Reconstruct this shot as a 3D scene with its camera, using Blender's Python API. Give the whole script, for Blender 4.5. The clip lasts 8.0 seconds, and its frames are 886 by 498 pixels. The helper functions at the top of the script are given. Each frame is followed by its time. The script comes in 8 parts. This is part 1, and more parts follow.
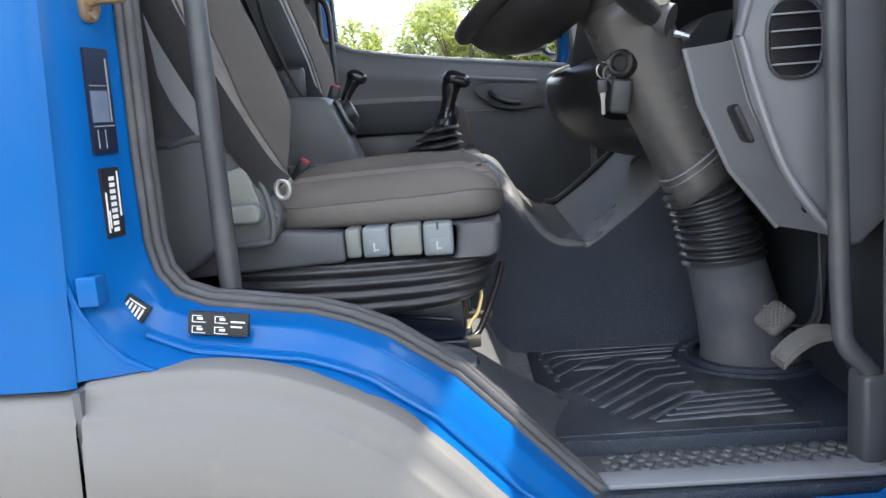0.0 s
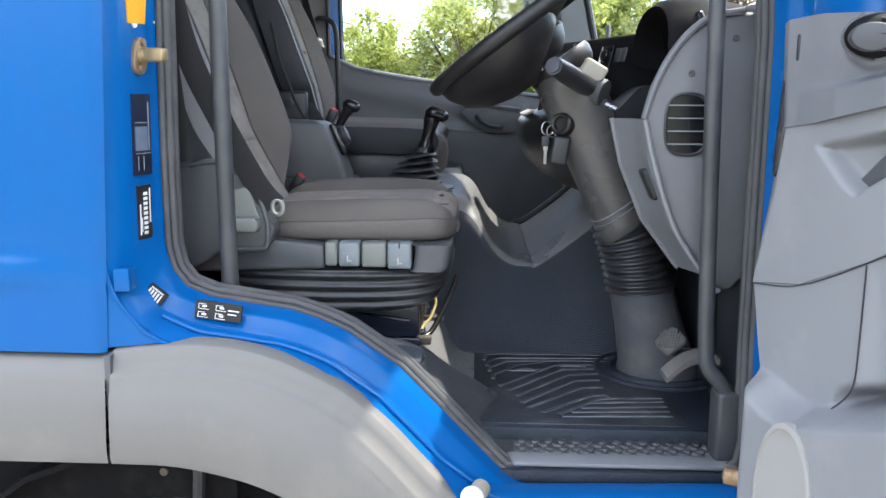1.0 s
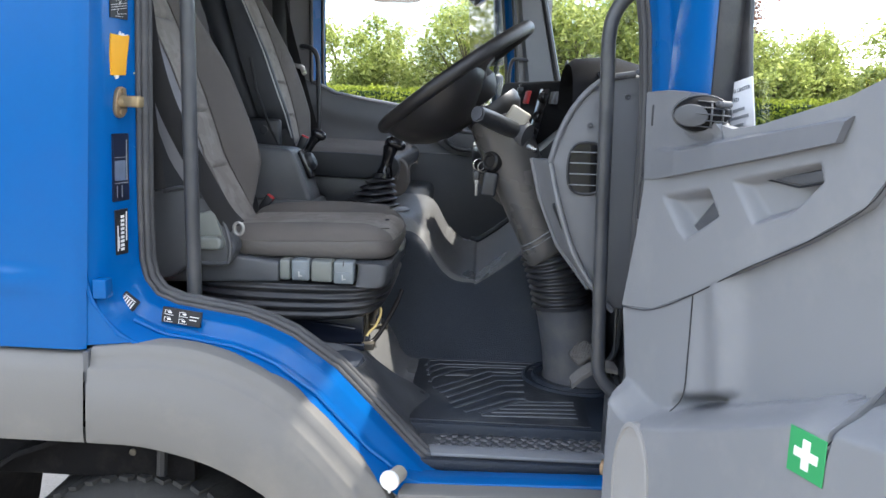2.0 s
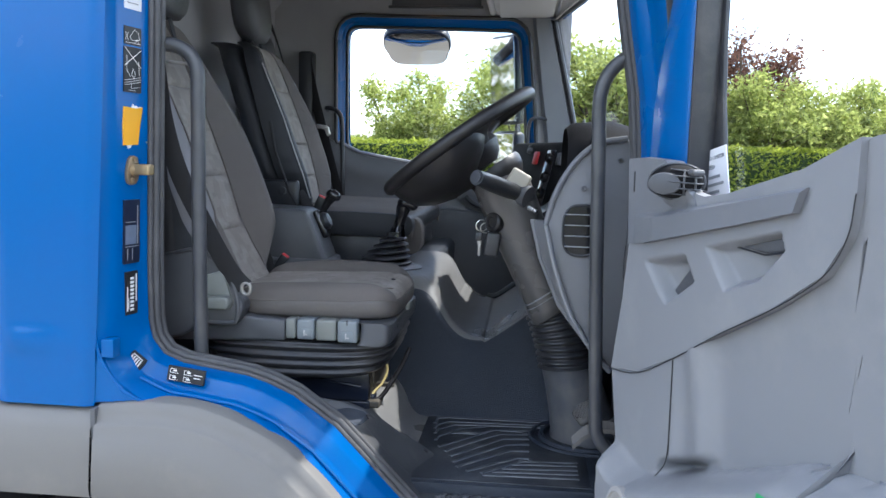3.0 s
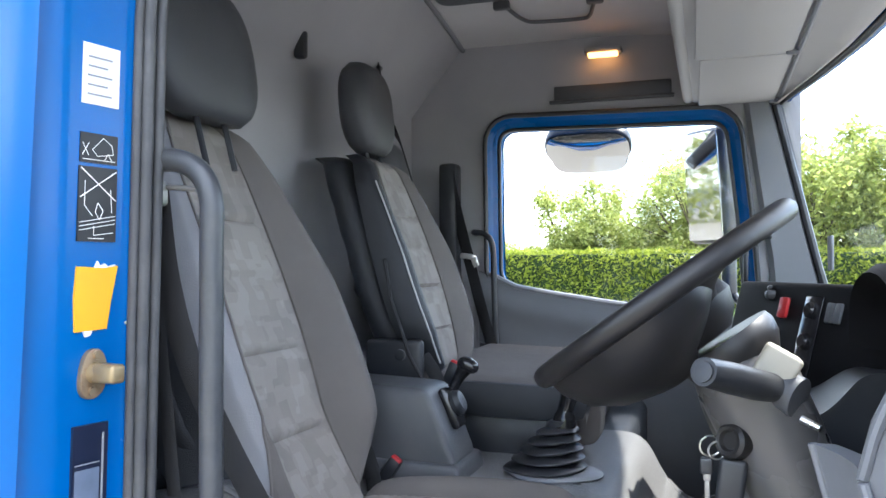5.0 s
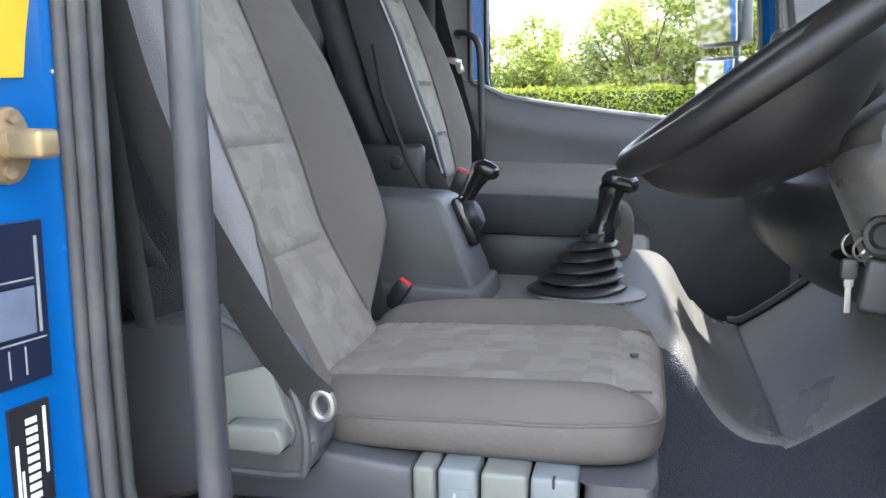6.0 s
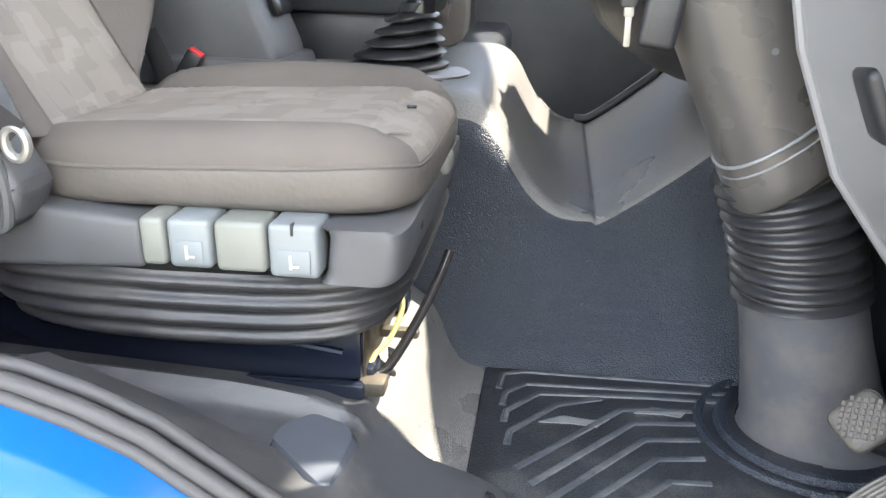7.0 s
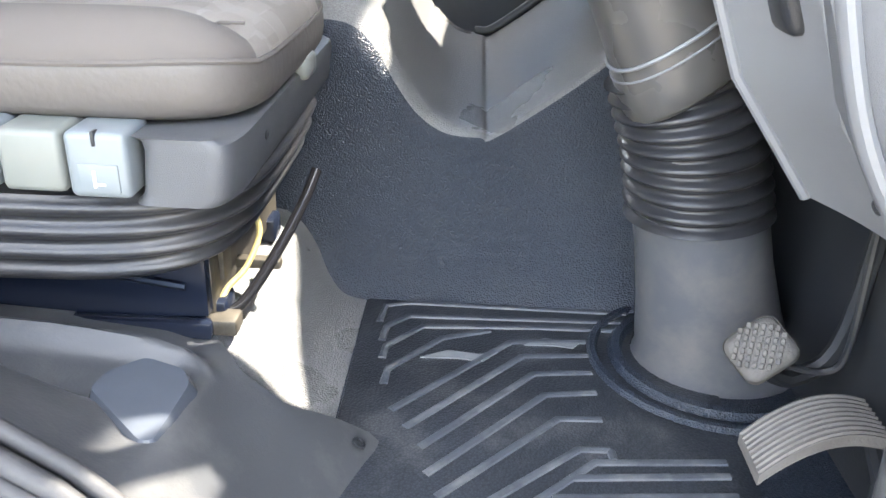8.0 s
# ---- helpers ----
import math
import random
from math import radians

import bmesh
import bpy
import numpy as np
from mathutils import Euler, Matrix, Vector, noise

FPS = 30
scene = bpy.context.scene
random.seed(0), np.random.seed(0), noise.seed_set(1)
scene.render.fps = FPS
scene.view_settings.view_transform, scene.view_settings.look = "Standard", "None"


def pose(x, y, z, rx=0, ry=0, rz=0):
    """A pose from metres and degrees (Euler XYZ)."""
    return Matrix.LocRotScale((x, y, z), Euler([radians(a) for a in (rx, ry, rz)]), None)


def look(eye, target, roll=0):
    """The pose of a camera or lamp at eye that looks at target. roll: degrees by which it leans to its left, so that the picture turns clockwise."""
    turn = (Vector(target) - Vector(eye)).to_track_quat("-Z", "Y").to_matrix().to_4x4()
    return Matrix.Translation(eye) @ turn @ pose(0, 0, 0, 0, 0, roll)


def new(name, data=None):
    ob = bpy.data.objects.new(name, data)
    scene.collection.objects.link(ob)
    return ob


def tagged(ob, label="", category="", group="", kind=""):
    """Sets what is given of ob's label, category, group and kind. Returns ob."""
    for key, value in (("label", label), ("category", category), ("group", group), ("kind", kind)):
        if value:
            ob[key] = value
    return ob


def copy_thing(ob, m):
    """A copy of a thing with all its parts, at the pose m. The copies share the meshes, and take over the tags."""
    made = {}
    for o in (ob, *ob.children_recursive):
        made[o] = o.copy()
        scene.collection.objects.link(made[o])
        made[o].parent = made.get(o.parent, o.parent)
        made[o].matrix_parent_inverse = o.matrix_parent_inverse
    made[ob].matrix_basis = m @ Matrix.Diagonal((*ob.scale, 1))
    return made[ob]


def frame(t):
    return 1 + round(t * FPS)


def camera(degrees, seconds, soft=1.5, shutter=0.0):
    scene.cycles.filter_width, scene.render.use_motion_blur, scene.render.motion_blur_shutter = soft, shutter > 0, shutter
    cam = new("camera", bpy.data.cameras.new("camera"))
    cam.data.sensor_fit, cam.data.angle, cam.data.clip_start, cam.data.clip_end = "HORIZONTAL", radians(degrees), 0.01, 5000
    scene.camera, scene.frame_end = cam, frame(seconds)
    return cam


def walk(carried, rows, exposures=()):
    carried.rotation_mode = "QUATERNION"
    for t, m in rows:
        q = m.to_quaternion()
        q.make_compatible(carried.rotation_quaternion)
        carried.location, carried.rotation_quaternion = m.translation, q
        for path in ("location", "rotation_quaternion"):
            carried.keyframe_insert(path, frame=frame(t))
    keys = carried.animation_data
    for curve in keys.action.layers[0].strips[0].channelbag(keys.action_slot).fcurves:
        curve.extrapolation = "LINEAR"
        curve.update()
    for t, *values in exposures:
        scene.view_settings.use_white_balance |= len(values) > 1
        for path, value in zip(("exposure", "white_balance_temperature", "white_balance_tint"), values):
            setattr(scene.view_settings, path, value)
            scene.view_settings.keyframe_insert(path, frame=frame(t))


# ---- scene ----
cam = camera(57.9, 8.0)
PATH = [
    (0, (0.047, -0.063, 1.462), (-0.029, 1.907, 1.121), -4.3),
    (0.5, (0.122, -0.187, 1.509), (-0.003, 1.78, 1.165), -2.3),
    (1, (0.145, -0.379, 1.566), (0.069, 1.587, 1.208), 0.4),
    (1.5, (0.269, -0.553, 1.614), (0.167, 1.413, 1.264), 1.6),
    (1.7, (0.289, -0.589, 1.632), (0.21, 1.378, 1.279), 1.9),
    (2.8, (0.405, -0.676, 1.673), (0.231, 1.3, 1.419), 1.5),
    (3, (0.423, -0.658, 1.683), (0.221, 1.319, 1.461), 1.4),
    (3.5, (0.45, -0.552, 1.73), (0.158, 1.423, 1.609), 0.9),
    (4, (0.397, -0.322, 1.763), (-0.028, 1.632, 1.773), 0.2),
    (4.2, (0.362, -0.21, 1.785), (-0.116, 1.731, 1.845), 0.3),
    (5.3, (0.255, 0.309, 1.765), (-0.397, 2.2, 1.786), -0.4),
    (5.5, (0.182, 0.371, 1.74), (-0.441, 2.271, 1.671), -0.7),
    (5.6, (0.139, 0.404, 1.73), (-0.452, 2.31, 1.608), -0.7),
    (6, (0.070, 0.468, 1.668), (-0.405, 2.382, 1.325), -0.7),
    (6.5, (0.111, 0.531, 1.617), (-0.222, 2.423, 1.059), 0.4),
    (6.8, (0.196, 0.568, 1.571), (-0.115, 2.435, 0.924), 0.2),
    (7, (0.231, 0.573, 1.528), (-0.018, 2.427, 0.822), 0.6),
    (7.5, (0.282, 0.616, 1.468), (0.164, 2.431, 0.636), 1.1),
    (8, (0.284, 0.684, 1.474), (0.235, 2.489, 0.612), 2.4),
]
walk(cam, [(t, look(eye, target, roll)) for t, eye, target, roll in PATH],
     exposures=[(0.0, 2.22, 6500, 10), (1.0, 2.22, 6450, 10), (1.5, 2.05, 6500, 10), (3.0, 1.78, 6000, 10), (4.2, 2.15, 6250, 10), (5.5, 2.65, 6000, 10), (6.0, 2.82, 6500, 10), (6.5, 3.42, 7400, 10), (7.5, 3.5, 6900, 10), (8.0, 3.65, 6800, 10)])

# ---- world, sun and sky ----
SUN_DIR = Vector((0.55, 0.335, 1.0)).normalized()
world = bpy.data.worlds.new("sky")
scene.world = world
world.use_nodes = True
wn, wl = world.node_tree.nodes, world.node_tree.links
wn.clear()
w_out = wn.new("ShaderNodeOutputWorld")
w_bg = wn.new("ShaderNodeBackground")
w_sky = wn.new("ShaderNodeTexSky")
w_sky.sky_type = "NISHITA"
w_sky.sun_disc = False
w_sky.sun_elevation = math.asin(SUN_DIR.z)
w_sky.sun_rotation = math.atan2(SUN_DIR.x, SUN_DIR.y)
w_co = wn.new("ShaderNodeTexCoord")
w_map = wn.new("ShaderNodeMapping")
w_map.inputs["Scale"].default_value = (1.6, 1.6, 4.2)
w_noise = wn.new("ShaderNodeTexNoise")
w_noise.inputs["Scale"].default_value = 1.7
w_noise.inputs["Detail"].default_value = 7.0
w_noise.inputs["Roughness"].default_value = 0.55
w_ramp = wn.new("ShaderNodeValToRGB")
w_ramp.color_ramp.elements[0].position = 0.45
w_ramp.color_ramp.elements[1].position = 0.62
w_mix = wn.new("ShaderNodeMix")
w_mix.data_type = "RGBA"
w_mix.inputs["B"].default_value = (11.0, 11.2, 11.6, 1)
wl.new(w_co.outputs["Generated"], w_map.inputs["Vector"])
wl.new(w_map.outputs["Vector"], w_noise.inputs["Vector"])
wl.new(w_noise.outputs["Fac"], w_ramp.inputs["Fac"])
wl.new(w_ramp.outputs["Color"], w_mix.inputs["Factor"])
wl.new(w_sky.outputs["Color"], w_mix.inputs["A"])
wl.new(w_mix.outputs["Result"], w_bg.inputs["Color"])
w_bg.inputs["Strength"].default_value = 0.14
wl.new(w_bg.outputs["Background"], w_out.inputs["Surface"])

sun = bpy.data.lights.new("sun", "SUN")
sun.energy, sun.angle, sun.color = 2.2, radians(1.0), (1.0, 0.95, 0.86)
sun_ob = new("sun", sun)
sun_ob.matrix_world = look(SUN_DIR * 30, (0, 0, 0))


# ---- materials ----
def mat(name, col, rough=0.5, metal=0.0, vary=0.15, scale=6.0, bump=0.0, bscale=300.0, kind="noise", coat=0.0, rvary=0.1, dirt=None, dscale=3.0, damount=0.5, relief_tone=0.0):
    """A surface with colour variation at two scales, uneven gloss and fine relief."""
    m = bpy.data.materials.new(name)
    m.use_nodes = True
    n, l = m.node_tree.nodes, m.node_tree.links
    b = n["Principled BSDF"]
    b.inputs["Metallic"].default_value = metal
    b.inputs["Coat Weight"].default_value = coat
    b.inputs["Coat Roughness"].default_value = 0.06
    co = n.new("ShaderNodeTexCoord")
    t1 = n.new("ShaderNodeTexNoise")
    t1.inputs["Scale"].default_value, t1.inputs["Detail"].default_value = scale, 6
    l.new(co.outputs["Object"], t1.inputs["Vector"])
    lo = [c * (1 - vary) for c in col]
    hi = [min(1, c * (1 + vary)) for c in col]
    mx = n.new("ShaderNodeMix")
    mx.data_type = "RGBA"
    mx.inputs["A"].default_value, mx.inputs["B"].default_value = (*lo, 1), (*hi, 1)
    l.new(t1.outputs["Fac"], mx.inputs["Factor"])
    last = mx.outputs["Result"]
    if dirt:
        t2 = n.new("ShaderNodeTexNoise")
        t2.inputs["Scale"].default_value, t2.inputs["Detail"].default_value = dscale, 9
        t2.inputs["Roughness"].default_value = 0.65
        l.new(co.outputs["Object"], t2.inputs["Vector"])
        r = n.new("ShaderNodeValToRGB")
        r.color_ramp.elements[0].position, r.color_ramp.elements[1].position = 0.5, 0.72
        r.color_ramp.elements[1].color = (damount, damount, damount, 1)
        l.new(t2.outputs["Fac"], r.inputs["Fac"])
        d = n.new("ShaderNodeMix")
        d.data_type = "RGBA"
        l.new(r.outputs["Color"], d.inputs["Factor"])
        l.new(last, d.inputs["A"])
        d.inputs["B"].default_value = (*dirt, 1)
        last = d.outputs["Result"]
    l.new(last, b.inputs["Base Color"])
    mr = n.new("ShaderNodeMapRange")
    mr.inputs["To Min"].default_value, mr.inputs["To Max"].default_value = max(0.02, rough - rvary), min(1, rough + rvary)
    l.new(t1.outputs["Fac"], mr.inputs["Value"])
    l.new(mr.outputs["Result"], b.inputs["Roughness"])
    if bump:
        if kind == "grain":
            t3 = n.new("ShaderNodeTexVoronoi")
            t3.inputs["Scale"].default_value = bscale
            t3.feature = "DISTANCE_TO_EDGE"
            h = t3.outputs["Distance"]
            if relief_tone:
                # shade between the grains put into the base colour
                pr = n.new("ShaderNodeMapRange")
                pr.inputs["From Max"].default_value = 0.22
                pr.inputs["To Min"].default_value, pr.inputs["To Max"].default_value = 1 - relief_tone, 1.0 + 0.25 * relief_tone
                l.new(h, pr.inputs["Value"])
                pm = n.new("ShaderNodeMix")
                pm.data_type, pm.blend_type = "RGBA", "MULTIPLY"
                pm.inputs["Factor"].default_value = 1.0
                l.new(last, pm.inputs["A"])
                l.new(pr.outputs["Result"], pm.inputs["B"])
                l.new(pm.outputs["Result"], b.inputs["Base Color"])
        elif kind == "pebble":
            t3 = n.new("ShaderNodeTexVoronoi")
            t3.inputs["Scale"].default_value = bscale
            t3.feature = "SMOOTH_F1"
            t3.inputs["Smoothness"].default_value = 0.25
            dome = n.new("ShaderNodeMapRange")
            dome.inputs["From Min"].default_value, dome.inputs["From Max"].default_value = 0.0, 0.85
            dome.inputs["To Min"].default_value, dome.inputs["To Max"].default_value = 1.0, 0.0
            l.new(t3.outputs["Distance"], dome.inputs["Value"])
            h = dome.outputs["Result"]
            # grain shading put into the colour: hollows darker, domes paler
            pr = n.new("ShaderNodeMapRange")
            pr.inputs["To Min"].default_value, pr.inputs["To Max"].default_value = 1 - relief_tone, 1.0 + 0.3 * relief_tone
            l.new(h, pr.inputs["Value"])
            pm = n.new("ShaderNodeMix")
            pm.data_type, pm.blend_type = "RGBA", "MULTIPLY"
            pm.inputs["Factor"].default_value = 1.0
            l.new(last, pm.inputs["A"])
            l.new(pr.outputs["Result"], pm.inputs["B"])
            l.new(pm.outputs["Result"], b.inputs["Base Color"])
        elif kind == "weave":
            t3 = n.new("ShaderNodeTexWave")
            t3.inputs["Scale"].default_value = bscale
            t3.inputs["Distortion"].default_value = 1.5
            t3.bands_direction = "DIAGONAL"
            h = t3.outputs["Fac"]
        else:
            t3 = n.new("ShaderNodeTexNoise")
            t3.inputs["Scale"].default_value, t3.inputs["Detail"].default_value = bscale, 3
            h = t3.outputs["Fac"]
        l.new(co.outputs["Object"], t3.inputs["Vector"])
        bp = n.new("ShaderNodeBump")
        bp.inputs["Strength"].default_value, bp.inputs["Distance"].default_value = bump, {"grain": 0.007, "pebble": 0.0022}.get(kind, 0.004)
        l.new(h, bp.inputs["Height"])
        l.new(bp.outputs["Normal"], b.inputs["Normal"])
    return m


def patterned(name, base, light):
    """Seat cloth with a print of overlapping soft rectangles."""
    m = mat(name, base, 0.95, vary=0.18, scale=14, bump=0.35, bscale=700)
    n, l = m.node_tree.nodes, m.node_tree.links
    b = n["Principled BSDF"]
    old = b.inputs["Base Color"].links[0].from_socket
    co = n.new("ShaderNodeTexCoord")
    mask = None
    for sc, off in (((17, 22, 17), 0.0), ((27, 33, 27), 0.37)):
        mp = n.new("ShaderNodeMapping")
        mp.inputs["Scale"].default_value, mp.inputs["Location"].default_value = sc, (off, off, off)
        v = n.new("ShaderNodeTexVoronoi")
        v.distance = "CHEBYCHEV"
        v.inputs["Scale"].default_value, v.inputs["Randomness"].default_value = 1.0, 0.45
        l.new(co.outputs["Object"], mp.inputs["Vector"])
        l.new(mp.outputs["Vector"], v.inputs["Vector"])
        sp = n.new("ShaderNodeSeparateColor")
        l.new(v.outputs["Color"], sp.inputs["Color"])
        r = n.new("ShaderNodeValToRGB")
        r.color_ramp.elements[0].position, r.color_ramp.elements[1].position = 0.52, 0.60
        l.new(sp.outputs["Red"], r.inputs["Fac"])
        if mask is None:
            mask = r.outputs["Color"]
        else:
            a = n.new("ShaderNodeMix")
            a.data_type = "RGBA"
            a.inputs["Factor"].default_value = 0.5
            l.new(mask, a.inputs["A"])
            l.new(r.outputs["Color"], a.inputs["B"])
            mask = a.outputs["Result"]
    mx = n.new("ShaderNodeMix")
    mx.data_type = "RGBA"
    l.new(mask, mx.inputs["Factor"])
    l.new(old, mx.inputs["A"])
    mx.inputs["B"].default_value = (*light, 1)
    l.new(mx.outputs["Result"], b.inputs["Base Color"])
    return m


def clear_glass(name, tint=(1, 1, 1)):
    m = bpy.data.materials.new(name)
    m.use_nodes = True
    n, l = m.node_tree.nodes, m.node_tree.links
    n.clear()
    out = n.new("ShaderNodeOutputMaterial")
    mix, tr, gl, fr = n.new("ShaderNodeMixShader"), n.new("ShaderNodeBsdfTransparent"), n.new("ShaderNodeBsdfGlossy"), n.new("ShaderNodeLayerWeight")
    pw, ad = n.new("ShaderNodeMath"), n.new("ShaderNodeMath")
    pw.operation, pw.inputs[1].default_value = "POWER", 5.0
    ad.operation, ad.inputs[1].default_value, ad.inputs[2].default_value = "MULTIPLY_ADD", 0.75, 0.05
    fr.inputs["Blend"].default_value = 0.5
    tr.inputs["Color"].default_value = (*tint, 1)
    gl.inputs["Roughness"].default_value = 0.02
    l.new(fr.outputs["Facing"], pw.inputs[0])
    l.new(pw.outputs["Value"], ad.inputs[0])
    l.new(ad.outputs["Value"], mix.inputs["Fac"])
    l.new(tr.outputs["BSDF"], mix.inputs[1])
    l.new(gl.outputs["BSDF"], mix.inputs[2])
    l.new(mix.outputs["Shader"], out.inputs["Surface"])
    return m


def leafy(name, col, col2):
    m = bpy.data.materials.new(name)
    m.use_nodes = True
    n, l = m.node_tree.nodes, m.node_tree.links
    b = n["Principled BSDF"]
    g = n.new("ShaderNodeNewGeometry")
    r = n.new("ShaderNodeValToRGB")
    r.color_ramp.elements[0].color, r.color_ramp.elements[1].color = (*col, 1), (*col2, 1)
    l.new(g.outputs["Random Per Island"], r.inputs["Fac"])
    l.new(r.outputs["Color"], b.inputs["Base Color"])
    b.inputs["Roughness"].default_value = 0.55
    tl, mx = n.new("ShaderNodeBsdfTranslucent"), n.new("ShaderNodeMixShader")
    l.new(r.outputs["Color"], tl.inputs["Color"])
    mx.inputs["Fac"].default_value = 0.66
    l.new(b.outputs["BSDF"], mx.inputs[1])
    l.new(tl.outputs["BSDF"], mx.inputs[2])
    l.new(mx.outputs["Shader"], n["Material Output"].inputs["Surface"])
    return m


BLUE = mat("blue_paint", (0.001, 0.095, 0.322), 0.26, vary=0.06, scale=2.5, coat=0.05, rvary=0.08, dirt=(0.015, 0.09, 0.30), dscale=5, damount=0.35, bump=0.02, bscale=60)
BLUE.node_tree.nodes["Principled BSDF"].inputs["Specular IOR Level"].default_value = 0.26
TAR = mat("underbody_black", (0.006, 0.006, 0.007), 0.75, vary=0.4, scale=20, bump=0.3, bscale=120, dirt=(0.03, 0.028, 0.025), dscale=12)
TAR.node_tree.nodes["Principled BSDF"].inputs["Specular IOR Level"].default_value = 0.12
HOODBLACK = mat("matt_dash_black", (0.009, 0.009, 0.010), 0.62, vary=0.3, scale=12, bump=0.1, bscale=500, kind="grain")
HOODBLACK.node_tree.nodes["Principled BSDF"].inputs["Specular IOR Level"].default_value = 0.06
NOZZLE = mat("outlet_grey_plastic", (0.062, 0.065, 0.072), 0.46, vary=0.15, scale=20, bump=0.1, bscale=600, kind="grain")
WHEELBLACK = mat("steering_wheel_black", (0.014, 0.013, 0.013), 0.42, vary=0.25, scale=9, bump=0.1, bscale=500, kind="grain")
BRASS = mat("brass", (0.34, 0.255, 0.14), 0.45, 0.6, vary=0.2, scale=50)
FENDER = mat("weathered_grey_plastic", (0.155, 0.150, 0.141), 0.62, vary=0.10, scale=4, bump=0.08, bscale=350, dirt=(0.26, 0.238, 0.205), dscale=1.8, damount=0.6)
RUBBER = mat("black_rubber", (0.028, 0.029, 0.033), 0.32, vary=0.3, scale=20, bump=0.08, bscale=250, dirt=(0.12, 0.11, 0.10), dscale=9, damount=0.35)
SEAL = mat("dusty_seal_rubber", (0.060, 0.060, 0.063), 0.6, vary=0.25, scale=14, bump=0.15, bscale=200, dirt=(0.15, 0.145, 0.14), dscale=6, damount=0.5)
GRIME = mat("grimy_steel", (0.10, 0.088, 0.07), 0.55, 0.4, vary=0.5, scale=40, dirt=(0.03, 0.025, 0.02), dscale=25, damount=0.9)
TYRE = mat("tyre_rubber", (0.03, 0.03, 0.03), 0.85, vary=0.3, bump=0.3, bscale=120, dirt=(0.09, 0.085, 0.08), dscale=8)
BLACK = mat("black_plastic", (0.022, 0.024, 0.028), 0.36, vary=0.3, bump=0.12, bscale=500, kind="grain", dirt=(0.06, 0.058, 0.055), dscale=7, damount=0.35)
GLOSS = mat("gloss_black", (0.012, 0.012, 0.014), 0.18, vary=0.2, rvary=0.08)
DARK = mat("dark_grey_plastic", (0.078, 0.081, 0.088), 0.40, vary=0.18, scale=9, bump=0.2, bscale=650, kind="grain", dirt=(0.12, 0.118, 0.115), dscale=5, damount=0.35)
MID = mat("mid_grey_plastic", (0.215, 0.223, 0.24), 0.44, vary=0.12, scale=7, bump=0.18, bscale=700, kind="grain", dirt=(0.27, 0.265, 0.26), dscale=6, damount=0.3)
LIGHT = mat("light_grey_plastic", (0.206, 0.211, 0.224), 0.46, vary=0.07, scale=4, bump=0.12, bscale=700, kind="grain", dirt=(0.31, 0.306, 0.302), dscale=5, damount=0.4)
CAPGREY = mat("door_cap_plastic", (0.150, 0.156, 0.170), 0.50, vary=0.08, scale=5, bump=0.15, bscale=700, kind="grain", dirt=(0.23, 0.226, 0.222), dscale=7, damount=0.35)
PALE = mat("pale_grey_plastic", (0.46, 0.455, 0.44), 0.6, vary=0.06, scale=8, bump=0.15, bscale=500, kind="grain")
COLUMN = mat("worn_column_plastic", (0.086, 0.083, 0.081), 0.30, vary=0.25, scale=4, bump=0.06, bscale=600, kind="grain", dirt=(0.135, 0.118, 0.10), dscale=4, damount=0.55, rvary=0.14)
VINYL = mat("grained_floor_vinyl", (0.028, 0.037, 0.054), 0.34, vary=0.25, scale=5, bump=0.65, bscale=400, kind="pebble", dirt=(0.08, 0.085, 0.09), dscale=4, damount=0.4, relief_tone=0.30)
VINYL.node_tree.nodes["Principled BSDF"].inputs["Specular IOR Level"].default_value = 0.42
# dusty vinyl, paled further to hold the light that falls on upward faces
HUMPSKIN = mat("dusty_lit_vinyl", (0.205, 0.205, 0.205), 0.30, vary=0.12, scale=5, bump=0.45, bscale=420, kind="pebble", dirt=(0.25, 0.24, 0.22), dscale=3, damount=0.2, relief_tone=0.26)
MAT = mat("ribbed_floor_mat", (0.034, 0.039, 0.048), 0.34, vary=0.35, scale=9, bump=0.3, bscale=330, kind="pebble", dirt=(0.15, 0.155, 0.16), dscale=11, damount=0.55, relief_tone=0.42)
RIBMAT = mat("worn_rib_rubber", (0.075, 0.083, 0.097), 0.35, vary=0.4, scale=20, bump=0.2, bscale=200, dirt=(0.22, 0.22, 0.215), dscale=14, damount=0.6)
ENDGREY = mat("dash_end_plastic", (0.140, 0.145, 0.156), 0.46, vary=0.12, scale=7, bump=0.2, bscale=650, kind="grain", dirt=(0.10, 0.098, 0.096), dscale=5, damount=0.35)
SIDEVINYL = mat("cushion_side_vinyl", (0.098, 0.088, 0.081), 0.5, vary=0.16, scale=6, bump=0.25, bscale=90, dirt=(0.135, 0.122, 0.11), dscale=5, damount=0.4)
COVER = mat("scuffed_sill_cover", (0.070, 0.073, 0.079), 0.34, vary=0.2, scale=5, bump=0.08, bscale=300, dirt=(0.17, 0.166, 0.16), dscale=5.5, damount=0.65, rvary=0.16)
CLOTH = mat("seat_cloth", (0.150, 0.134, 0.123), 0.95, vary=0.16, scale=7, bump=0.5, bscale=420, kind="weave", dirt=(0.19, 0.172, 0.158), dscale=4, damount=0.45)
PRINT = patterned("printed_seat_cloth", (0.216, 0.191, 0.171), (0.276, 0.248, 0.224))
SIDEGREY = mat("grey_seat_vinyl", (0.22, 0.215, 0.225), 0.5, vary=0.1, scale=8, bump=0.2, bscale=350, kind="grain")
SKIN = mat("black_seat_vinyl", (0.020, 0.022, 0.026), 0.45, vary=0.2, scale=8, bump=0.3, bscale=350, kind="grain")
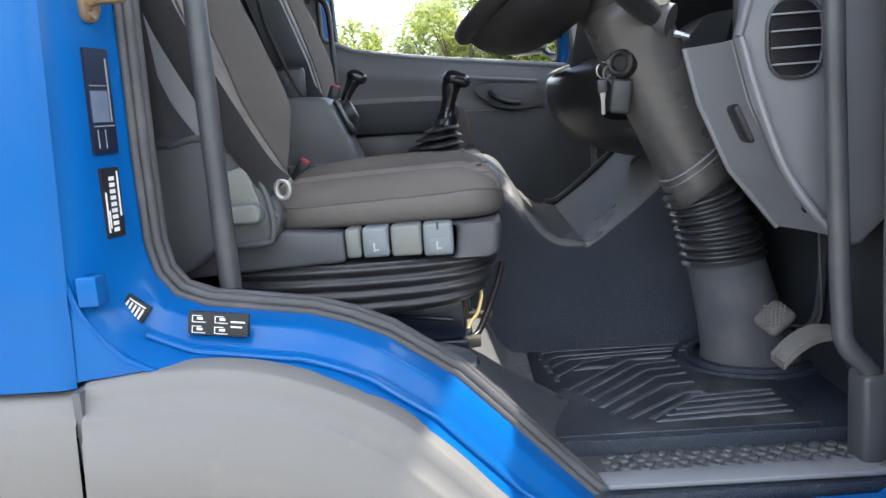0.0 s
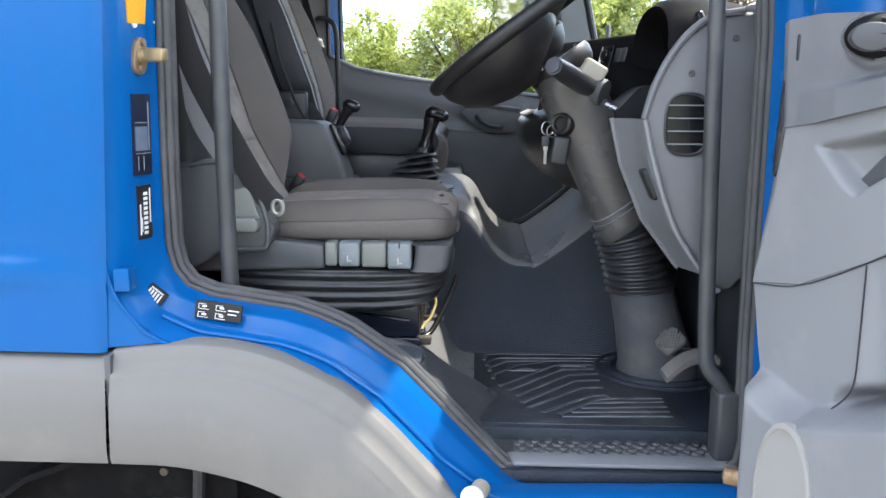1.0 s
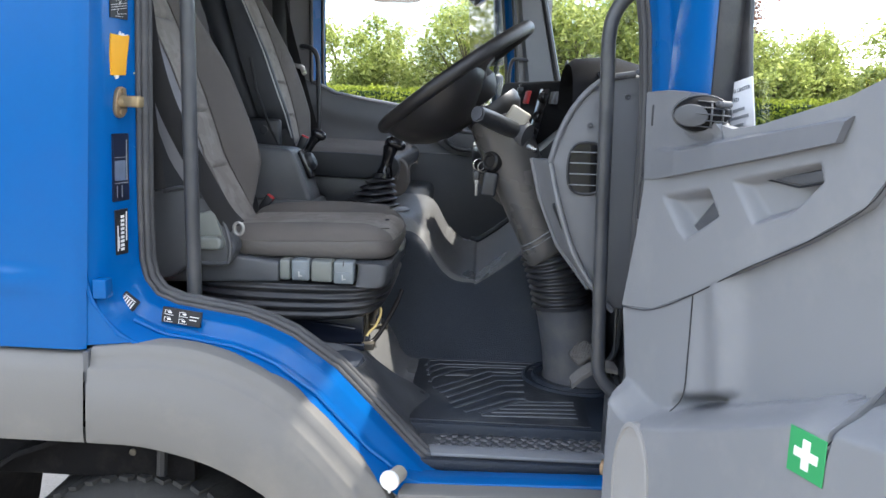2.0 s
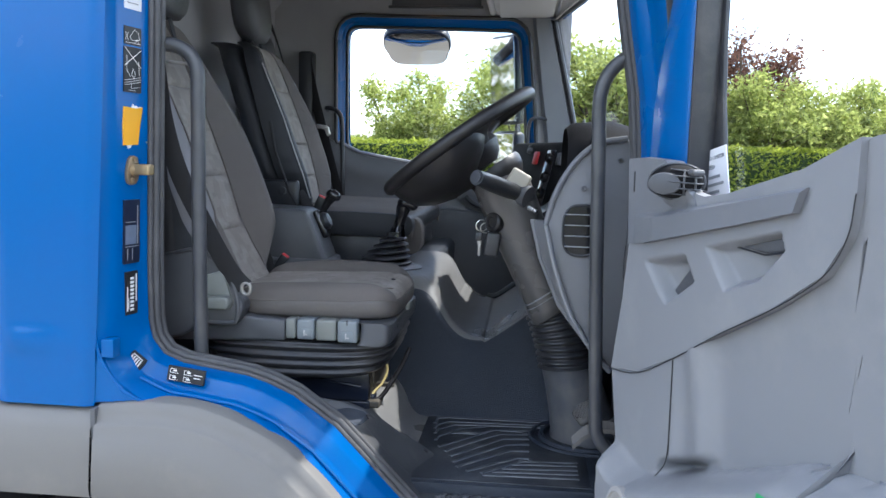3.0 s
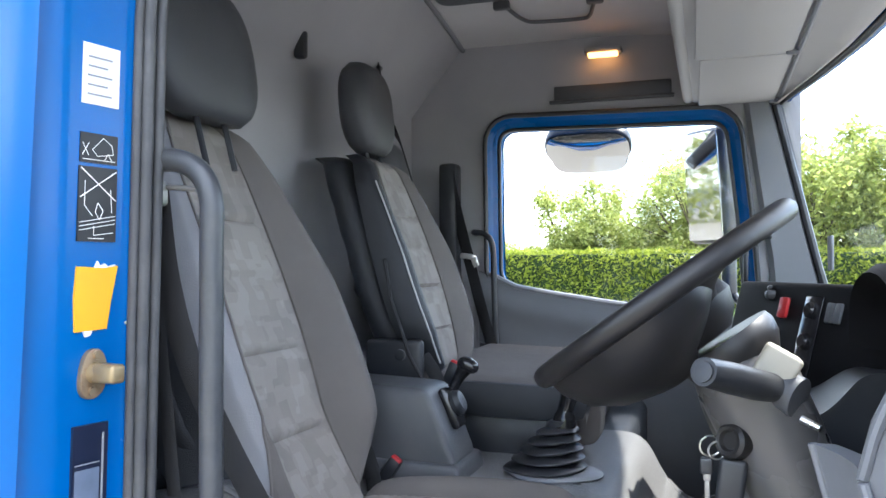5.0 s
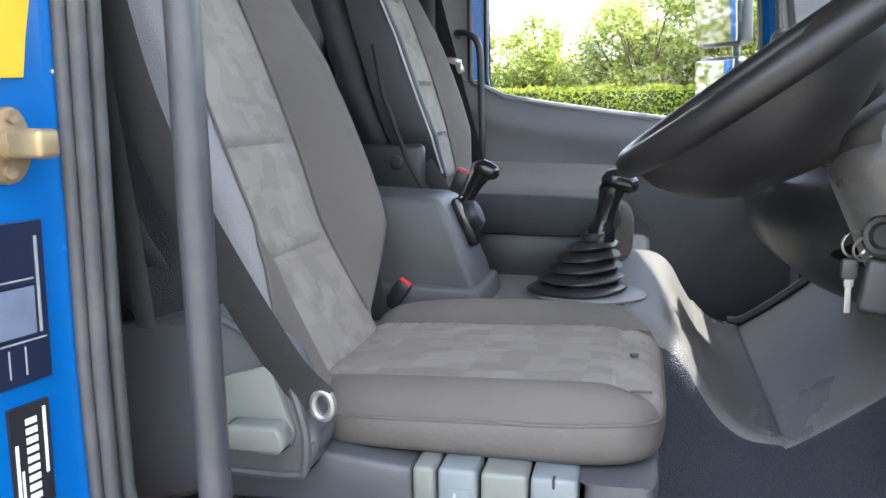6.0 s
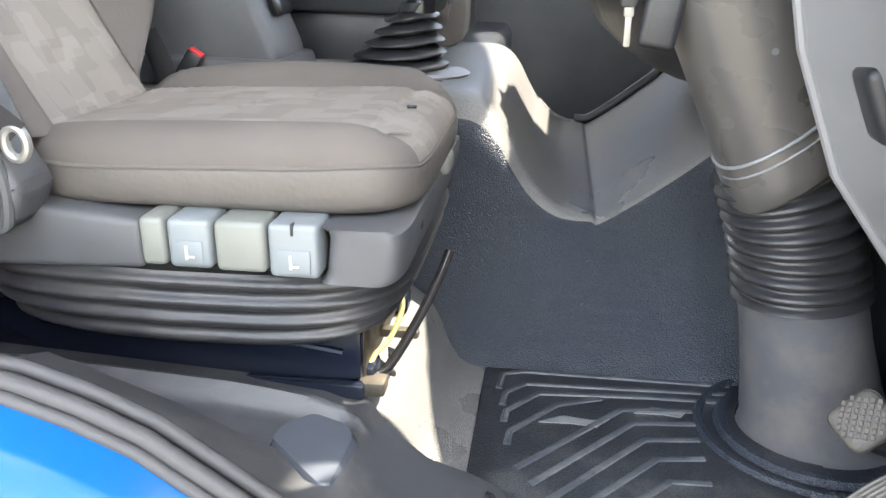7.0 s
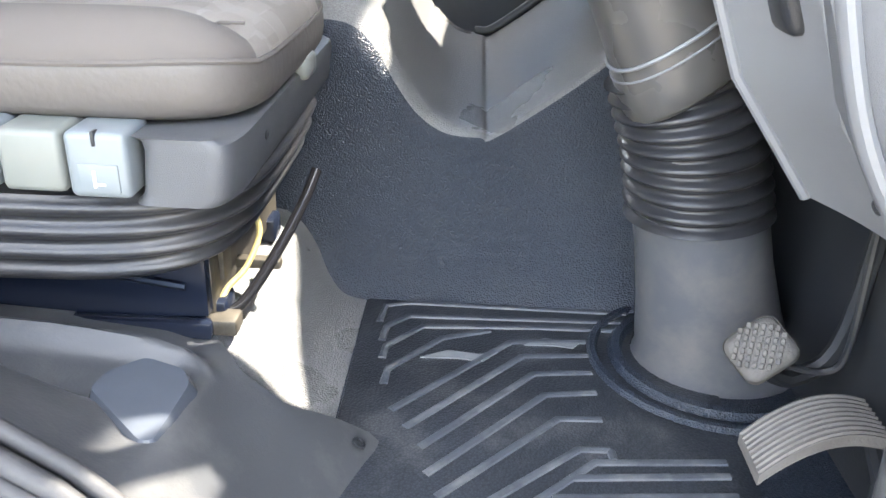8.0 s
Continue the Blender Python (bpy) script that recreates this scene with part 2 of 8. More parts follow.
HEADREST = mat("headrest_vinyl", (0.055, 0.057, 0.062), 0.45, vary=0.2, scale=8, bump=0.25, bscale=350, kind="grain")
LINER = mat("grey_headliner", (0.55, 0.535, 0.53), 0.95, vary=0.12, scale=5, bump=0.3, bscale=500)
CARPET = mat("rear_wall_cloth", (0.34, 0.335, 0.345), 0.95, vary=0.15, scale=4, bump=0.3, bscale=500)
BELT = mat("belt_webbing", (0.026, 0.026, 0.028), 0.8, vary=0.2, bump=0.4, bscale=500, kind="weave")
STEEL = mat("bright_steel", (0.62, 0.61, 0.58), 0.28, 1.0, vary=0.1, scale=30)
GREYMETAL = mat("dull_steel", (0.30, 0.295, 0.28), 0.42, 0.6, vary=0.25, scale=50)
RUST = mat("rusty_steel", (0.33, 0.24, 0.15), 0.5, 0.7, vary=0.35, scale=60, dirt=(0.20, 0.09, 0.03), dscale=50, damount=0.8)
PAINTED = mat("dark_blue_steel", (0.010, 0.014, 0.026), 0.20, vary=0.2, scale=8)
PAINTED.node_tree.nodes["Principled BSDF"].inputs["Specular IOR Level"].default_value = 0.35
TUBE = mat("grab_rail_plastic", (0.055, 0.057, 0.062), 0.34, vary=0.3, scale=12, bump=0.12, bscale=450, dirt=(0.12, 0.118, 0.115), dscale=8, damount=0.4)
CREAM = mat("ivory_plastic", (0.40, 0.37, 0.30), 0.5, vary=0.07, scale=20)
SWITCH = mat("pale_switch_plastic", (0.175, 0.186, 0.172), 0.40, vary=0.10, scale=30, dirt=(0.19, 0.19, 0.17), dscale=25)
SWITCH2 = mat("ice_grey_switch_plastic", (0.18, 0.204, 0.22), 0.38, vary=0.10, scale=30, dirt=(0.20, 0.21, 0.21), dscale=22)
WHITE = mat("white_plastic", (0.80, 0.79, 0.76), 0.4, vary=0.04)
PAPER = mat("white_paper", (0.72, 0.72, 0.74), 0.7, vary=0.05)
YELLOW = mat("yellow_sticker", (0.80, 0.38, 0.01), 0.5, vary=0.08)
RED = mat("red_plastic", (0.55, 0.03, 0.035), 0.4, vary=0.12)
GREEN = mat("green_sticker", (0.03, 0.30, 0.10), 0.45, vary=0.06)
NAVY = mat("navy_sticker", (0.009, 0.014, 0.035), 0.35, vary=0.2, scale=30)
INK = mat("black_sticker", (0.012, 0.012, 0.014), 0.45, vary=0.2)
GREYINK = mat("grey_print", (0.25, 0.26, 0.28), 0.6, vary=0.1)
WIRE = mat("yellow_cable", (0.46, 0.37, 0.15), 0.5)
GLASS = clear_glass("window_glass", (0.90, 0.93, 0.93))
MIRROR = mat("mirror", (0.40, 0.40, 0.40), 0.03, 1.0, vary=0.02, rvary=0.01)
LAMP = bpy.data.materials.new("lit_lamp")
LAMP.use_nodes = True
LAMP.node_tree.nodes["Principled BSDF"].inputs["Base Color"].default_value = (0.9, 0.6, 0.3, 1)
LAMP.node_tree.nodes["Principled BSDF"].inputs["Emission Color"].default_value = (1.0, 0.42, 0.10, 1)
LAMP.node_tree.nodes["Principled BSDF"].inputs["Emission Strength"].default_value = 1.4
HEDGE = leafy("hedge_leaves", (0.15, 0.20, 0.02), (0.50, 0.54, 0.08))
SHRUB = leafy("shrub_leaves", (0.19, 0.24, 0.05), (0.58, 0.61, 0.20))
COPPER = leafy("copper_leaves", (0.09, 0.04, 0.03), (0.24, 0.12, 0.08))
BARK = mat("bark", (0.10, 0.075, 0.05), 0.9, vary=0.3, bump=0.6, bscale=20)
GRASS = mat("grass", (0.075, 0.125, 0.025), 0.9, vary=0.35, scale=3, bump=0.6, bscale=40)
GRAVEL = mat("gravel_ground", (0.28, 0.252, 0.215), 0.9, vary=0.3, scale=40, bump=0.8, bscale=90, dirt=(0.22, 0.20, 0.17), dscale=20, damount=0.8)
ASPHALT = mat("asphalt", (0.115, 0.112, 0.108), 0.85, vary=0.25, scale=20, bump=0.5, bscale=120)


# ---- mesh helpers ----
ORIGIN = {}


def finish(bm, name, material, sharp=38, smooth=True):
    bmesh.ops.recalc_face_normals(bm, faces=bm.faces[:])
    me = bpy.data.meshes.new(name)
    bm.to_mesh(me)
    bm.free()
    for p in me.polygons:
        p.use_smooth = smooth
    if smooth:
        me.set_sharp_from_angle(angle=radians(sharp))
    for one in (material if isinstance(material, (list, tuple)) else (material,)):
        me.materials.append(one)
    return me


def thing(name, at, label, category, group="", kind=""):
    ob = new(name)
    ob.empty_display_size = 0.05
    ob.location = at
    ORIGIN[ob.name] = Vector(at)
    return tagged(ob, label, category, group, kind)


def part(name, bm, material, parent, label="", sharp=38, kind=""):
    ob = new(name, finish(bm, name, material, sharp))
    ob.parent = parent
    ob.location = -ORIGIN[parent.name]
    ORIGIN[ob.name] = Vector((0, 0, 0))
    return tagged(ob, label, kind=kind)


def solid(name, bm, material, label, category, group="", kind="", sharp=38):
    """A top-level thing of one mesh."""
    ob = new(name, finish(bm, name, material, sharp))
    ORIGIN[ob.name] = Vector((0, 0, 0))
    return tagged(ob, label, category, group, kind)


def join(bm, other):
    me = bpy.data.meshes.new("tmp")
    other.to_mesh(me)
    other.free()
    bm.from_mesh(me)
    bpy.data.meshes.remove(me)


def rbox(bm, x0, x1, y0, y1, z0, z1, r=0.008, seg=2, m=None):
    b = bmesh.new()
    bmesh.ops.create_cube(b, size=1)
    for v in b.verts:
        v.co = Vector(((x0 + x1) / 2 + v.co.x * (x1 - x0), (y0 + y1) / 2 + v.co.y * (y1 - y0), (z0 + z1) / 2 + v.co.z * (z1 - z0)))
    if r:
        bmesh.ops.bevel(b, geom=b.edges[:], offset=r, segments=seg, affect="EDGES", profile=0.5)
    if m is not None:
        b.transform(m)
    join(bm, b)
    return bm


def prism(bm, pts, axis, a, b_, r=0.0, seg=2, m=None):
    """A polygon of two coordinates, drawn out along an axis from a to b_."""
    b = bmesh.new()
    def put(p, w):
        return {"x": (w, p[0], p[1]), "y": (p[0], w, p[1]), "z": (p[0], p[1], w)}[axis]
    lo = [b.verts.new(put(p, a)) for p in pts]
    hi = [b.verts.new(put(p, b_)) for p in pts]
    n = len(pts)
    b.faces.new(lo)
    b.faces.new(hi[::-1])
    for i in range(n):
        b.faces.new((lo[i], lo[(i + 1) % n], hi[(i + 1) % n], hi[i]))
    bmesh.ops.recalc_face_normals(b, faces=b.faces[:])
    if r:
        es = [e for e in b.edges if e.calc_face_angle(0) > 0.35]
        bmesh.ops.bevel(b, geom=es, offset=r, segments=seg, affect="EDGES", profile=0.5)
    if m is not None:
        b.transform(m)
    join(bm, b)
    return bm


def loft(bm, rings, closed=True, cap=True):
    vs = [[bm.verts.new(p) for p in ring] for ring in rings]
    n = len(vs[0])
    for a, b in zip(vs, vs[1:]):
        for i in range(n if closed else n - 1):
            bm.faces.new((a[i], a[(i + 1) % n], b[(i + 1) % n], b[i]))
    if cap and closed:
        bm.faces.new(vs[0][::-1])
        bm.faces.new(vs[-1])
    return bm


def smooth_path(pts, per=6):
    """A rounded way through the points."""
    p = [Vector(q) for q in pts]
    p = [p[0] * 2 - p[1], *p, p[-1] * 2 - p[-2]]
    out = []
    for i in range(1, len(p) - 2):
        for k in range(per):
            t = k / per
            a, b, c, d = p[i - 1], p[i], p[i + 1], p[i + 2]
            out.append(0.5 * ((2 * b) + (c - a) * t + (2 * a - 5 * b + 4 * c - d) * t * t + (3 * b - a - 3 * c + d) * t ** 3))
    out.append(p[-2])
    return out


def tube(bm, pts, r, n=12, flat=1.0, up=None, closed=False):
    """A tube along points; r is one radius or one for each point. flat squeezes it across 'up'."""
    pts = [Vector(p) for p in pts]
    rs = r if isinstance(r, (list, tuple)) else [r] * len(pts)
    rings = []
    ref = Vector(up) if up is not None else None
    prev = None
    for i, p in enumerate(pts):
        if closed:
            d = pts[(i + 1) % len(pts)] - pts[i - 1]
        else:
            d = pts[min(i + 1, len(pts) - 1)] - pts[max(i - 1, 0)]
        d.normalize()
        if ref is not None:
            s = d.cross(ref)
        elif prev is None:
            s = d.cross(Vector((0, 0, 1)) if abs(d.z) < 0.9 else Vector((1, 0, 0)))
        else:
            s = prev - d * prev.dot(d)
        s.normalize()
        prev = s
        t = s.cross(d)
        rings.append([p + s * math.cos(2 * math.pi * k / n) * rs[i] + t * math.sin(2 * math.pi * k / n) * rs[i] * flat for k in range(n)])
    if closed:
        rings.append(rings[0])
        vs = [[bm.verts.new(p) for p in ring] for ring in rings[:-1]]
        vs.append(vs[0])
        for a, b in zip(vs, vs[1:]):
            for i in range(n):
                bm.faces.new((a[i], a[(i + 1) % n], b[(i + 1) % n], b[i]))
        return bm
    return loft(bm, rings)


def lathe(bm, profile, at, axis=(0, 0, 1), n=24):
    """Radius and height pairs turned about an axis through a point."""
    a = Vector(axis).normalized()
    s = a.cross(Vector((0, 1, 0)) if abs(a.y) < 0.9 else Vector((1, 0, 0))).normalized()
    t = a.cross(s)
    at = Vector(at)
    return loft(bm, [[at + a * h + (s * math.cos(2 * math.pi * k / n) + t * math.sin(2 * math.pi * k / n)) * max(r, 1e-4) for k in range(n)] for r, h in profile])


def sheet(bm, fn, nu, nv, thick=0.0, normal=None):
    """A surface fn(u, v), with u and v from 0 to 1, closed behind by a copy set off by a vector."""
    top = [[bm.verts.new(fn(i / nu, j / nv)) for j in range(nv + 1)] for i in range(nu + 1)]
    for i in range(nu):
        for j in range(nv):
            bm.faces.new((top[i][j], top[i + 1][j], top[i + 1][j + 1], top[i][j + 1]))
    if thick:
        off = Vector(normal) * thick
        low = [[bm.verts.new(v.co + off) for v in row] for row in top]
        for i in range(nu):
            for j in range(nv):
                bm.faces.new((low[i][j], low[i][j + 1], low[i + 1][j + 1], low[i + 1][j]))
        for i in range(nu):
            bm.faces.new((top[i][0], low[i][0], low[i + 1][0], top[i + 1][0]))
            bm.faces.new((top[i][nv], top[i + 1][nv], low[i + 1][nv], low[i][nv]))
        for j in range(nv):
            bm.faces.new((top[0][j], top[0][j + 1], low[0][j + 1], low[0][j]))
            bm.faces.new((top[nu][j], low[nu][j], low[nu][j + 1], top[nu][j + 1]))
    return bm


def lerp_table(table, x):
    """A value read from pairs, straight between them."""
    if x <= table[0][0]:
        return table[0][1]
    for (a, va), (b, vb) in zip(table, table[1:]):
        if x <= b:
            return va + (vb - va) * (x - a) / (b - a)
    return table[-1][1]


def outset(loop, d):
    """A closed loop of (x, z) moved outwards by d, one distance or one for each point."""
    n = len(loop)
    area = sum(loop[i][0] * loop[(i + 1) % n][1] - loop[(i + 1) % n][0] * loop[i][1] for i in range(n))
    sgn = 1 if area > 0 else -1
    out = []
    for i in range(n):
        a, b = Vector(loop[i - 1]), Vector(loop[(i + 1) % n])
        t = (b - a).normalized()
        dd = d[i] if isinstance(d, (list, tuple)) else d
        out.append((loop[i][0] + t.y * sgn * dd, loop[i][1] - t.x * sgn * dd))
    return out


def dense(loop, step=0.035):
    """A closed loop with points added along its longer sides."""
    out = []
    for i in range(len(loop)):
        a, b = Vector(loop[i]), Vector(loop[(i + 1) % len(loop)])
        k = max(1, int((b - a).length / step))
        out += [tuple(a + (b - a) * j / k) for j in range(k)]
    return out


def fillet(loop, r, n=5):
    """A closed loop with each corner turned into a small arc."""
    out = []
    for i in range(len(loop)):
        a, b, c = Vector(loop[i - 1]), Vector(loop[i]), Vector(loop[(i + 1) % len(loop)])
        k = min(r, (a - b).length * 0.45, (c - b).length * 0.45)
        p, q = b + (a - b).normalized() * k, b + (c - b).normalized() * k
        for j in range(n + 1):
            t = j / n
            out.append(tuple(p * (1 - t) ** 2 + b * 2 * t * (1 - t) + q * t * t))
    return out


def rounded(loop, times=2):
    """Corner cutting for a closed loop."""
    for _ in range(times):
        out = []
        for i in range(len(loop)):
            a, b = Vector(loop[i]), Vector(loop[(i + 1) % len(loop)])
            out += [tuple(a + (b - a) * 0.25), tuple(a + (b - a) * 0.75)]
        loop = out
    return loop


# ---- ground and distance ----
def ground():
    bm = bmesh.new()
    def z_at(x, y):
        far = max(0.0, min(1.0, (y - 24) / 8))
        near = 0.012 * noise.noise((x * 0.6, y * 0.6, 0))
        return 0.35 * far + near * (1 - far)
    xs = [-900, -300, -120, -60, *[-40 + 2.0 * i for i in range(46)], 80, 140, 300, 900]
    ys = [-900, -300, -100, -40, *[-20 + 2.0 * i for i in range(31)], 60, 120, 300, 900]
    grid = [[bm.verts.new((x, y, z_at(x, y))) for y in ys] for x in xs]
    for i in range(len(xs) - 1):
        for j in range(len(ys) - 1):
            f = bm.faces.new((grid[i][j], grid[i + 1][j], grid[i + 1][j + 1], grid[i][j + 1]))
            f.material_index = 1 if ys[j] >= 26 else (2 if 8 <= ys[j] or ys[j] < -8 else 0)
    return solid("ground", bm, (GRAVEL, GRASS, ASPHALT), "pale gravelly yard with an asphalt road and grass verge beyond", "ground", kind="structure")


ground()


def leaves(name, material, count, place, size, seed, label, category, group="", kind="", parent=None):
    """Many small bent leaves scattered by place(), joined in one mesh."""
    rnd = random.Random(seed)
    verts, faces = [], []
    for _ in range(count):
        c, s = place(rnd), size * rnd.uniform(0.6, 1.4)
        d = Vector((rnd.gauss(0, 1), rnd.gauss(0, 1), rnd.gauss(0, 0.8))).normalized()
        e = d.cross(Vector((rnd.gauss(0, 1), rnd.gauss(0, 1), rnd.gauss(0, 1)))).normalized()
        k = d.cross(e) * 0.18
        i = len(verts)
        verts += [c - d * s, c + e * s * 0.45 + k * s, c + d * s, c - e * s * 0.45 + k * s]
        faces += [(i, i + 1, i + 2), (i, i + 2, i + 3)]
    me = bpy.data.meshes.new(name)
    me.from_pydata([tuple(v) for v in verts], [], faces)
    me.materials.append(material)
    ob = new(name, me)
    if parent is not None:
        ob.parent = parent
    ORIGIN[ob.name] = Vector((0, 0, 0))
    return tagged(ob, label, category, group, kind)


def hedge_place(rnd):
    x = rnd.uniform(-34, 42)
    top = 2.35 + 0.10 * noise.noise((x * 0.9, 0, 0)) + 0.05 * noise.noise((x * 3.1, 4, 0))
    if rnd.random() < 0.35:
        return Vector((x, rnd.uniform(30.2, 31.8), top + rnd.gauss(0, 0.05)))
    return Vector((x, 30.2 + rnd.gauss(0, 0.06) + 0.15 * noise.noise((x, 1, 1)), rnd.uniform(0.35, top)))


leaves("hedge", HEDGE, 42000, hedge_place, 0.085, 11, "clipped green hedge with a level yellow-green top", "hedge", kind="stuff")
# solid box behind the leaves; its dark colour carries the hedge's inner shade
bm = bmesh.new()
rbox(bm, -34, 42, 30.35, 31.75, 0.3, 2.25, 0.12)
solid("hedge_core", bm, mat("hedge_shade", (0.02, 0.04, 0.008), 0.95, vary=0.4, scale=5, bump=0.5, bscale=30), "solid core of the clipped hedge with inner shade in its dark colour", "hedge", kind="stuff")


def shrub(seed, material, leafcount, spread, height, name="shrub", label="", category="shrub", group=""):
    """A bush with several stems and a ragged crown made of clumps."""
    rnd = random.Random(seed)
    base = thing(name, (0, 0, 0), label, category, group)
    bm = bmesh.new()
    clumps = []
    for k in range(11):
        a, lean = rnd.uniform(0, 6.28), rnd.uniform(0.1, 0.75)
        tip = Vector((math.cos(a) * spread * lean, math.sin(a) * spread * lean, height * rnd.uniform(0.55, 0.98)))
        mid = tip * 0.5 + Vector((rnd.uniform(-0.2, 0.2), rnd.uniform(-0.2, 0.2), 0.3))
        tube(bm, smooth_path([(0, 0, -0.1), mid, tip], 4), [0.09 - 0.009 * i for i in range(9)], 6)
        for j in range(3):
            q = mid.lerp(tip, rnd.uniform(0.3, 1.0)) + Vector((rnd.gauss(0, 0.5), rnd.gauss(0, 0.5), rnd.gauss(0, 0.35)))
            tube(bm, [mid, q], [0.03, 0.01], 5)
            clumps.append((q, rnd.uniform(0.35, 0.8)))
        clumps.append((tip, rnd.uniform(0.3, 0.7)))
    part("trunk", bm, BARK, base)
    def place(r):
        c, s = r.choice(clumps)
        return c + Vector((r.gauss(0, s * 0.55), r.gauss(0, s * 0.55), r.gauss(0, s * 0.5)))
    leaves("crown", material, leafcount, place, 0.10, seed + 1, "", "", parent=base)
    return base


# unseen bushes at the back, added to darken what the paint reflects
def unseen_hedge(rnd):
    x = rnd.uniform(-40, 40)
    top = 5.2 + 1.6 * noise.noise((x * 0.25, 7, 0)) + 0.4 * noise.noise((x * 0.9, 3, 0))
    return Vector((x, -24 + rnd.gauss(0, 0.5), rnd.uniform(0, top)))


leaves("tree_belt", SHRUB, 26000, unseen_hedge, 0.22, 77, "unseen belt of bushes added behind the yard to darken reflections", "bushes", kind="stuff")
leaves("tree_belt", SHRUB, 16000, lambda r: Vector((-44 + r.gauss(0, 0.6), (yy := r.uniform(-24, 34)), r.uniform(0, 5.0 + 1.6 * noise.noise((yy * 0.2, 2, 5))))), 0.24, 78, "belt of bushes closing the road behind the truck", "bushes", kind="stuff")
row = "shrubs behind the hedge"
kinds = [shrub(21 + i, SHRUB, 9000, sp, h, "shrub", "leafy spring shrub growing behind the clipped hedge", "shrub", row) for i, (sp, h) in enumerate(((2.2, 4.2), (2.6, 4.8), (2.0, 3.6)))]
rnd = random.Random(5)
slots = [-20 + 1.55 * i for i in range(30)]
for i, x in enumerate(slots):
    src = kinds[i % 3]
    k = (0.88 + 0.24 * rnd.random()) * lerp_table([(-11, 0.62), (-8.5, 0.60), (-6.5, 0.74), (-4, 0.92), (-1, 0.96), (1, 1.16), (4, 1.32), (6, 1.32), (8.0, 0.98), (12, 0.94), (14, 1.0)], x)
    m = Matrix.Translation((x + rnd.uniform(-0.6, 0.6), 33.6 + rnd.uniform(-0.5, 2.2), 0.3)) @ Matrix.Rotation(rnd.uniform(0, 6.28), 4, "Z")
    if i < 3:
        src.matrix_basis = m @ Matrix.Diagonal((k, k, k, 1))
    else:
        c = copy_thing(src, m)
        c.scale = (k, k, k)
tree = shrub(61, COPPER, 4200, 1.9, 6.9, "tree", "young copper-leaved tree standing behind the shrubs", "tree")
tree.matrix_basis = pose(9.9, 35.0, 0.3) @ Matrix.Diagonal((1, 1, 1.06, 1))

# ---- the cab's near side ----
# Outline of the doorway in the outer skin (x forwards, z up); the sealed inner edge lies deeper and a little wider.
OPENING = [(-0.368, 2.36), (-0.352, 2.42), (-0.30, 2.455), (0.42, 2.455), (0.50, 2.425), (0.54, 2.36), (0.575, 2.18), (0.612, 1.95), (0.634, 1.825), (0.645, 1.69),
           (0.648, 1.50), (0.652, 1.157), (0.658, 0.95), (0.650, 0.905), (0.613, 0.876), (0.471, 0.864), (0.254, 0.866), (0.222, 0.884), (0.205, 0.899), (0.118, 0.99),
           (0.02, 1.091), (-0.076, 1.158), (-0.130, 1.182), (-0.183, 1.199), (-0.332, 1.221), (-0.374, 1.238), (-0.396, 1.268), (-0.404, 1.31), (-0.405, 1.434), (-0.400, 1.694), (-0.390, 2.10)]
OUTLINE = dense(OPENING, 0.03)
EDGE = [(0.262 + (x - 0.262) * 1.027, 1.61 + (z - 1.61) * 1.027) for x, z in OUTLINE]


def width_at(x, z):
    """How wide the painted frame round the opening is."""
    if x < -0.36 and z > 1.3:
        return 1.0
    if z > 2.3:
        return 0.9
    if x < -0.325 and z < 1.30:
        return 1.0
    if x > 0.6:
        return 0.72
    if z < 0.9 and x > 0.24:
        return 0.30
    return 1.0


WIDTHS = [width_at(x, z) for x, z in OUTLINE]
WIDTHS = [sum(WIDTHS[(i + k) % len(EDGE)] for k in range(-4, 5)) / 9 for i in range(len(EDGE))]

side = thing("wall_side", (0, 1.0, 0.9), "glossy blue painted cab side round the open doorway", "cab wall", kind="structure")
bm = bmesh.new()
INNER = outset(EDGE, 0.004)
OUTER = outset(OUTLINE, [0.09 * w for w in WIDTHS])
def on_pillar(x, z):
    """1 on the upright pillar behind the seat, 0 along the sill and the arch."""
    k = max(0.0, min(1.0, (z - 1.24) / 0.08)) * (1.0 if x < -0.33 else 0.0)
    return k * k * (3 - 2 * k)
def frame_at(k, f, y_pillar, y_sill, f_sill):
    (xa, za), (xb, zb) = INNER[k], OUTER[k]
    p = on_pillar(*OUTLINE[k])
    g = f_sill + (f - f_sill) * p
    return (xa + (xb - xa) * g, y_sill + (y_pillar - y_sill) * p, za + (zb - za) * g)
rings = []
for f, y_p, f_s, y_s in ((0.0, 1.103, 0.0, 1.103), (0.03, 1.090, 0.03, 1.085), (0.16, 1.080, 0.16, 1.046), (0.22, 1.070, 0.22, 1.035), (0.43, 0.995, 0.55, 1.024), (0.50, 0.983, 0.64, 1.015), (0.62, 0.972, 0.71, 0.992), (0.80, 0.953, 0.83, 0.964), (1.0, 0.942, 1.0, 0.942)):
    rings.append([frame_at(k, f, y_p, y_s, f_s) for k in range(len(EDGE))])
loft(bm, rings, closed=True, cap=False)
part("door_frame", bm, BLUE, side, "glossy blue door frame with rounded steps", sharp=60)
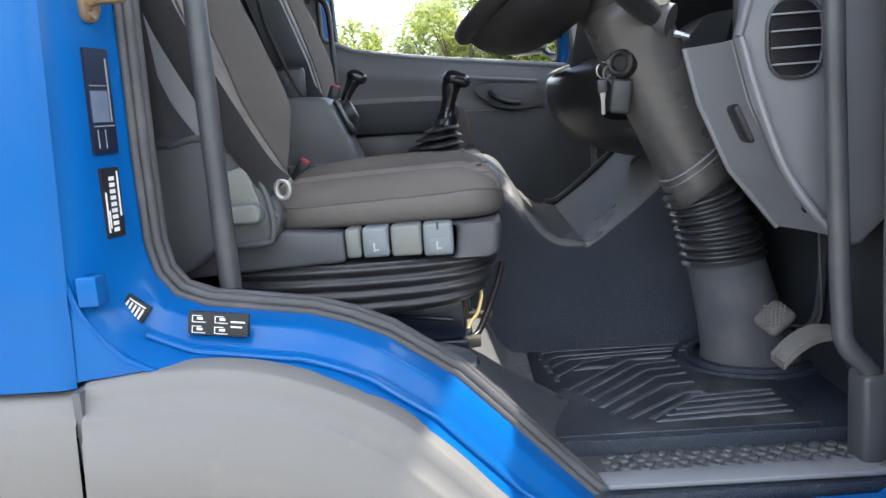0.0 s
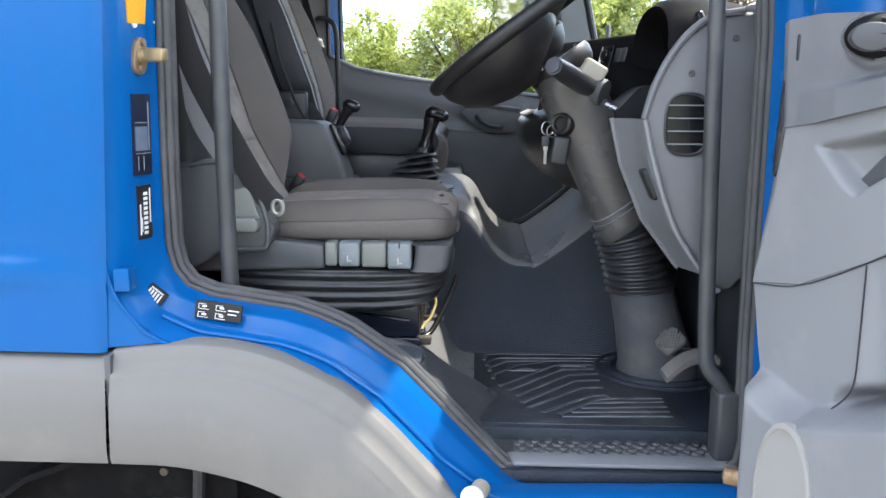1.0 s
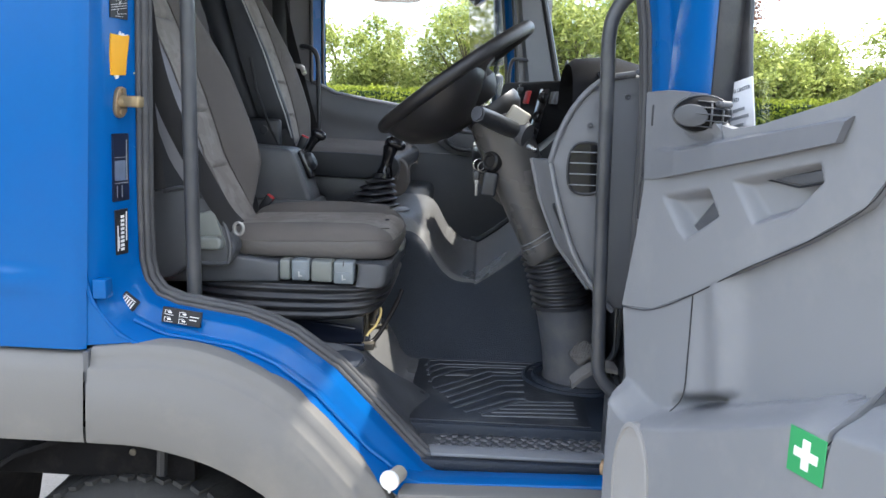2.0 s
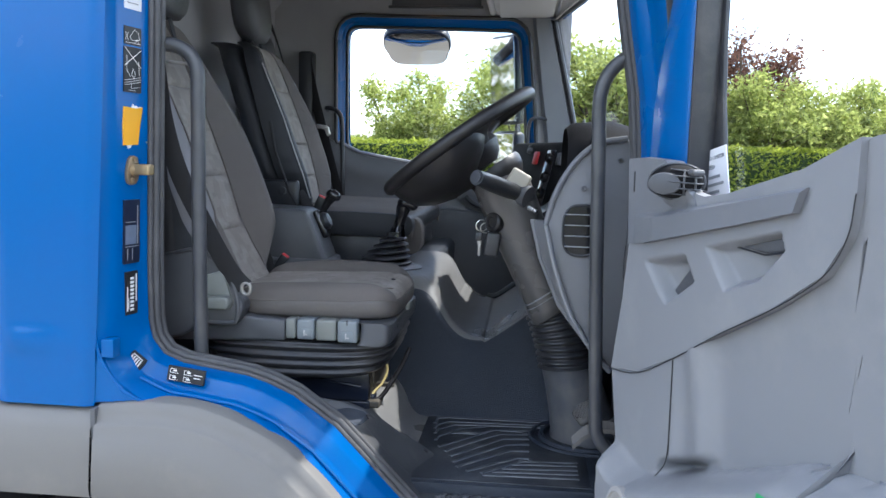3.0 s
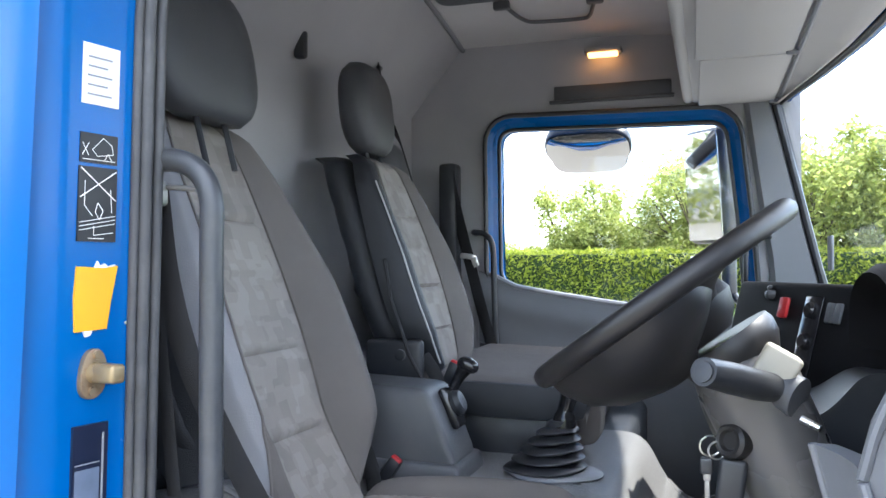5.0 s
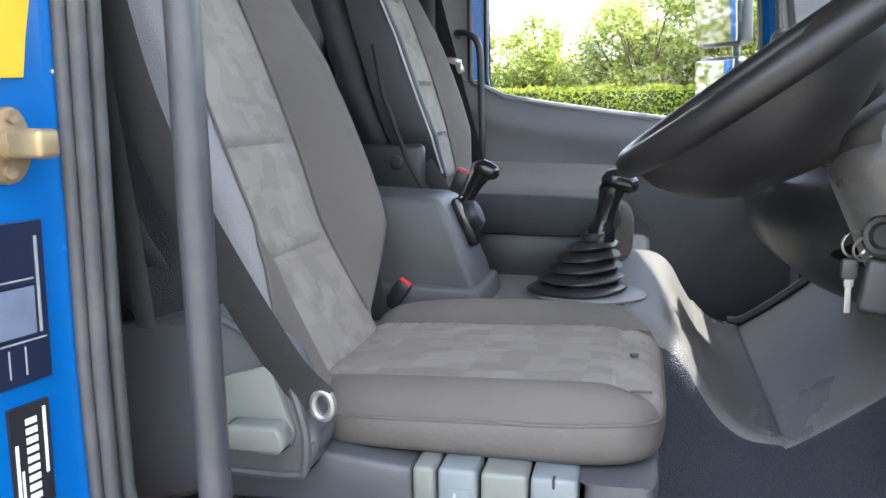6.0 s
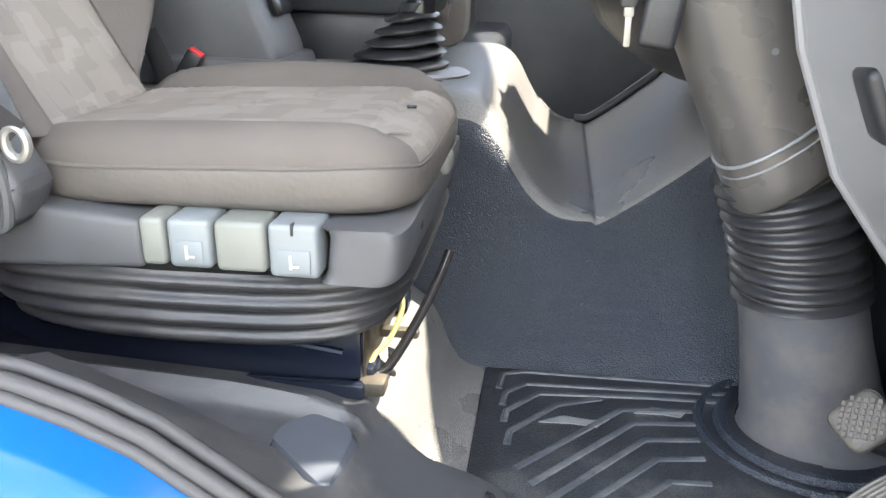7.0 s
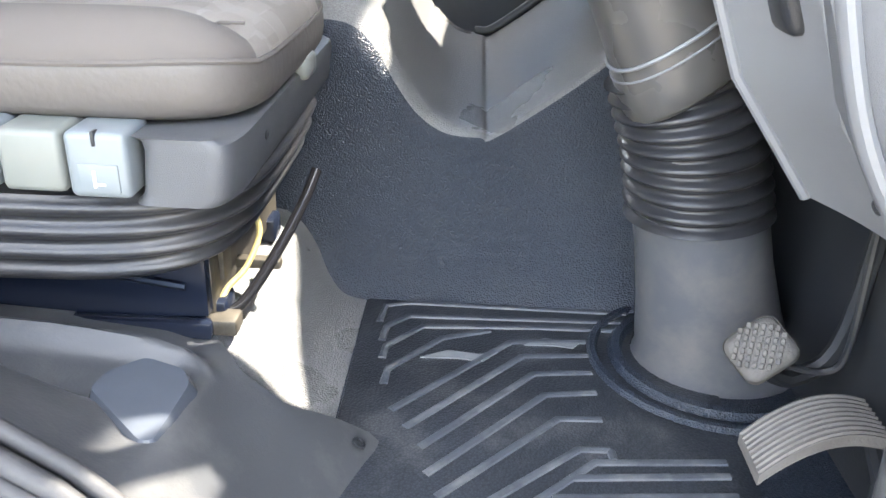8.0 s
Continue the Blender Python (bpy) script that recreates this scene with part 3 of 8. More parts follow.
# flat flank behind the door, turning round the rear corner
bm = bmesh.new()
def flank(u, v):
    z = 1.134 + v * 1.40
    lean = 0.058 * (z - 1.43)
    table = [(0.0, (-0.476 + lean * 0.9, 0.9425)), (0.06, (-0.492 + lean * 0.8, 0.934)), (0.8, (-0.690 + lean * 0.4, 0.936)), (0.88, (-0.735, 0.958)), (0.95, (-0.775, 1.0)), (1.0, (-0.80, 1.06))]
    x = lerp_table([(a, p[0]) for a, p in table], u)
    y = lerp_table([(a, p[1]) for a, p in table], u)
    crease = math.exp(-((z - 1.262 - 0.03 * (u - 0.2)) / 0.009) ** 2) * (0.016 if u < 0.75 else 0)
    y -= crease * (0.3 + 0.7 * u)
    if z > 2.3:
        y += (z - 2.3) ** 2 * 1.2
    return Vector((x, y, z))
sheet(bm, flank, 24, 60)
part("flank_panel", bm, BLUE, side, sharp=60)
# panel closing the lower corner of the flank
bm = bmesh.new()
CC = (-0.30, 1.36)
polar = sorted((math.degrees(math.atan2(z - CC[1], x - CC[0])) % 360, math.hypot(x - CC[0], z - CC[1])) for x, z in outset(OUTLINE, 0.082) if x < -0.15 and z < 1.55)
def corner(u, v):
    deg = 172 + 92 * u
    d = Vector((math.cos(radians(deg)), math.sin(radians(deg))))
    near_ = lerp_table(polar, deg)
    far_ = near_
    while far_ < 0.5:
        x, z = CC[0] + d.x * far_, CC[1] + d.y * far_
        if x < -0.5 or z < lerp_table([(-0.49, 1.142), (-0.38, 1.1535), (-0.292, 1.1525), (-0.22, 1.139), (-0.10, 1.09)], x):
            break
        far_ += 0.002
    r = near_ + (far_ - near_) * v
    return Vector((CC[0] + d.x * r, 0.9452 - 0.0006 * v, CC[1] + d.y * r))
sheet(bm, corner, 60, 8, 0.02, (0, 1, 0))
part("corner_panel", bm, BLUE, side)
bm = bmesh.new()
rbox(bm, -0.474, -0.446, 0.9432, 0.975, 1.242, 1.282, 0.0022, 3)
part("pressed_pad", bm, BLUE, side)
bm = bmesh.new()
ridge = [(x, z) for (x, z), w in zip(outset(OUTLINE, [0.064 * w for w in WIDTHS]), WIDTHS) if -0.43 < x < 0.19 and z < 1.24]
ridge.sort()
tube(bm, smooth_path([(x, 0.9975, z) for x, z in ridge], 3), 0.0055, 8)
part("swage", bm, BLUE, side)
# bodywork over the doorway and the gutter
bm = bmesh.new()
def brow(u, v):
    x = -0.80 + u * 1.40
    return Vector((x, 0.945 + 0.11 * v * v + 0.004, 2.48 + 0.13 * v))
sheet(bm, brow, 20, 6, 0.03, (0, 1, 0))
part("roof_rail", bm, BLUE, side)
# front pillar outside
bm = bmesh.new()
for x0, x1, w in ((0.0, 0.0, 0),):
    rings = []
    for z in [0.86 + 0.1 * i for i in range(17)]:
        xa = lerp_table([(0.86, 0.70), (1.69, 0.69), (1.95, 0.655), (2.18, 0.617), (2.46, 0.575)], z)
        xb = xa + lerp_table([(0.86, 0.10), (1.7, 0.06), (1.88, 0.045), (2.18, 0.040), (2.46, 0.04)], z)
        rings.append([(xa, 1.03, z), (xa + 0.012, 1.012, z), (xb - 0.03, 1.0, z), (xb, 1.03, z), (xb + 0.01, 1.10, z), (xa + 0.03, 1.13, z), (xa, 1.10, z)])
    loft(bm, rings)
part("front_pillar", bm, BLUE, side, sharp=50)

# rubber seal round the doorway
seal = thing("door_seal", (0, 1.05, 0.86), "double-lipped black rubber seal round the open doorway", "door seal", kind="structure")
for d, y, r in ((0.006, 1.084, 0.0065), (-0.003, 1.094, 0.0085), (-0.005, 1.115, 0.0075)):
    bm = bmesh.new()
    tube(bm, [(x, y, z) for x, z in outset(EDGE, d)], r, 8, closed=True)
    part("seal_lip", bm, SEAL, seal, sharp=80)

# ---- grey arch, wheel and step ----
ARCH_TOP = [(-0.478, 1.140), (-0.38, 1.151), (-0.292, 1.150), (-0.22, 1.136), (-0.159, 1.114), (-0.10, 1.085), (-0.048, 1.05), (0.005, 1.0), (0.053, 0.949), (0.095, 0.905), (0.134, 0.858), (0.165, 0.80), (0.19, 0.72), (0.20, 0.62)]
ARCH_LOW = [(-0.478, 0.943), (-0.38, 0.941), (-0.309, 0.930), (-0.24, 0.912), (-0.184, 0.889), (-0.135, 0.862), (-0.093, 0.833), (-0.05, 0.79), (-0.012, 0.74), (0.02, 0.68), (0.045, 0.62), (0.06, 0.55), (0.07, 0.48), (0.075, 0.42)]
arch = thing("wheel_arch", (-0.2, 0.93, 0.6), "weathered grey plastic wheel arch with a chalky faded skin", "wheel arch")
bm = bmesh.new()
top = smooth_path([(x, 0, z) for x, z in ARCH_TOP], 4)
low = smooth_path([(x, 0, z) for x, z in ARCH_LOW], 4)
rings = []
for a, b in zip(top, low):
    ring = []
    for f, y in ((0.0, 0.985), (0.0, 0.940), (0.015, 0.935), (0.10, 0.929), (0.18, 0.924), (0.20, 0.917), (0.23, 0.913), (0.34, 0.910), (0.36, 0.906), (0.65, 0.899), (0.93, 0.896), (0.985, 0.899), (1.0, 0.910), (1.0, 0.99)):
        p = a.lerp(b, f)
        ring.append((p.x, y, p.z))
    rings.append(ring)
loft(bm, rings, closed=False, cap=False)
part("arch_skin", bm, FENDER, arch, sharp=50)
bm = bmesh.new()
rings = []
for i in range(7):
    x = -0.487 - 0.052 * i
    rings.append([(x, 0.99, 1.128), (x, 0.946, 1.128), (x, 0.930, 1.118), (x, 0.914, 1.09), (x, 0.909, 1.04), (x, 0.902, 0.965), (x, 0.906, 0.943), (x, 0.99, 0.941)])
loft(bm, rings, closed=False, cap=False)
part("rear_skin", bm, FENDER, arch, "grey lower flank panel behind a narrow gap")
bm = bmesh.new()
rbox(bm, -0.488, -0.477, 0.918, 0.96, 0.945, 1.135, 0.001)
part("panel_gap", bm, DARK, arch)

# dark liner over the tyre and the chassis behind it
bm = bmesh.new()
rings = []
for k in range(15):
    a = math.radians(-10 + 200 * k / 14)
    x, z = -0.42 + 0.52 * math.cos(a), 0.42 + 0.52 * math.sin(a)
    rings.append([(x, 0.955, z), (x, 1.45, z), (x * 1.0 - 0.02 * math.cos(a), 1.45, z + 0.02), (x, 0.955, z + 0.012)])
loft(bm, rings)
liner = thing("wheel_arch_liner", (-0.42, 1.2, 0.9), "dusty black liner inside the wheel arch", "wheel arch liner")
part("liner_shell", bm, TAR, liner)
bm = bmesh.new()
rbox(bm, -0.98, -0.30, 1.03, 1.05, 0.805, 0.955, 0.004)
part("inner_panel", bm, TAR, liner)
bm = bmesh.new()
tube(bm, smooth_path([(-0.365, 1.02, 0.95), (-0.362, 1.005, 0.90), (-0.368, 1.01, 0.83)], 5), 0.012, 8)
part("bracket", bm, BLACK, liner)
for x_, z_ in ((-0.70, 0.925), (-0.55, 0.90), (-0.44, 0.87)):
    bm = bmesh.new()
    lathe(bm, [(0.008, 0), (0.008, -0.004), (0.0, -0.006)], (x_, 1.03, z_), (0, 1, 0), 10)
    part("bolt", bm, GRIME, liner)
bm = bmesh.new()
rbox(bm, -3.2, 0.60, 1.50, 1.62, 0.62, 0.84, 0.01)
rbox(bm, -3.2, 0.60, 2.55, 2.67, 0.62, 0.84, 0.01)
rbox(bm, -0.98, -0.86, 1.10, 3.0, 0.70, 0.83, 0.02)
solid("chassis_frame", bm, TAR, "black steel chassis rails under the cab", "chassis")

wheel = thing("road_wheel", (-0.42, 1.12, 0.42), "worn truck front wheel with a dusty black tyre", "wheel", "front wheels")
bm = bmesh.new()
lathe(bm, [(0.235, -0.11), (0.25, -0.125), (0.32, -0.135), (0.365, -0.125), (0.386, -0.10), (0.393, -0.06), (0.396, 0.0), (0.393, 0.06), (0.386, 0.10), (0.365, 0.125), (0.33, 0.135), (0.25, 0.125), (0.235, 0.11)], (-0.42, 1.12, 0.42), (0, 1, 0), 48)
part("tyre", bm, TYRE, wheel)
bm = bmesh.new()
for k in range(60):
    a = 2 * math.pi * k / 60
    for side_ in (-1, 1):
        b = bmesh.new()
        rbox(b, -0.013, 0.013, 0.02, 0.112, -0.004, 0.0065, 0.001, 1)
        b.transform(Matrix.Translation((-0.42, 1.12, 0.42)) @ Matrix.Rotation(a, 4, "Y") @ Matrix.Translation((0, 0, 0.389)) @ Matrix.Rotation(0.35 * side_, 4, "Z") @ Matrix.Scale(side_, 4, (0, 1, 0)))
        join(bm, b)
part("tread", bm, TYRE, wheel, kind="stuff")
bm = bmesh.new()
lathe(bm, [(0.24, -0.11), (0.225, -0.10), (0.21, -0.02), (0.10, -0.05), (0.09, -0.09), (0.02, -0.095), (0.0, -0.095)], (-0.42, 1.12, 0.42), (0, 1, 0), 40)
part("rim", bm, RUST, wheel)
copy_thing(wheel, pose(-0.42, 2.98, 0.42, 0, 0, 180))

# blue sill and grey step below it
step = thing("cab_step", (0.42, 0.98, 0.45), "grey plastic step panel under the blue door sill", "step")
bm = bmesh.new()
prism(bm, [(0.165, 0.851), (0.705, 0.862), (0.735, 0.80), (0.735, 0.45), (0.21, 0.45), (0.20, 0.62), (0.185, 0.74)], "y", 0.935, 1.05, 0.008)
prism(bm, [(0.22, 0.62), (0.72, 0.62), (0.72, 0.55), (0.22, 0.55)], "y", 0.90, 0.95, 0.008)
part("step_panel", bm, FENDER, step)
for x in (0.221, 0.385, 0.541):
    bm = bmesh.new()
    lathe(bm, [(0.011, 0.0), (0.011, -0.002), (0.0075, -0.003), (0.0075, -0.006), (0.005, -0.0075), (0.0, -0.0075)], (x, 0.934, 0.832 + 0.01 * x), (0, 1, 0), 16)
    part("bolt", bm, RUST if x < 0.5 else STEEL, step)
bm = bmesh.new()
prism(bm, [(0.15, 0.874), (0.21, 0.856), (0.70, 0.868), (0.715, 0.93), (0.735, 0.93), (0.735, 0.845), (0.15, 0.838)], "y", 0.985, 1.05, 0.006)
part("sill", bm, BLUE, side)
cap = thing("filler_cap", (0.148, 0.95, 0.87), "white plastic filler cap on an ivory neck", "filler cap")
bm = bmesh.new()
tube(bm, smooth_path([(0.165, 0.99, 0.872), (0.158, 0.965, 0.874), (0.152, 0.946, 0.876)], 4), 0.0175, 16)
part("neck", bm, CREAM, cap)
bm = bmesh.new()
lathe(bm, [(0.019, 0.0), (0.0215, 0.002), (0.0215, 0.007), (0.019, 0.010), (0.010, 0.0115), (0.0, 0.012)], (0.150, 0.945, 0.877), (-0.25, -1, 0.1), 24)
rbox(bm, 0.146, 0.153, 0.932, 0.940, 0.852, 0.862, 0.002)
part("cap", bm, WHITE, cap)

# ---- floor, platform and engine hump ----
FLOOR = 0.905
floor = thing("floor", (0.4, 1.4, FLOOR), "grained dark floor covering of the cab with a ribbed footwell", "floor", kind="structure")
bm = bmesh.new()
rbox(bm, 0.02, 0.74, 1.196, 1.86, FLOOR - 0.05, FLOOR, 0.006)
rbox(bm, 0.02, 0.74, 1.07, 1.198, FLOOR - 0.06, FLOOR - 0.035, 0.004)
part("footwell", bm, VINYL, floor)
# platform under the driver's seat, its riser rounding into the footwell
bm = bmesh.new()
prof = smooth_path([(-0.78, 0, 1.015), (-0.30, 0, 1.015), (-0.02, 0, 1.015), (0.035, 0, 1.004), (0.066, 0, 0.972), (0.092, 0, 0.930), (0.118, 0, 0.911), (0.150, 0, 0.9062)], 4)
sheet(bm, lambda u, v: prof[round(u * (len(prof) - 1))] + Vector((0, 1.12 + 0.66 * v, 0)), len(prof) - 1, 4, 0.02, (0, 0, -1))
# pale vinyl here puts the sunlight on the riser into its colour
part("seat_platform", bm, HUMPSKIN, floor)
# hump over the engine, with the groove and the toe board in front of it
HUMP = smooth_path([(-0.78, 0, 1.318), (-0.30, 0, 1.320), (0.0, 0, 1.320), (0.085, 0, 1.319), (0.122, 0, 1.308), (0.150, 0, 1.280), (0.178, 0, 1.228), (0.210, 0, 1.180), (0.250, 0, 1.148), (0.300, 0, 1.136), (0.322, 0, 1.137), (0.42, 0, 1.208), (0.50, 0, 1.276), (0.60, 0, 1.365), (0.70, 0, 1.47)], 5)
def hump(u, v):
    p = HUMP[round(u * (len(HUMP) - 1))]
    r = lerp_table([(-0.8, 0.085), (0.06, 0.085), (0.15, 0.075), (0.22, 0.045), (0.30, 0.016), (0.7, 0.014)], p.x)
    y0 = 1.776
    if v < 0.3:
        w = v / 0.3
        z = FLOOR - 0.01 + (p.z - r - FLOOR + 0.01) * w
        h_ = (z - FLOOR + 0.01) / 0.24
        return Vector((p.x, y0 - 0.045 * max(0.0, 1 - h_) ** 1.5 - 0.055 * max(0.0, 1 - h_ * 0.9) ** 6, z))
    if v < 0.62:
        a = (v - 0.3) / 0.32 * math.pi / 2
        return Vector((p.x, y0 + r - r * math.cos(a), p.z - r + r * math.sin(a)))
    w = (v - 0.62) / 0.38
    return Vector((p.x, y0 + r + (2.485 - y0 - r) * w, p.z + 0.008 * w * (1 if p.x > 0.2 else 0)))
sheet(bm := bmesh.new(), hump, len(HUMP) - 1, 36)
# wall stays dark, top goes pale: windscreen light put into the colour
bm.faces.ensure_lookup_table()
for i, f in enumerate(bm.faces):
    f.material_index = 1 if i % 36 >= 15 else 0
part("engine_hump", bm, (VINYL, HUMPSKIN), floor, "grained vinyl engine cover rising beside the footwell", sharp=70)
bm = bmesh.new()
rbox(bm, -0.78, 0.10, 2.40, 3.06, 1.02, 1.32, 0.03, 3)
rbox(bm, -0.78, 0.72, 2.42, 3.06, 0.84, 0.87, 0.003)
part("passenger_floor", bm, MAT, floor)
bm = bmesh.new()
tube(bm, smooth_path([(0.285, 2.484, 1.150), (0.325, 2.484, 1.156), (0.42, 2.484, 1.226), (0.50, 2.484, 1.294), (0.60, 2.484, 1.384)], 5), 0.011, 10)
part("board_lip", bm, BLACK, floor)
# raised border and ribs of the mat
def rib(pts, r=0.0058):
    b = bmesh.new()
    tube(b, [(x, y, FLOOR + 0.0012) for x, y in pts], r, 8, flat=0.8, up=(0, 0, 1))
    return b
RIBS = [[(0.16, 1.732), (0.54, 1.731)], [(0.16, 1.708), (0.54, 1.711)], [(0.176, 1.628), (0.18, 1.672), (0.211, 1.685), (0.521, 1.687)],
        [(0.184, 1.581), (0.187, 1.618), (0.217, 1.648), (0.521, 1.662)], [(0.189, 1.539), (0.191, 1.568), (0.236, 1.622), (0.391, 1.635), (0.512, 1.638)], [(0.197, 1.484), (0.199, 1.516), (0.263, 1.594), (0.327, 1.62)],
        [(0.211, 1.433), (0.354, 1.594), (0.454, 1.605)], [(0.23, 1.403), (0.368, 1.561), (0.454, 1.572)], [(0.249, 1.371), (0.38, 1.522), (0.454, 1.533)],
        [(0.258, 1.329), (0.391, 1.479), (0.454, 1.49)], [(0.271, 1.297), (0.403, 1.434), (0.454, 1.438)], [(0.299, 1.273), (0.421, 1.382), (0.456, 1.384)],
        [(0.336, 1.266), (0.436, 1.362), (0.579, 1.375)], [(0.407, 1.336), (0.577, 1.353)], [(0.387, 1.305), (0.577, 1.323)],
        [(0.364, 1.28), (0.577, 1.295)], [(0.34, 1.255), (0.577, 1.267)], [(0.456, 1.384), (0.458, 1.368)]]
for r_ in RIBS:
    part("rib", rib(r_), RIBMAT, floor)
bm = bmesh.new()
rbox(bm, 0.152, 0.604, 1.215, 1.735, FLOOR - 0.01, FLOOR + 0.0025, 0.002)
part("mat", bm, MAT, floor, "scuffed black rubber mat pressed with angled ribs")
# raised rings where the column meets the floor
for r0, hgt in ((0.156, 0.007), (0.126, 0.010)):
    bm = bmesh.new()
    tube(bm, [(0.616 + r0 * math.cos(a), 1.578 + r0 * 0.95 * math.sin(a), FLOOR + 0.003) for a in [2 * math.pi * k / 40 for k in range(40)]], hgt, 6, closed=True)
    part("collar_ring", bm, VINYL, floor)
for x, y, w in ((0.287, 1.553, 0.05), (0.412, 1.596, 0.04)):
    bm = bmesh.new()
    prism(bm, [(x - w, y - 0.008), (x - w * 0.3, y + 0.012), (x + w * 0.5, y + 0.006), (x + w, y + 0.014), (x + w * 0.6, y - 0.010), (x, y - 0.006)], "z", FLOOR + 0.002, FLOOR + 0.0042)
    part("worn_patch", bm, mat("worn_mat", (0.20, 0.21, 0.22), 0.7, vary=0.3, scale=60), floor)
# studded entry plate on the sill
plate = thing("entry_plate", (0.45, 1.15, FLOOR), "dark grey studded tread plate along the doorway", "tread plate")
bm = bmesh.new()
prism(bm, [(0.215, 1.086), (0.660, 1.086), (0.660, 1.196), (0.19, 1.196)], "z", FLOOR - 0.036, FLOOR - 0.026, 0.002)
part("plate", bm, DARK, plate)
bm = bmesh.new()
prism(bm, [(0.228, 1.078), (0.656, 1.078), (0.656, 1.126), (0.218, 1.126)], "z", FLOOR - 0.030, FLOOR - 0.022, 0.002)
part("edge_strip", bm, MID, plate)
stud = bmesh.new()
lathe(stud, [(0.0085, 0.0), (0.0065, 0.004), (0.0, 0.0048)], (0, 0, 0), (0, 0, 1), 10)
for v in stud.verts:
    v.co.x *= 1.35
stud_mesh = finish(stud, "stud", DARK)
for j in range(4):
    for i in range(15):
        x = 0.238 + 0.0275 * i + (0.013 if j % 2 else 0)
        if x > 0.632:
            continue
        s = new("stud", stud_mesh)
        s.parent = plate
        s.location = Vector((x, 1.137 + 0.0165 * j, FLOOR - 0.026)) - ORIGIN[plate.name]
        s.rotation_euler = (0, 0, radians(40 if j % 2 else -40))
# scuffed cover between the doorway and the seat platform
cover = thing("sill_cover", (0.0, 1.2, 1.0), "scuffed grey plastic cover along the sill beside the seat", "sill cover")
COVER_TAB = [(-0.479, (1.251, 1.06, 1.425)), (-0.418, (1.24, 1.06, 1.425)), (-0.346, (1.204, 1.06, 1.425)), (-0.192, (1.183, 1.055, 1.425)), (-0.085, (1.141, 1.05, 1.425)), (0.013, (1.072, 1.033, 1.42)), (0.065, (1.018, 1.011, 1.355)), (0.114, (0.967, 0.982, 1.342)), (0.162, (0.916, 0.946, 1.37)), (0.193, (0.88, 0.921, 1.382)), (0.211, (0.854, 0.909, 1.375))]
def cover_at(u, v):
    x = -0.46 + 0.668 * u
    zf, zb, yb = (lerp_table([(a, p[i]) for a, p in COVER_TAB], x) for i in range(3))
    y = 1.104 + (yb - 1.104) * v
    plain = zf - 0.012 * v if v < 0.45 else (zf - 0.006) + (zb - zf) * ((v - 0.45) / 0.55) ** 2 * (3 - 2 * (v - 0.45) / 0.55)
    zr = lerp_table([(-0.46, 1.09), (-0.29, 1.09), (-0.268, 1.135), (-0.12, 1.082), (-0.02, 1.034), (0.05, 0.995), (0.22, 0.90)], x)
    low = lerp_table([(-0.46, 1.05), (-0.12, 1.034), (-0.02, 1.024), (0.05, 1.0), (0.22, 0.89)], x)
    yr = 1.245
    if y < yr:
        f = (y - 1.104) / (yr - 1.104)
        if x < -0.27:
            f = min(1, f * 2.6)
        z = zf + (zr - zf) * f
    else:
        f = min(1, (y - yr) / 0.022)
        g = max(0, (y - yr - 0.075) / (yb - yr - 0.075))
        z = zr + (low - zr) * f + 0.022 * math.exp(-((g - 0.25) / 0.13) ** 2) * (g > 0)
    k = max(0.0, min(1.0, (x - 0.005) / 0.05))
    return Vector((x, y, z + (plain - z) * k * k * (3 - 2 * k)))
sheet(bm := bmesh.new(), cover_at, 90, 60, 0.004, (0, 0, -1))
part("cover", bm, COVER, cover, sharp=42)
# flat boss; the sky it reflects is put into its bluish colour
BOSS = fillet([(-0.012, 1.315), (0.028, 1.305), (0.040, 1.285), (0.037, 1.203), (0.026, 1.200), (-0.040, 1.258), (-0.036, 1.285)], 0.008, 3)
bm = bmesh.new()
loft(bm, [[(x + (x + 0.002) * k, y + (y - 1.262) * k, 1.041 - 0.10 * (x - 0.0) + dz) for x, y in BOSS] for k, dz in ((0.22, -0.022), (0.12, -0.010), (0.0, 0.0))])
part("boss", bm, mat("sky_tinted_cover", (0.085, 0.096, 0.116), 0.20, vary=0.12, scale=20, bump=0.03, bscale=200), cover, "smooth raised boss, its bluish grey holding the sky's reflection", sharp=20)
bm = bmesh.new()
lathe(bm, [(0.008, 0), (0.008, 0.002), (0.005, 0.003), (0.0045, 0.0015), (0.0, 0.0015)], (0.186, 1.350, 0.925), (0.5, 0.1, 0.85), 14)
part("screw", bm, BLACK, cover)

# ---- rear wall, far wall, roof ----
def roof_z(y):
    return 2.70 - 0.11 * ((y - 2.1) / 1.03) ** 2


bm = bmesh.new()
def rear(u, v):
    y = 1.06 + 2.06 * u
    zr = roof_z(y)
    x, z = (-0.775, 0.9 + 1.45 * v / 0.7) if v < 0.7 else (-0.775 + 0.205 * ((v - 0.7) / 0.3), 2.35 + (zr - 2.35) * (v - 0.7) / 0.3)
    return Vector((x, y, z))
sheet(bm, rear, 16, 20, 0.03, (-1, 0, 0))
solid("wall_rear", bm, CARPET, "dark grey cloth-lined rear wall of the cab", "wall", kind="structure")
bm = bmesh.new()
sheet(bm, lambda u, v: Vector((-0.575 + 1.17 * u, 1.06 + 2.08 * v, roof_z(1.06 + 2.08 * v) - (0.25 * u ** 6))), 12, 24, 0.03, (0, 0, 1))
solid("ceiling", bm, LINER, "pale grey cloth headliner with a shallow arch", "ceiling", kind="structure")
bm = bmesh.new()
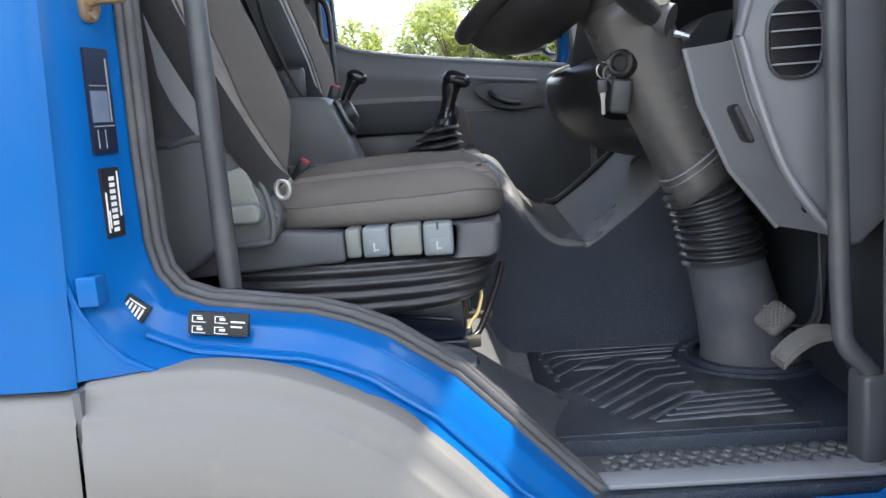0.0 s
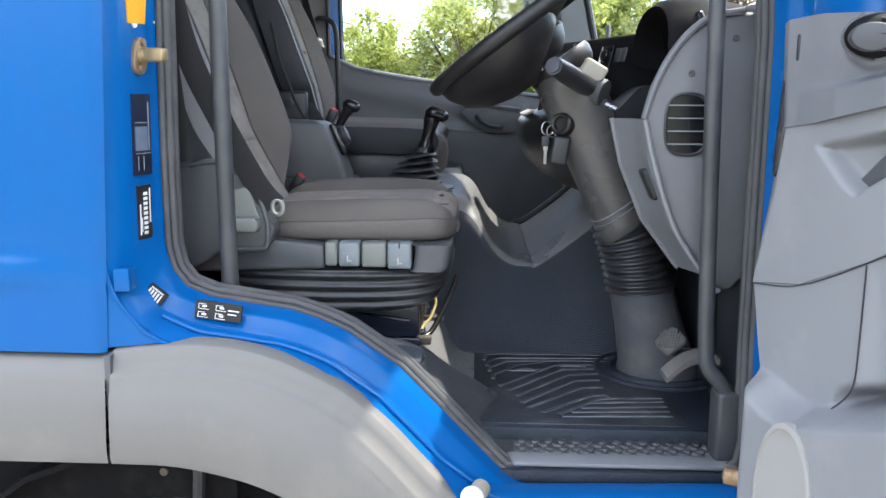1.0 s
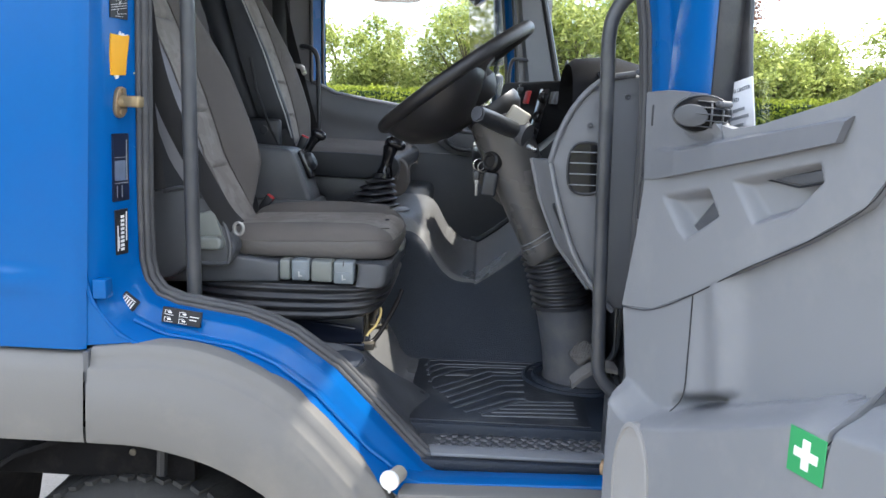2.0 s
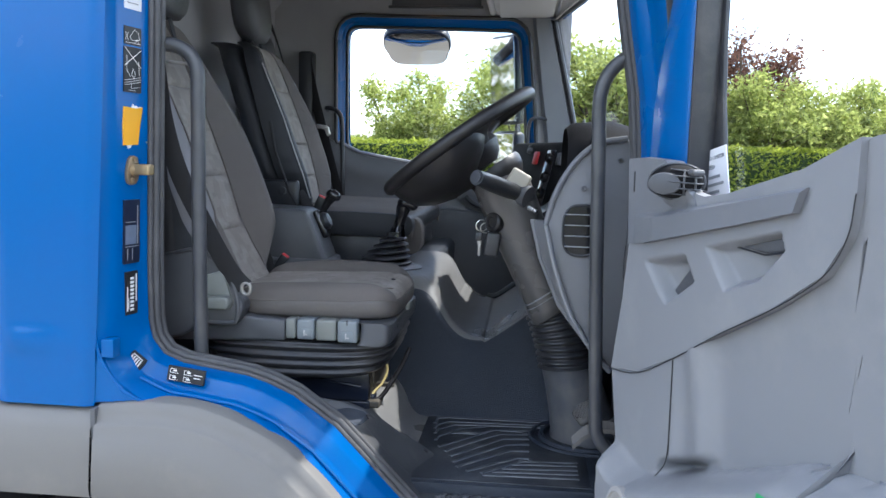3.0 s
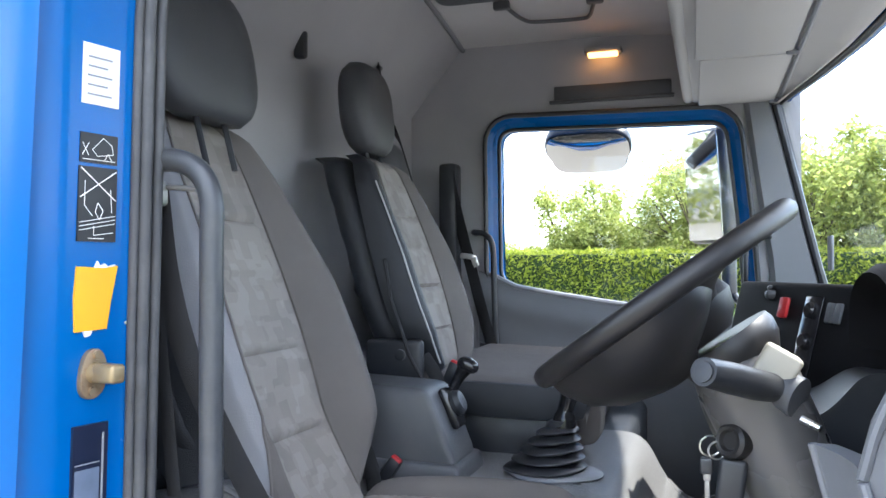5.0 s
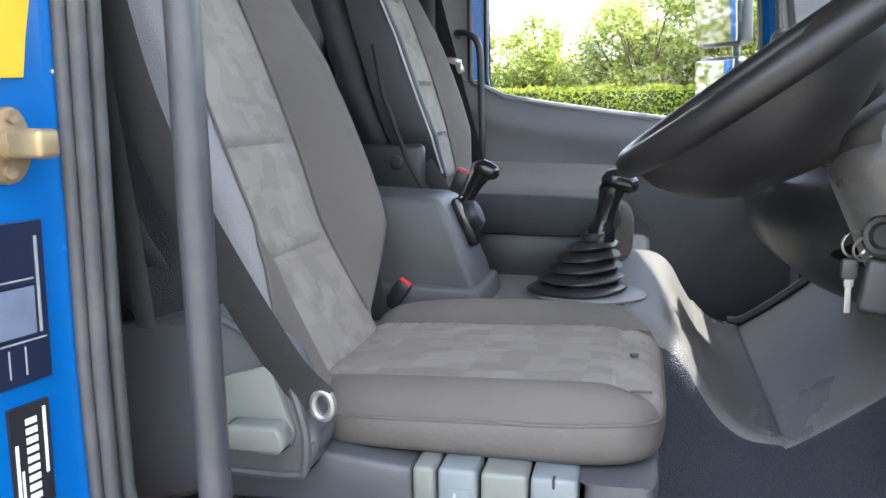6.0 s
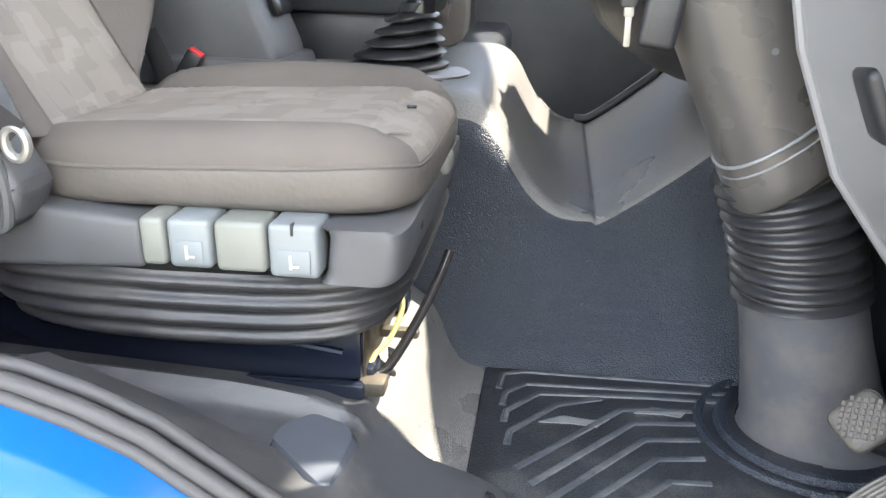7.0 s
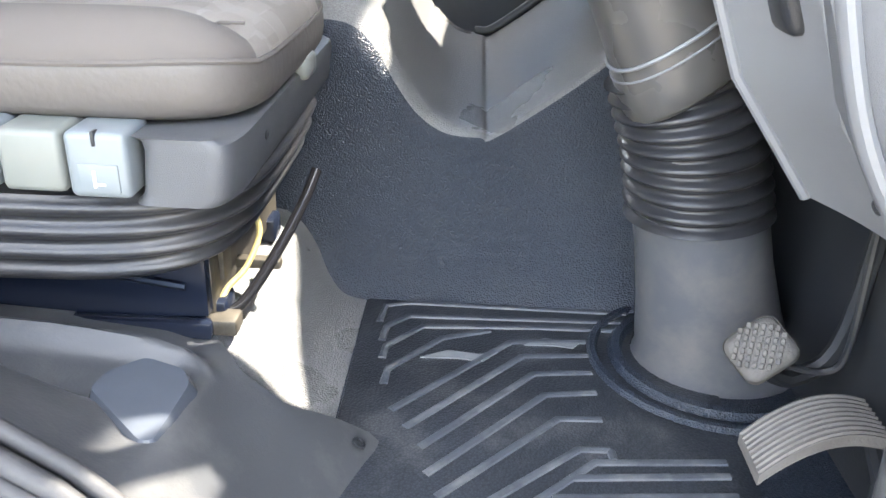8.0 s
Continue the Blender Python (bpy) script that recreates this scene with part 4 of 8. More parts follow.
sheet(bm, lambda u, v: Vector((-0.84 + (0.87 + lerp_table([(0.98, 0.56), (1.4, 0.665), (2.1, 0.70), (2.7, 0.62), (3.24, 0.52)], 0.98 + 2.26 * v)) * u, 0.98 + 2.26 * v, roof_z(0.98 + 2.26 * v) + 0.05 - 0.16 * u ** 6)), 16, 24, 0.02, (0, 0, 1))
solid("roof", bm, BLUE, "blue painted cab roof", "roof", kind="structure")
bm = bmesh.new()
tube(bm, [(-0.566, y, roof_z(y) - 0.008) for y in [1.1 + 0.1 * i for i in range(21)]], 0.009, 8)
solid("trim", bm, MID, "narrow grey edge strip between rear wall and headliner", "trim", kind="structure")
bm = bmesh.new()
sheet(bm, lambda u, v: Vector((-0.84, 0.99 + 2.24 * u, 0.85 + 1.83 * v)), 4, 4, 0.03, (-1, 0, 0))
solid("wall_outer_rear", bm, BLUE, "plain blue outer rear panel of the cab", "wall", kind="structure")

# black sheet added before the rear wall for the seat's shade
bm = bmesh.new()
sheet(bm, lambda u, v: Vector((-0.758 + 0.010 * math.sin(u * 19) + 0.004 * math.sin(u * 47 + v * 3), 1.09 + 0.62 * u, 0.92 + 1.10 * v)), 60, 14, 0.006, (-1, 0, 0))
solid("rear_shade_sheet", bm, SKIN, "black sheet standing in for the shade behind the driver's seat", "cloth", sharp=80)
# near wall lining over the doorway
bm = bmesh.new()
sheet(bm, lambda u, v: Vector((-0.78 + 1.36 * u, 1.115 - 0.02 * v, 2.45 + 0.14 * v)), 4, 3, 0.02, (0, -1, 0))
rbox(bm, -0.79, -0.428, 1.112, 1.132, 1.0, 2.48, 0.004)
solid("wall_near_lining", bm, SKIN, "dark cloth lining inside the door pillar", "wall", kind="structure")

# far wall with its door and window
WINDOW = fillet([(-0.432, 2.288), (0.366, 2.274), (0.402, 1.93), (0.425, 1.597), (0.214, 1.620), (-0.032, 1.650), (-0.240, 1.681), (-0.426, 1.712)], 0.06)
WIN = dense(WINDOW, 0.08)
far = thing("door_2", (0.0, 3.09, 0.87), "closed passenger door with grey trim and blue window frame", "door", kind="structure")
bm = bmesh.new()
rings = [[(x, y, z) for x, z in outset(WIN, d)] for d, y in ((0.0, 3.135), (0.002, 3.095), (0.010, 3.082), (0.022, 3.080), (0.025, 3.072), (0.034, 3.066), (0.040, 3.058), (0.046, 3.066))]
loft(bm, rings, closed=True, cap=False)
part("window_frame", bm, BLUE, far, "blue painted steel round the passenger window", sharp=60)
for d, y, r in ((0.0, 3.090, 0.007), (0.046, 3.055, 0.009)):
    bm = bmesh.new()
    tube(bm, [(x, y, z) for x, z in outset(WIN, d)], r, 8, closed=True)
    part("seal", bm, RUBBER, far, sharp=80)
win = thing("window_1", (0.0, 3.10, 2.0), "clear side window in the passenger door", "window", kind="structure")
bm = bmesh.new()
c = [bm.verts.new((x, 3.105, z)) for x, z in outset(WIN, 0.004)]
bm.faces.new(c)
pane = part("pane", bm, GLASS, win)
pane.visible_shadow = False
# wall round the far door: one ring from the frame to the cab's outline
bm = bmesh.new()
outer = []
for x, z in outset(WIN, 0.046):
    c = Vector((0.0, 2.0))
    d = (Vector((x, z)) - c)
    k = min(abs((0.60 if d.x > 0 else 0.80) / d.x) if abs(d.x) > 1e-6 else 9, abs((0.62 if d.y > 0 else 1.12) / d.y) if abs(d.y) > 1e-6 else 9)
    outer.append((c.x + d.x * k, c.y + d.y * k))
inner = outset(WIN, 0.044)
rings = [[(x, 3.070, z) for x, z in inner], [(a[0] * 0.5 + b[0] * 0.5, 3.072, a[1] * 0.5 + b[1] * 0.5) for a, b in zip(inner, outer)], [(x, 3.074, z) for x, z in outer]]
loft(bm, rings, closed=True, cap=False)
bmesh.ops.recalc_face_normals(bm, faces=bm.faces[:])
solid("wall_far", bm, CARPET, "dark grey lining of the cab's far side", "wall", kind="structure")
bm = bmesh.new()
loft(bm, [[(x, 3.16, z) for x, z in outset(WIN, 0.0)], [(x, 3.165, z) for x, z in outer]], closed=True, cap=False)
solid("wall_outer_far", bm, BLUE, "blue outer skin of the cab's far side", "wall", kind="structure")
# trim of the far door under the window
bm = bmesh.new()
BELT_LINE = [(-0.50, 1.765), (-0.42, 1.728), (-0.36, 1.700), (-0.24, 1.678), (-0.032, 1.647), (0.214, 1.616), (0.50, 1.580)]
def far_trim(u, v):
    x = -0.50 + 1.02 * u
    zt = lerp_table(BELT_LINE, x)
    z = zt - v * (zt - 0.95)
    y = 3.050 - 0.018 * math.exp(-((v - 0.10) / 0.07) ** 2) - 0.035 * max(0, v - 0.35)
    y += 0.02 * math.exp(-((x - 0.16) / 0.12) ** 2 - ((z - 1.50) / 0.07) ** 2)
    return Vector((x, y, z))
sheet(bm, lambda u, v: far_trim(u, v * (0.32 - 0.10 * u)), 40, 24, 0.02, (0, 1, 0))
part("trim_panel", bm, ENDGREY, far, "dark grey moulded plastic door lining", sharp=60)
# same lining lower down; the weaker light there is in its darker grey
bm = bmesh.new()
sheet(bm, lambda u, v: far_trim(u, 0.325 - 0.10 * u + v * (0.675 + 0.10 * u)) + Vector((0, 0.004, 0)), 40, 24, 0.02, (0, 1, 0))
part("lower_lining", bm, DARK, far, "lower door lining with its shade put into a darker grey", sharp=60)
bm = bmesh.new()
tube(bm, [(x, 3.052, lerp_table(BELT_LINE, x) + 0.006) for x in [-0.46 + 0.05 * i for i in range(19)]], 0.013, 8, flat=0.8)
part("window_ledge", bm, MID, far)
bm = bmesh.new()
prism(bm, rounded([(0.08, 1.555), (0.36, 1.53), (0.36, 1.45), (0.20, 1.44), (0.10, 1.50)], times=2), "y", 3.030, 3.052, 0.004)
part("handle_recess", bm, DARK, far)
bm = bmesh.new()
tube(bm, smooth_path([(0.15, 3.02, 1.515), (0.17, 3.005, 1.495), (0.21, 3.005, 1.475), (0.26, 3.02, 1.47)], 4), 0.011, 10)
part("door_handle", bm, BLACK, far)
bm = bmesh.new()
tube(bm, smooth_path([(0.06, 3.03, 1.578), (0.12, 3.026, 1.570), (0.24, 3.026, 1.556), (0.33, 3.028, 1.545)], 4), 0.006, 8)
part("trim_strip", bm, LIGHT, far)
# handle on the far door pillar
rail = thing("door_grab_bar", (-0.50, 3.0, 1.7), "slim black grab handle on the far door pillar", "grab bar")
bm = bmesh.new()
tube(bm, smooth_path([(-0.515, 3.06, 1.902), (-0.50, 2.985, 1.905), (-0.455, 2.975, 1.895), (-0.428, 2.975, 1.85), (-0.423, 2.975, 1.70), (-0.420, 2.985, 1.50), (-0.42, 3.05, 1.45)], 6), 0.0105, 10)
part("rail", bm, BLACK, rail)
rail = thing("door_grab_bar", (0.44, 3.0, 1.8), "short black grab handle by the far front pillar", "grab bar")
bm = bmesh.new()
tube(bm, smooth_path([(0.50, 3.05, 1.875), (0.45, 2.985, 1.878), (0.425, 2.98, 1.85), (0.42, 2.98, 1.74), (0.425, 3.05, 1.70)], 6), 0.008, 10)
part("rail", bm, BLACK, rail)

# windscreen, its pillars and the nose
SCREEN_TOP = [(1.10, 0.572), (1.4, 0.66), (1.74, 0.695), (2.07, 0.69), (2.37, 0.662), (2.69, 0.612), (3.06, 0.540)]
SCREEN_LOW = [(1.10, 0.70), (1.4, 0.82), (2.1, 0.92), (2.8, 0.80), (3.06, 0.675)]
ws = thing("window_2", (0.8, 2.1, 1.7), "wide curved windscreen", "windscreen", kind="structure")
def screen(u, v, o=0.0):
    y = 1.09 + 1.98 * u
    a, b = lerp_table(SCREEN_LOW, y), lerp_table(SCREEN_TOP, y)
    return Vector((a + (b - a) * v + o, y, 1.66 + 0.66 * v))
bm = bmesh.new()
sheet(bm, screen, 24, 8)
pane = part("pane", bm, GLASS, ws, sharp=80)
pane.visible_shadow = False
bm = bmesh.new()
tube(bm, [screen(1, v / 12, -0.004) for v in range(13)], 0.008, 8)
tube(bm, [(lerp_table([(1.60, 0.69), (1.77, 0.645), (2.31, 0.522), (2.40, 0.50)], z), 3.040, z) for z in (1.62, 1.77, 1.95, 2.13, 2.31)], 0.013, 8)
tube(bm, [screen(0, v / 12, -0.004) for v in range(13)], 0.008, 8)
tube(bm, [screen(u / 24, 1, -0.004) for u in range(25)], 0.009, 8)
part("rubber_edge", bm, RUBBER, ws)
bm = bmesh.new()
rings = []
for i in range(13):
    z = 1.60 + 0.80 * i / 12
    xb = lerp_table([(1.60, 0.69), (1.77, 0.645), (2.31, 0.522), (2.40, 0.50)], z)
    xa = lerp_table([(1.60, 0.50), (1.77, 0.50), (2.0, 0.465), (2.31, 0.425), (2.40, 0.42)], z)
    rings.append([(xa, 3.062, z), (xa + 0.015, 3.045, z), (xb - 0.02, 3.035, z), (xb, 3.06, z), (xb, 3.12, z), (xa, 3.12, z)])
loft(bm, rings)
solid("pillar_trim", bm, MID, "grey plastic cover of the far windscreen pillar", "pillar trim", kind="structure")
# unseen near pillar cover, added and widened to keep sun off the sill cover
bm = bmesh.new()
rings = []
for i in range(13):
    z = 1.70 + 0.66 * i / 12
    xa = lerp_table([(1.69, 0.662), (1.83, 0.652), (1.95, 0.628), (2.18, 0.590), (2.36, 0.555)], z)
    xb = lerp_table([(1.69, 0.728), (2.0, 0.668), (2.32, 0.598), (2.40, 0.580)], z)
    rings.append([(xa, 1.115, z), (xa + 0.004, 1.185, z), (xa + 0.02, 1.205, z), (xb - 0.01, 1.205, z), (xb, 1.115, z)])
loft(bm, rings)
solid("pillar_trim", bm, MID, "unseen grey cover of the near windscreen pillar, added to block sun", "pillar trim", kind="structure")
bm = bmesh.new()
sheet(bm, lambda u, v: Vector((lerp_table(SCREEN_LOW, 1.09 + 1.98 * u) + 0.02 - 0.02 * v, 1.05 + 2.08 * u, 0.55 + 1.13 * v)), 20, 6, 0.03, (1, 0, 0))
solid("wall_front", bm, BLUE, "blue nose panel below the windscreen", "wall", kind="structure")
bm = bmesh.new()
rbox(bm, 0.70, 0.72, 1.09, 3.06, 0.86, 1.62, 0.003)
rbox(bm, 0.55, 0.80, 3.062, 3.082, 0.86, 1.66, 0.003)
solid("wall_bulkhead", bm, BLACK, "dark bulkhead in front of the footwells", "wall", kind="structure")
bm = bmesh.new()
def header_at(u, v):
    y = 1.05 + 2.08 * u
    zt = roof_z(y) - 0.01
    return Vector((lerp_table(SCREEN_TOP, y) + 0.014 - 0.11 * v * v, y, 2.325 + (zt - 2.325) * v))
sheet(bm, header_at, 20, 6, 0.012, (1, 0, 0))
solid("wall_header", bm, BLUE, "blue header panel above the windscreen", "wall", kind="structure")
bm = bmesh.new()
sheet(bm, lambda u, v: Vector((-0.80 + 1.5 * u, 3.16 - 0.02 * v, 2.48 + 0.16 * v)), 4, 2, 0.02, (0, -1, 0))
solid("wall_far_brow", bm, BLUE, "blue roof edge over the far door", "wall", kind="structure")


# ---- seats ----
def seat_back(parent, base, yc, half, height, slope, bolster=0.05, outer=CLOTH, inner=PRINT, thick=0.11, near_skin=None, worn_edge=False):
    """A leaning backrest: two bolsters, a printed middle panel with stitched channels, and a shell behind."""
    bx, bz = base
    def widths(v):
        return half * lerp_table([(0, 0.60), (0.06, 0.72), (0.14, 0.85), (0.22, 0.94), (0.32, 0.99), (0.42, 1.0), (0.6, 0.96), (0.85, 0.82), (0.95, 0.69), (1.0, 0.50)], v)
    def front(u, v):
        w = widths(v)
        s = 2 * u - 1
        out_ = s
        if worn_edge and v < 0.4:
            w = max(w, half * 0.93)
            if s > 0.51:
                out_ = 0.51 + (s - 0.51) * lerp_table([(0, 0.04), (0.03, 0.22), (0.07, 0.50), (0.12, 0.74), (0.18, 0.90), (0.26, 1.0)], v)
        z = bz + height * v
        x = bx - slope * height * v + 0.012 * math.sin(math.pi * v)
        side_ = abs(s)
        lift = bolster * lerp_table([(0, 0.55), (0.2, 1.0), (0.55, 0.85), (0.9, 0.30), (1, 0.1)], v)
        prof = lerp_table([(0, 0), (0.44, 0.02), (0.50, -0.04), (0.55, 0.16), (0.66, 0.62), (0.78, 0.98), (0.87, 1.0), (0.95, 0.62), (1.0, -0.5)], side_)
        if worn_edge and s < 0:
            prof = lerp_table([(0, 0), (0.56, 0.02), (0.61, -0.04), (0.66, 0.42), (0.72, 0.58), (0.80, 0.32), (0.90, -0.45), (1.0, -1.5)], side_)
        x += lift * prof
        if worn_edge:
            x += 0.052 * max(0.0, 1 - v / 0.24) ** 1.3 * lerp_table([(-1, 1), (0.30, 1), (0.51, 0.75), (0.75, -0.35), (1, -0.9)], s)
        for g in (0.18, 0.38, 0.56, 0.72):
            if side_ < (0.61 if worn_edge and s < 0 else 0.5):
                x -= 0.016 * math.exp(-((v - g) / 0.010) ** 2) - 0.005 * math.exp(-((v - g) / 0.035) ** 2)
        if v > 0.94:
            x -= (v - 0.94) ** 2 * 9
        if v < 0.05 and not worn_edge:
            x -= (0.05 - v) ** 2 * 12
        return Vector((x, yc + out_ * w, z))
    strips = (("side_bolster", 0.0, 0.245, near_skin or outer), ("centre_panel", 0.245, 0.755, inner), ("side_bolster", 0.755, 1.0, outer))
    def rim(v):
        return 0.058 + 0.084 * min(1.0, v / 0.28)
    def along(k, v):
        return k(v) if callable(k) else k
    if worn_edge:
        strips = (("bolster_back", 0.0, 0.055, SKIN), ("bolster_edge", 0.055, rim, SIDEGREY), ("side_bolster", rim, 0.192, outer), ("centre_panel", 0.192, 0.755, inner), ("side_bolster", 0.755, 1.0, outer))
    for name, a, b, material in strips:
        bm = bmesh.new()
        sheet(bm, lambda u, v: front(along(a, v) + (along(b, v) - along(a, v)) * u, v), 18, 60, 0.03, (-1, 0, -0.1))
        part(name, bm, material, parent, sharp=70)
    bm = bmesh.new()
    rings = []
    for i in range(25):
        v = i / 24
        w = widths(v) * 0.97
        c = front(0.5, v)
        ring = []
        for k in range(20):
            a = 2 * math.pi * k / 20
            ca, sa = math.cos(a), math.sin(a)
            yy = math.copysign(abs(ca) ** 0.5, ca) * w
            xx = math.copysign(abs(sa) ** 0.6, sa)
            ring.append((c.x - 0.045 - thick * 0.45 + xx * thick * 0.45, yc + yy, c.z - (0.004 if i == 24 else 0)))
        rings.append(ring)
    loft(bm, rings)
    part("back_shell", bm, SKIN, parent, sharp=60)
    for sgn in (-1, 1):
        bm = bmesh.new()
        tube(bm, [front(0.192 if worn_edge and sgn < 0 else 0.5 + sgn * 0.258, v / 30) + Vector((0.003, 0, 0)) for v in range(1, 30)], 0.0022, 6)
        part("piping", bm, outer, parent)
    return front


def headrest(parent, at, half, high, slope, material=SKIN):
    x, y, z = at
    bm = bmesh.new()
    rings = []
    for i in range(13):
        v = i / 12
        k = max(0.05, 1 - abs(2 * v - 1) ** 3.2) ** 0.5
        zz = z + high * v
        w = half * (0.80 + 0.20 * math.sin(math.pi * (0.15 + 0.7 * v))) * (0.55 + 0.45 * k)
        d = 0.055 * (0.35 + 0.65 * k)
        ring = []
        for j in range(24):
            a = 2 * math.pi * j / 24
            ca, sa = math.cos(a), math.sin(a)
            ring.append((x - slope * high * v + math.copysign(abs(sa) ** 0.7, sa) * d, y + math.copysign(abs(ca) ** 0.6, ca) * w, zz))
        rings.append(ring)
    loft(bm, rings)
    part("headrest", bm, material, parent, "dark padded headrest", sharp=75)
    for s in (-0.045, 0.045):
        bm = bmesh.new()
        tube(bm, [(x + 0.03, y + s, z - 0.09), (x - 0.002, y + s, z + 0.03)], 0.006, 8)
        part("headrest_post", bm, BLACK, parent)


YC = 1.50
seat = thing("driver_seat", (-0.1, YC, 1.02), "worn grey cloth air-suspended driver's seat with printed centre panels", "seat", "cab seats")
BACK = seat_back(seat, (-0.362, 1.34), YC, 0.238, 0.735, 0.36, 0.086, worn_edge=True)
headrest(seat, (-0.585, 1.485, 2.055), 0.165, 0.28, 0.18, HEADREST)
bm = bmesh.new()
tube(bm, [BACK(0.058 + 0.084 * min(1.0, v / 8.4), v / 30) + Vector((0.002, -0.001, 0)) for v in range(1, 29)], 0.0024, 8)
part("edge_piping", bm, CLOTH, seat, "dark piping along the pale bolster edge")
# cushion: vinyl side wall, stitched seam, domed cloth top with a printed middle
def outline(t, k=1.0):
    ca, sa = math.cos(t), math.sin(t)
    return -0.119 + math.copysign(abs(ca) ** 0.36, ca) * 0.226 * k, math.copysign(abs(sa) ** 0.36, sa) * (0.238 if sa > 0 else 0.190) * k
def top_z(x, dy):
    base_ = lerp_table([(-0.345, 1.340), (-0.25, 1.345), (-0.12, 1.350), (0.03, 1.354), (0.107, 1.347)], x)
    if dy < 0:
        side_ = lerp_table([(0, 0.0), (0.124, 0.001), (0.131, -0.005), (0.140, 0.005), (0.156, 0.010), (0.174, 0.006), (0.190, -0.002)], -dy)
    else:
        side_ = lerp_table([(0, 0.0), (0.52, 0.001), (0.555, -0.005), (0.60, 0.004), (0.72, 0.013), (0.86, 0.010), (1.0, 0.0)], dy / 0.238)
    fade = max(0.0, min(1.0, (0.107 - x) / 0.06))
    if dy > 0.125:
        side_ *= 1.0 + 1.1 * math.sin(math.pi * max(0.0, min(1.0, (x + 0.36) / 0.46)))
    side_ *= fade
    if abs(dy) < 0.132:
        side_ -= 0.006 * math.exp(-((x - 0.055) / 0.005) ** 2) + 0.005 * math.exp(-((x + 0.13) / 0.005) ** 2)
    return base_ + side_
TURN = [2 * math.pi * q / 96 for q in range(96)]
bm = bmesh.new()
rings = []
for f, k in ((0.0, 0.950), (0.08, 0.978), (0.22, 0.994), (0.5, 1.004), (0.8, 1.003), (0.95, 0.996), (1.0, 0.990)):
    ring = []
    for t in TURN:
        x, dy = outline(t, k)
        ring.append((x, YC + dy, 1.274 + (top_z(x, dy) - 0.030 - 1.274) * f))
    rings.append(ring)
loft(bm, rings)
part("cushion_side", bm, SIDEVINYL, seat, "smooth brownish-grey vinyl cushion border", sharp=70)
bm = bmesh.new()
rings = []
for k in (0.988, 0.985, 0.972, 0.955, 0.93, 0.90, 0.86, 0.82, 0.77, 0.72, 0.66, 0.60, 0.56, 0.53, 0.48, 0.40, 0.3, 0.2, 0.1, 0.02):
    ring = []
    for t in TURN:
        x, dy = outline(t, k)
        e = max(0.0, (k - 0.80) / 0.188)
        ring.append((x, YC + dy, top_z(x, dy) - 0.030 * (1 - math.sqrt(max(0.0, 1 - min(1.0, e) ** 2)))))
    rings.append(ring)
loft(bm, rings)
for edge_y in (YC - 0.131, YC + 0.131):
    bmesh.ops.bisect_plane(bm, geom=bm.verts[:] + bm.edges[:] + bm.faces[:], dist=0.0001, plane_co=(0, edge_y, 0), plane_no=(0, 1, 0))
for f in bm.faces:
    c_ = f.calc_center_median()
    f.material_index = 1 if abs(c_.y - YC) < 0.131 else 0
part("cushion_top", bm, (CLOTH, PRINT), seat, "worn cloth cushion top with a printed middle", sharp=75)
bm = bmesh.new()
tube(bm, [(x, YC + dy, top_z(x, dy) - 0.0305) for x, dy in [outline(t, 0.992) for t in TURN]], 0.0026, 6, closed=True)
part("seam", bm, CLOTH, seat)
for sg in (-1, 1):
    bm = bmesh.new()
    tube(bm, [(-0.33 + 0.42 * q / 40, YC + sg * 0.1315, top_z(-0.33 + 0.42 * q / 40, 0.1315) + 0.0012) for q in range(41)], 0.0016, 6)
    part("stitching", bm, CLOTH, seat)
bm = bmesh.new()
tube(bm, [(0.064, 1.490, 1.3535), (0.070, 1.493, 1.3535), (0.074, 1.492, 1.353)], 0.0024, 6)
part("tear", bm, BLACK, seat)
# side fascia with the row of switches
bm = bmesh.new()
prism(bm, [(-0.50, 1.204), (-0.172, 1.216), (-0.172, 1.268), (-0.30, 1.280), (-0.36, 1.31), (-0.50, 1.31)], "y", 1.284, 1.34, 0.008, 3)
part("side_fascia", bm, DARK, seat)
bm = bmesh.new()
prism(bm, fillet([(-0.60, 1.405), (-0.440, 1.440), (-0.383, 1.450), (-0.318, 1.412), (-0.302, 1.400), (-0.280, 1.330), (-0.264, 1.308), (-0.285, 1.262), (-0.385, 1.258), (-0.425, 1.225), (-0.56, 1.20), (-0.60, 1.25)], 0.014, 3), "y", 1.243, 1.305, 0.010, 3)
housing = part("recliner_cover", bm, DARK, seat, "dark grey moulded recliner housing", sharp=50)
bm = bmesh.new()
tube(bm, smooth_path([(-0.440, 1.246, 1.436), (-0.383, 1.244, 1.445), (-0.320, 1.244, 1.410), (-0.304, 1.244, 1.394), (-0.283, 1.244, 1.325), (-0.284, 1.244, 1.278), (-0.300, 1.244, 1.266), (-0.385, 1.246, 1.265)], 5), 0.006, 8)
part("moulded_edge", bm, DARK, housing)
bm = bmesh.new()
prism(bm, fillet([(-0.374, 1.380), (-0.322, 1.396), (-0.313, 1.386), (-0.291, 1.318), (-0.297, 1.300), (-0.380, 1.302)], 0.006, 3), "y", 1.233, 1.246, 0.003)
lever = part("recliner_lever", bm, SWITCH, seat, "pale grey-green recliner lever")
bm = bmesh.new()
prism(bm, fillet([(-0.362, 1.334), (-0.298, 1.336), (-0.291, 1.318), (-0.297, 1.303), (-0.364, 1.305)], 0.007, 3), "y", 1.208, 1.238, 0.006, 3)
part("lever_grip", bm, SWITCH, lever)
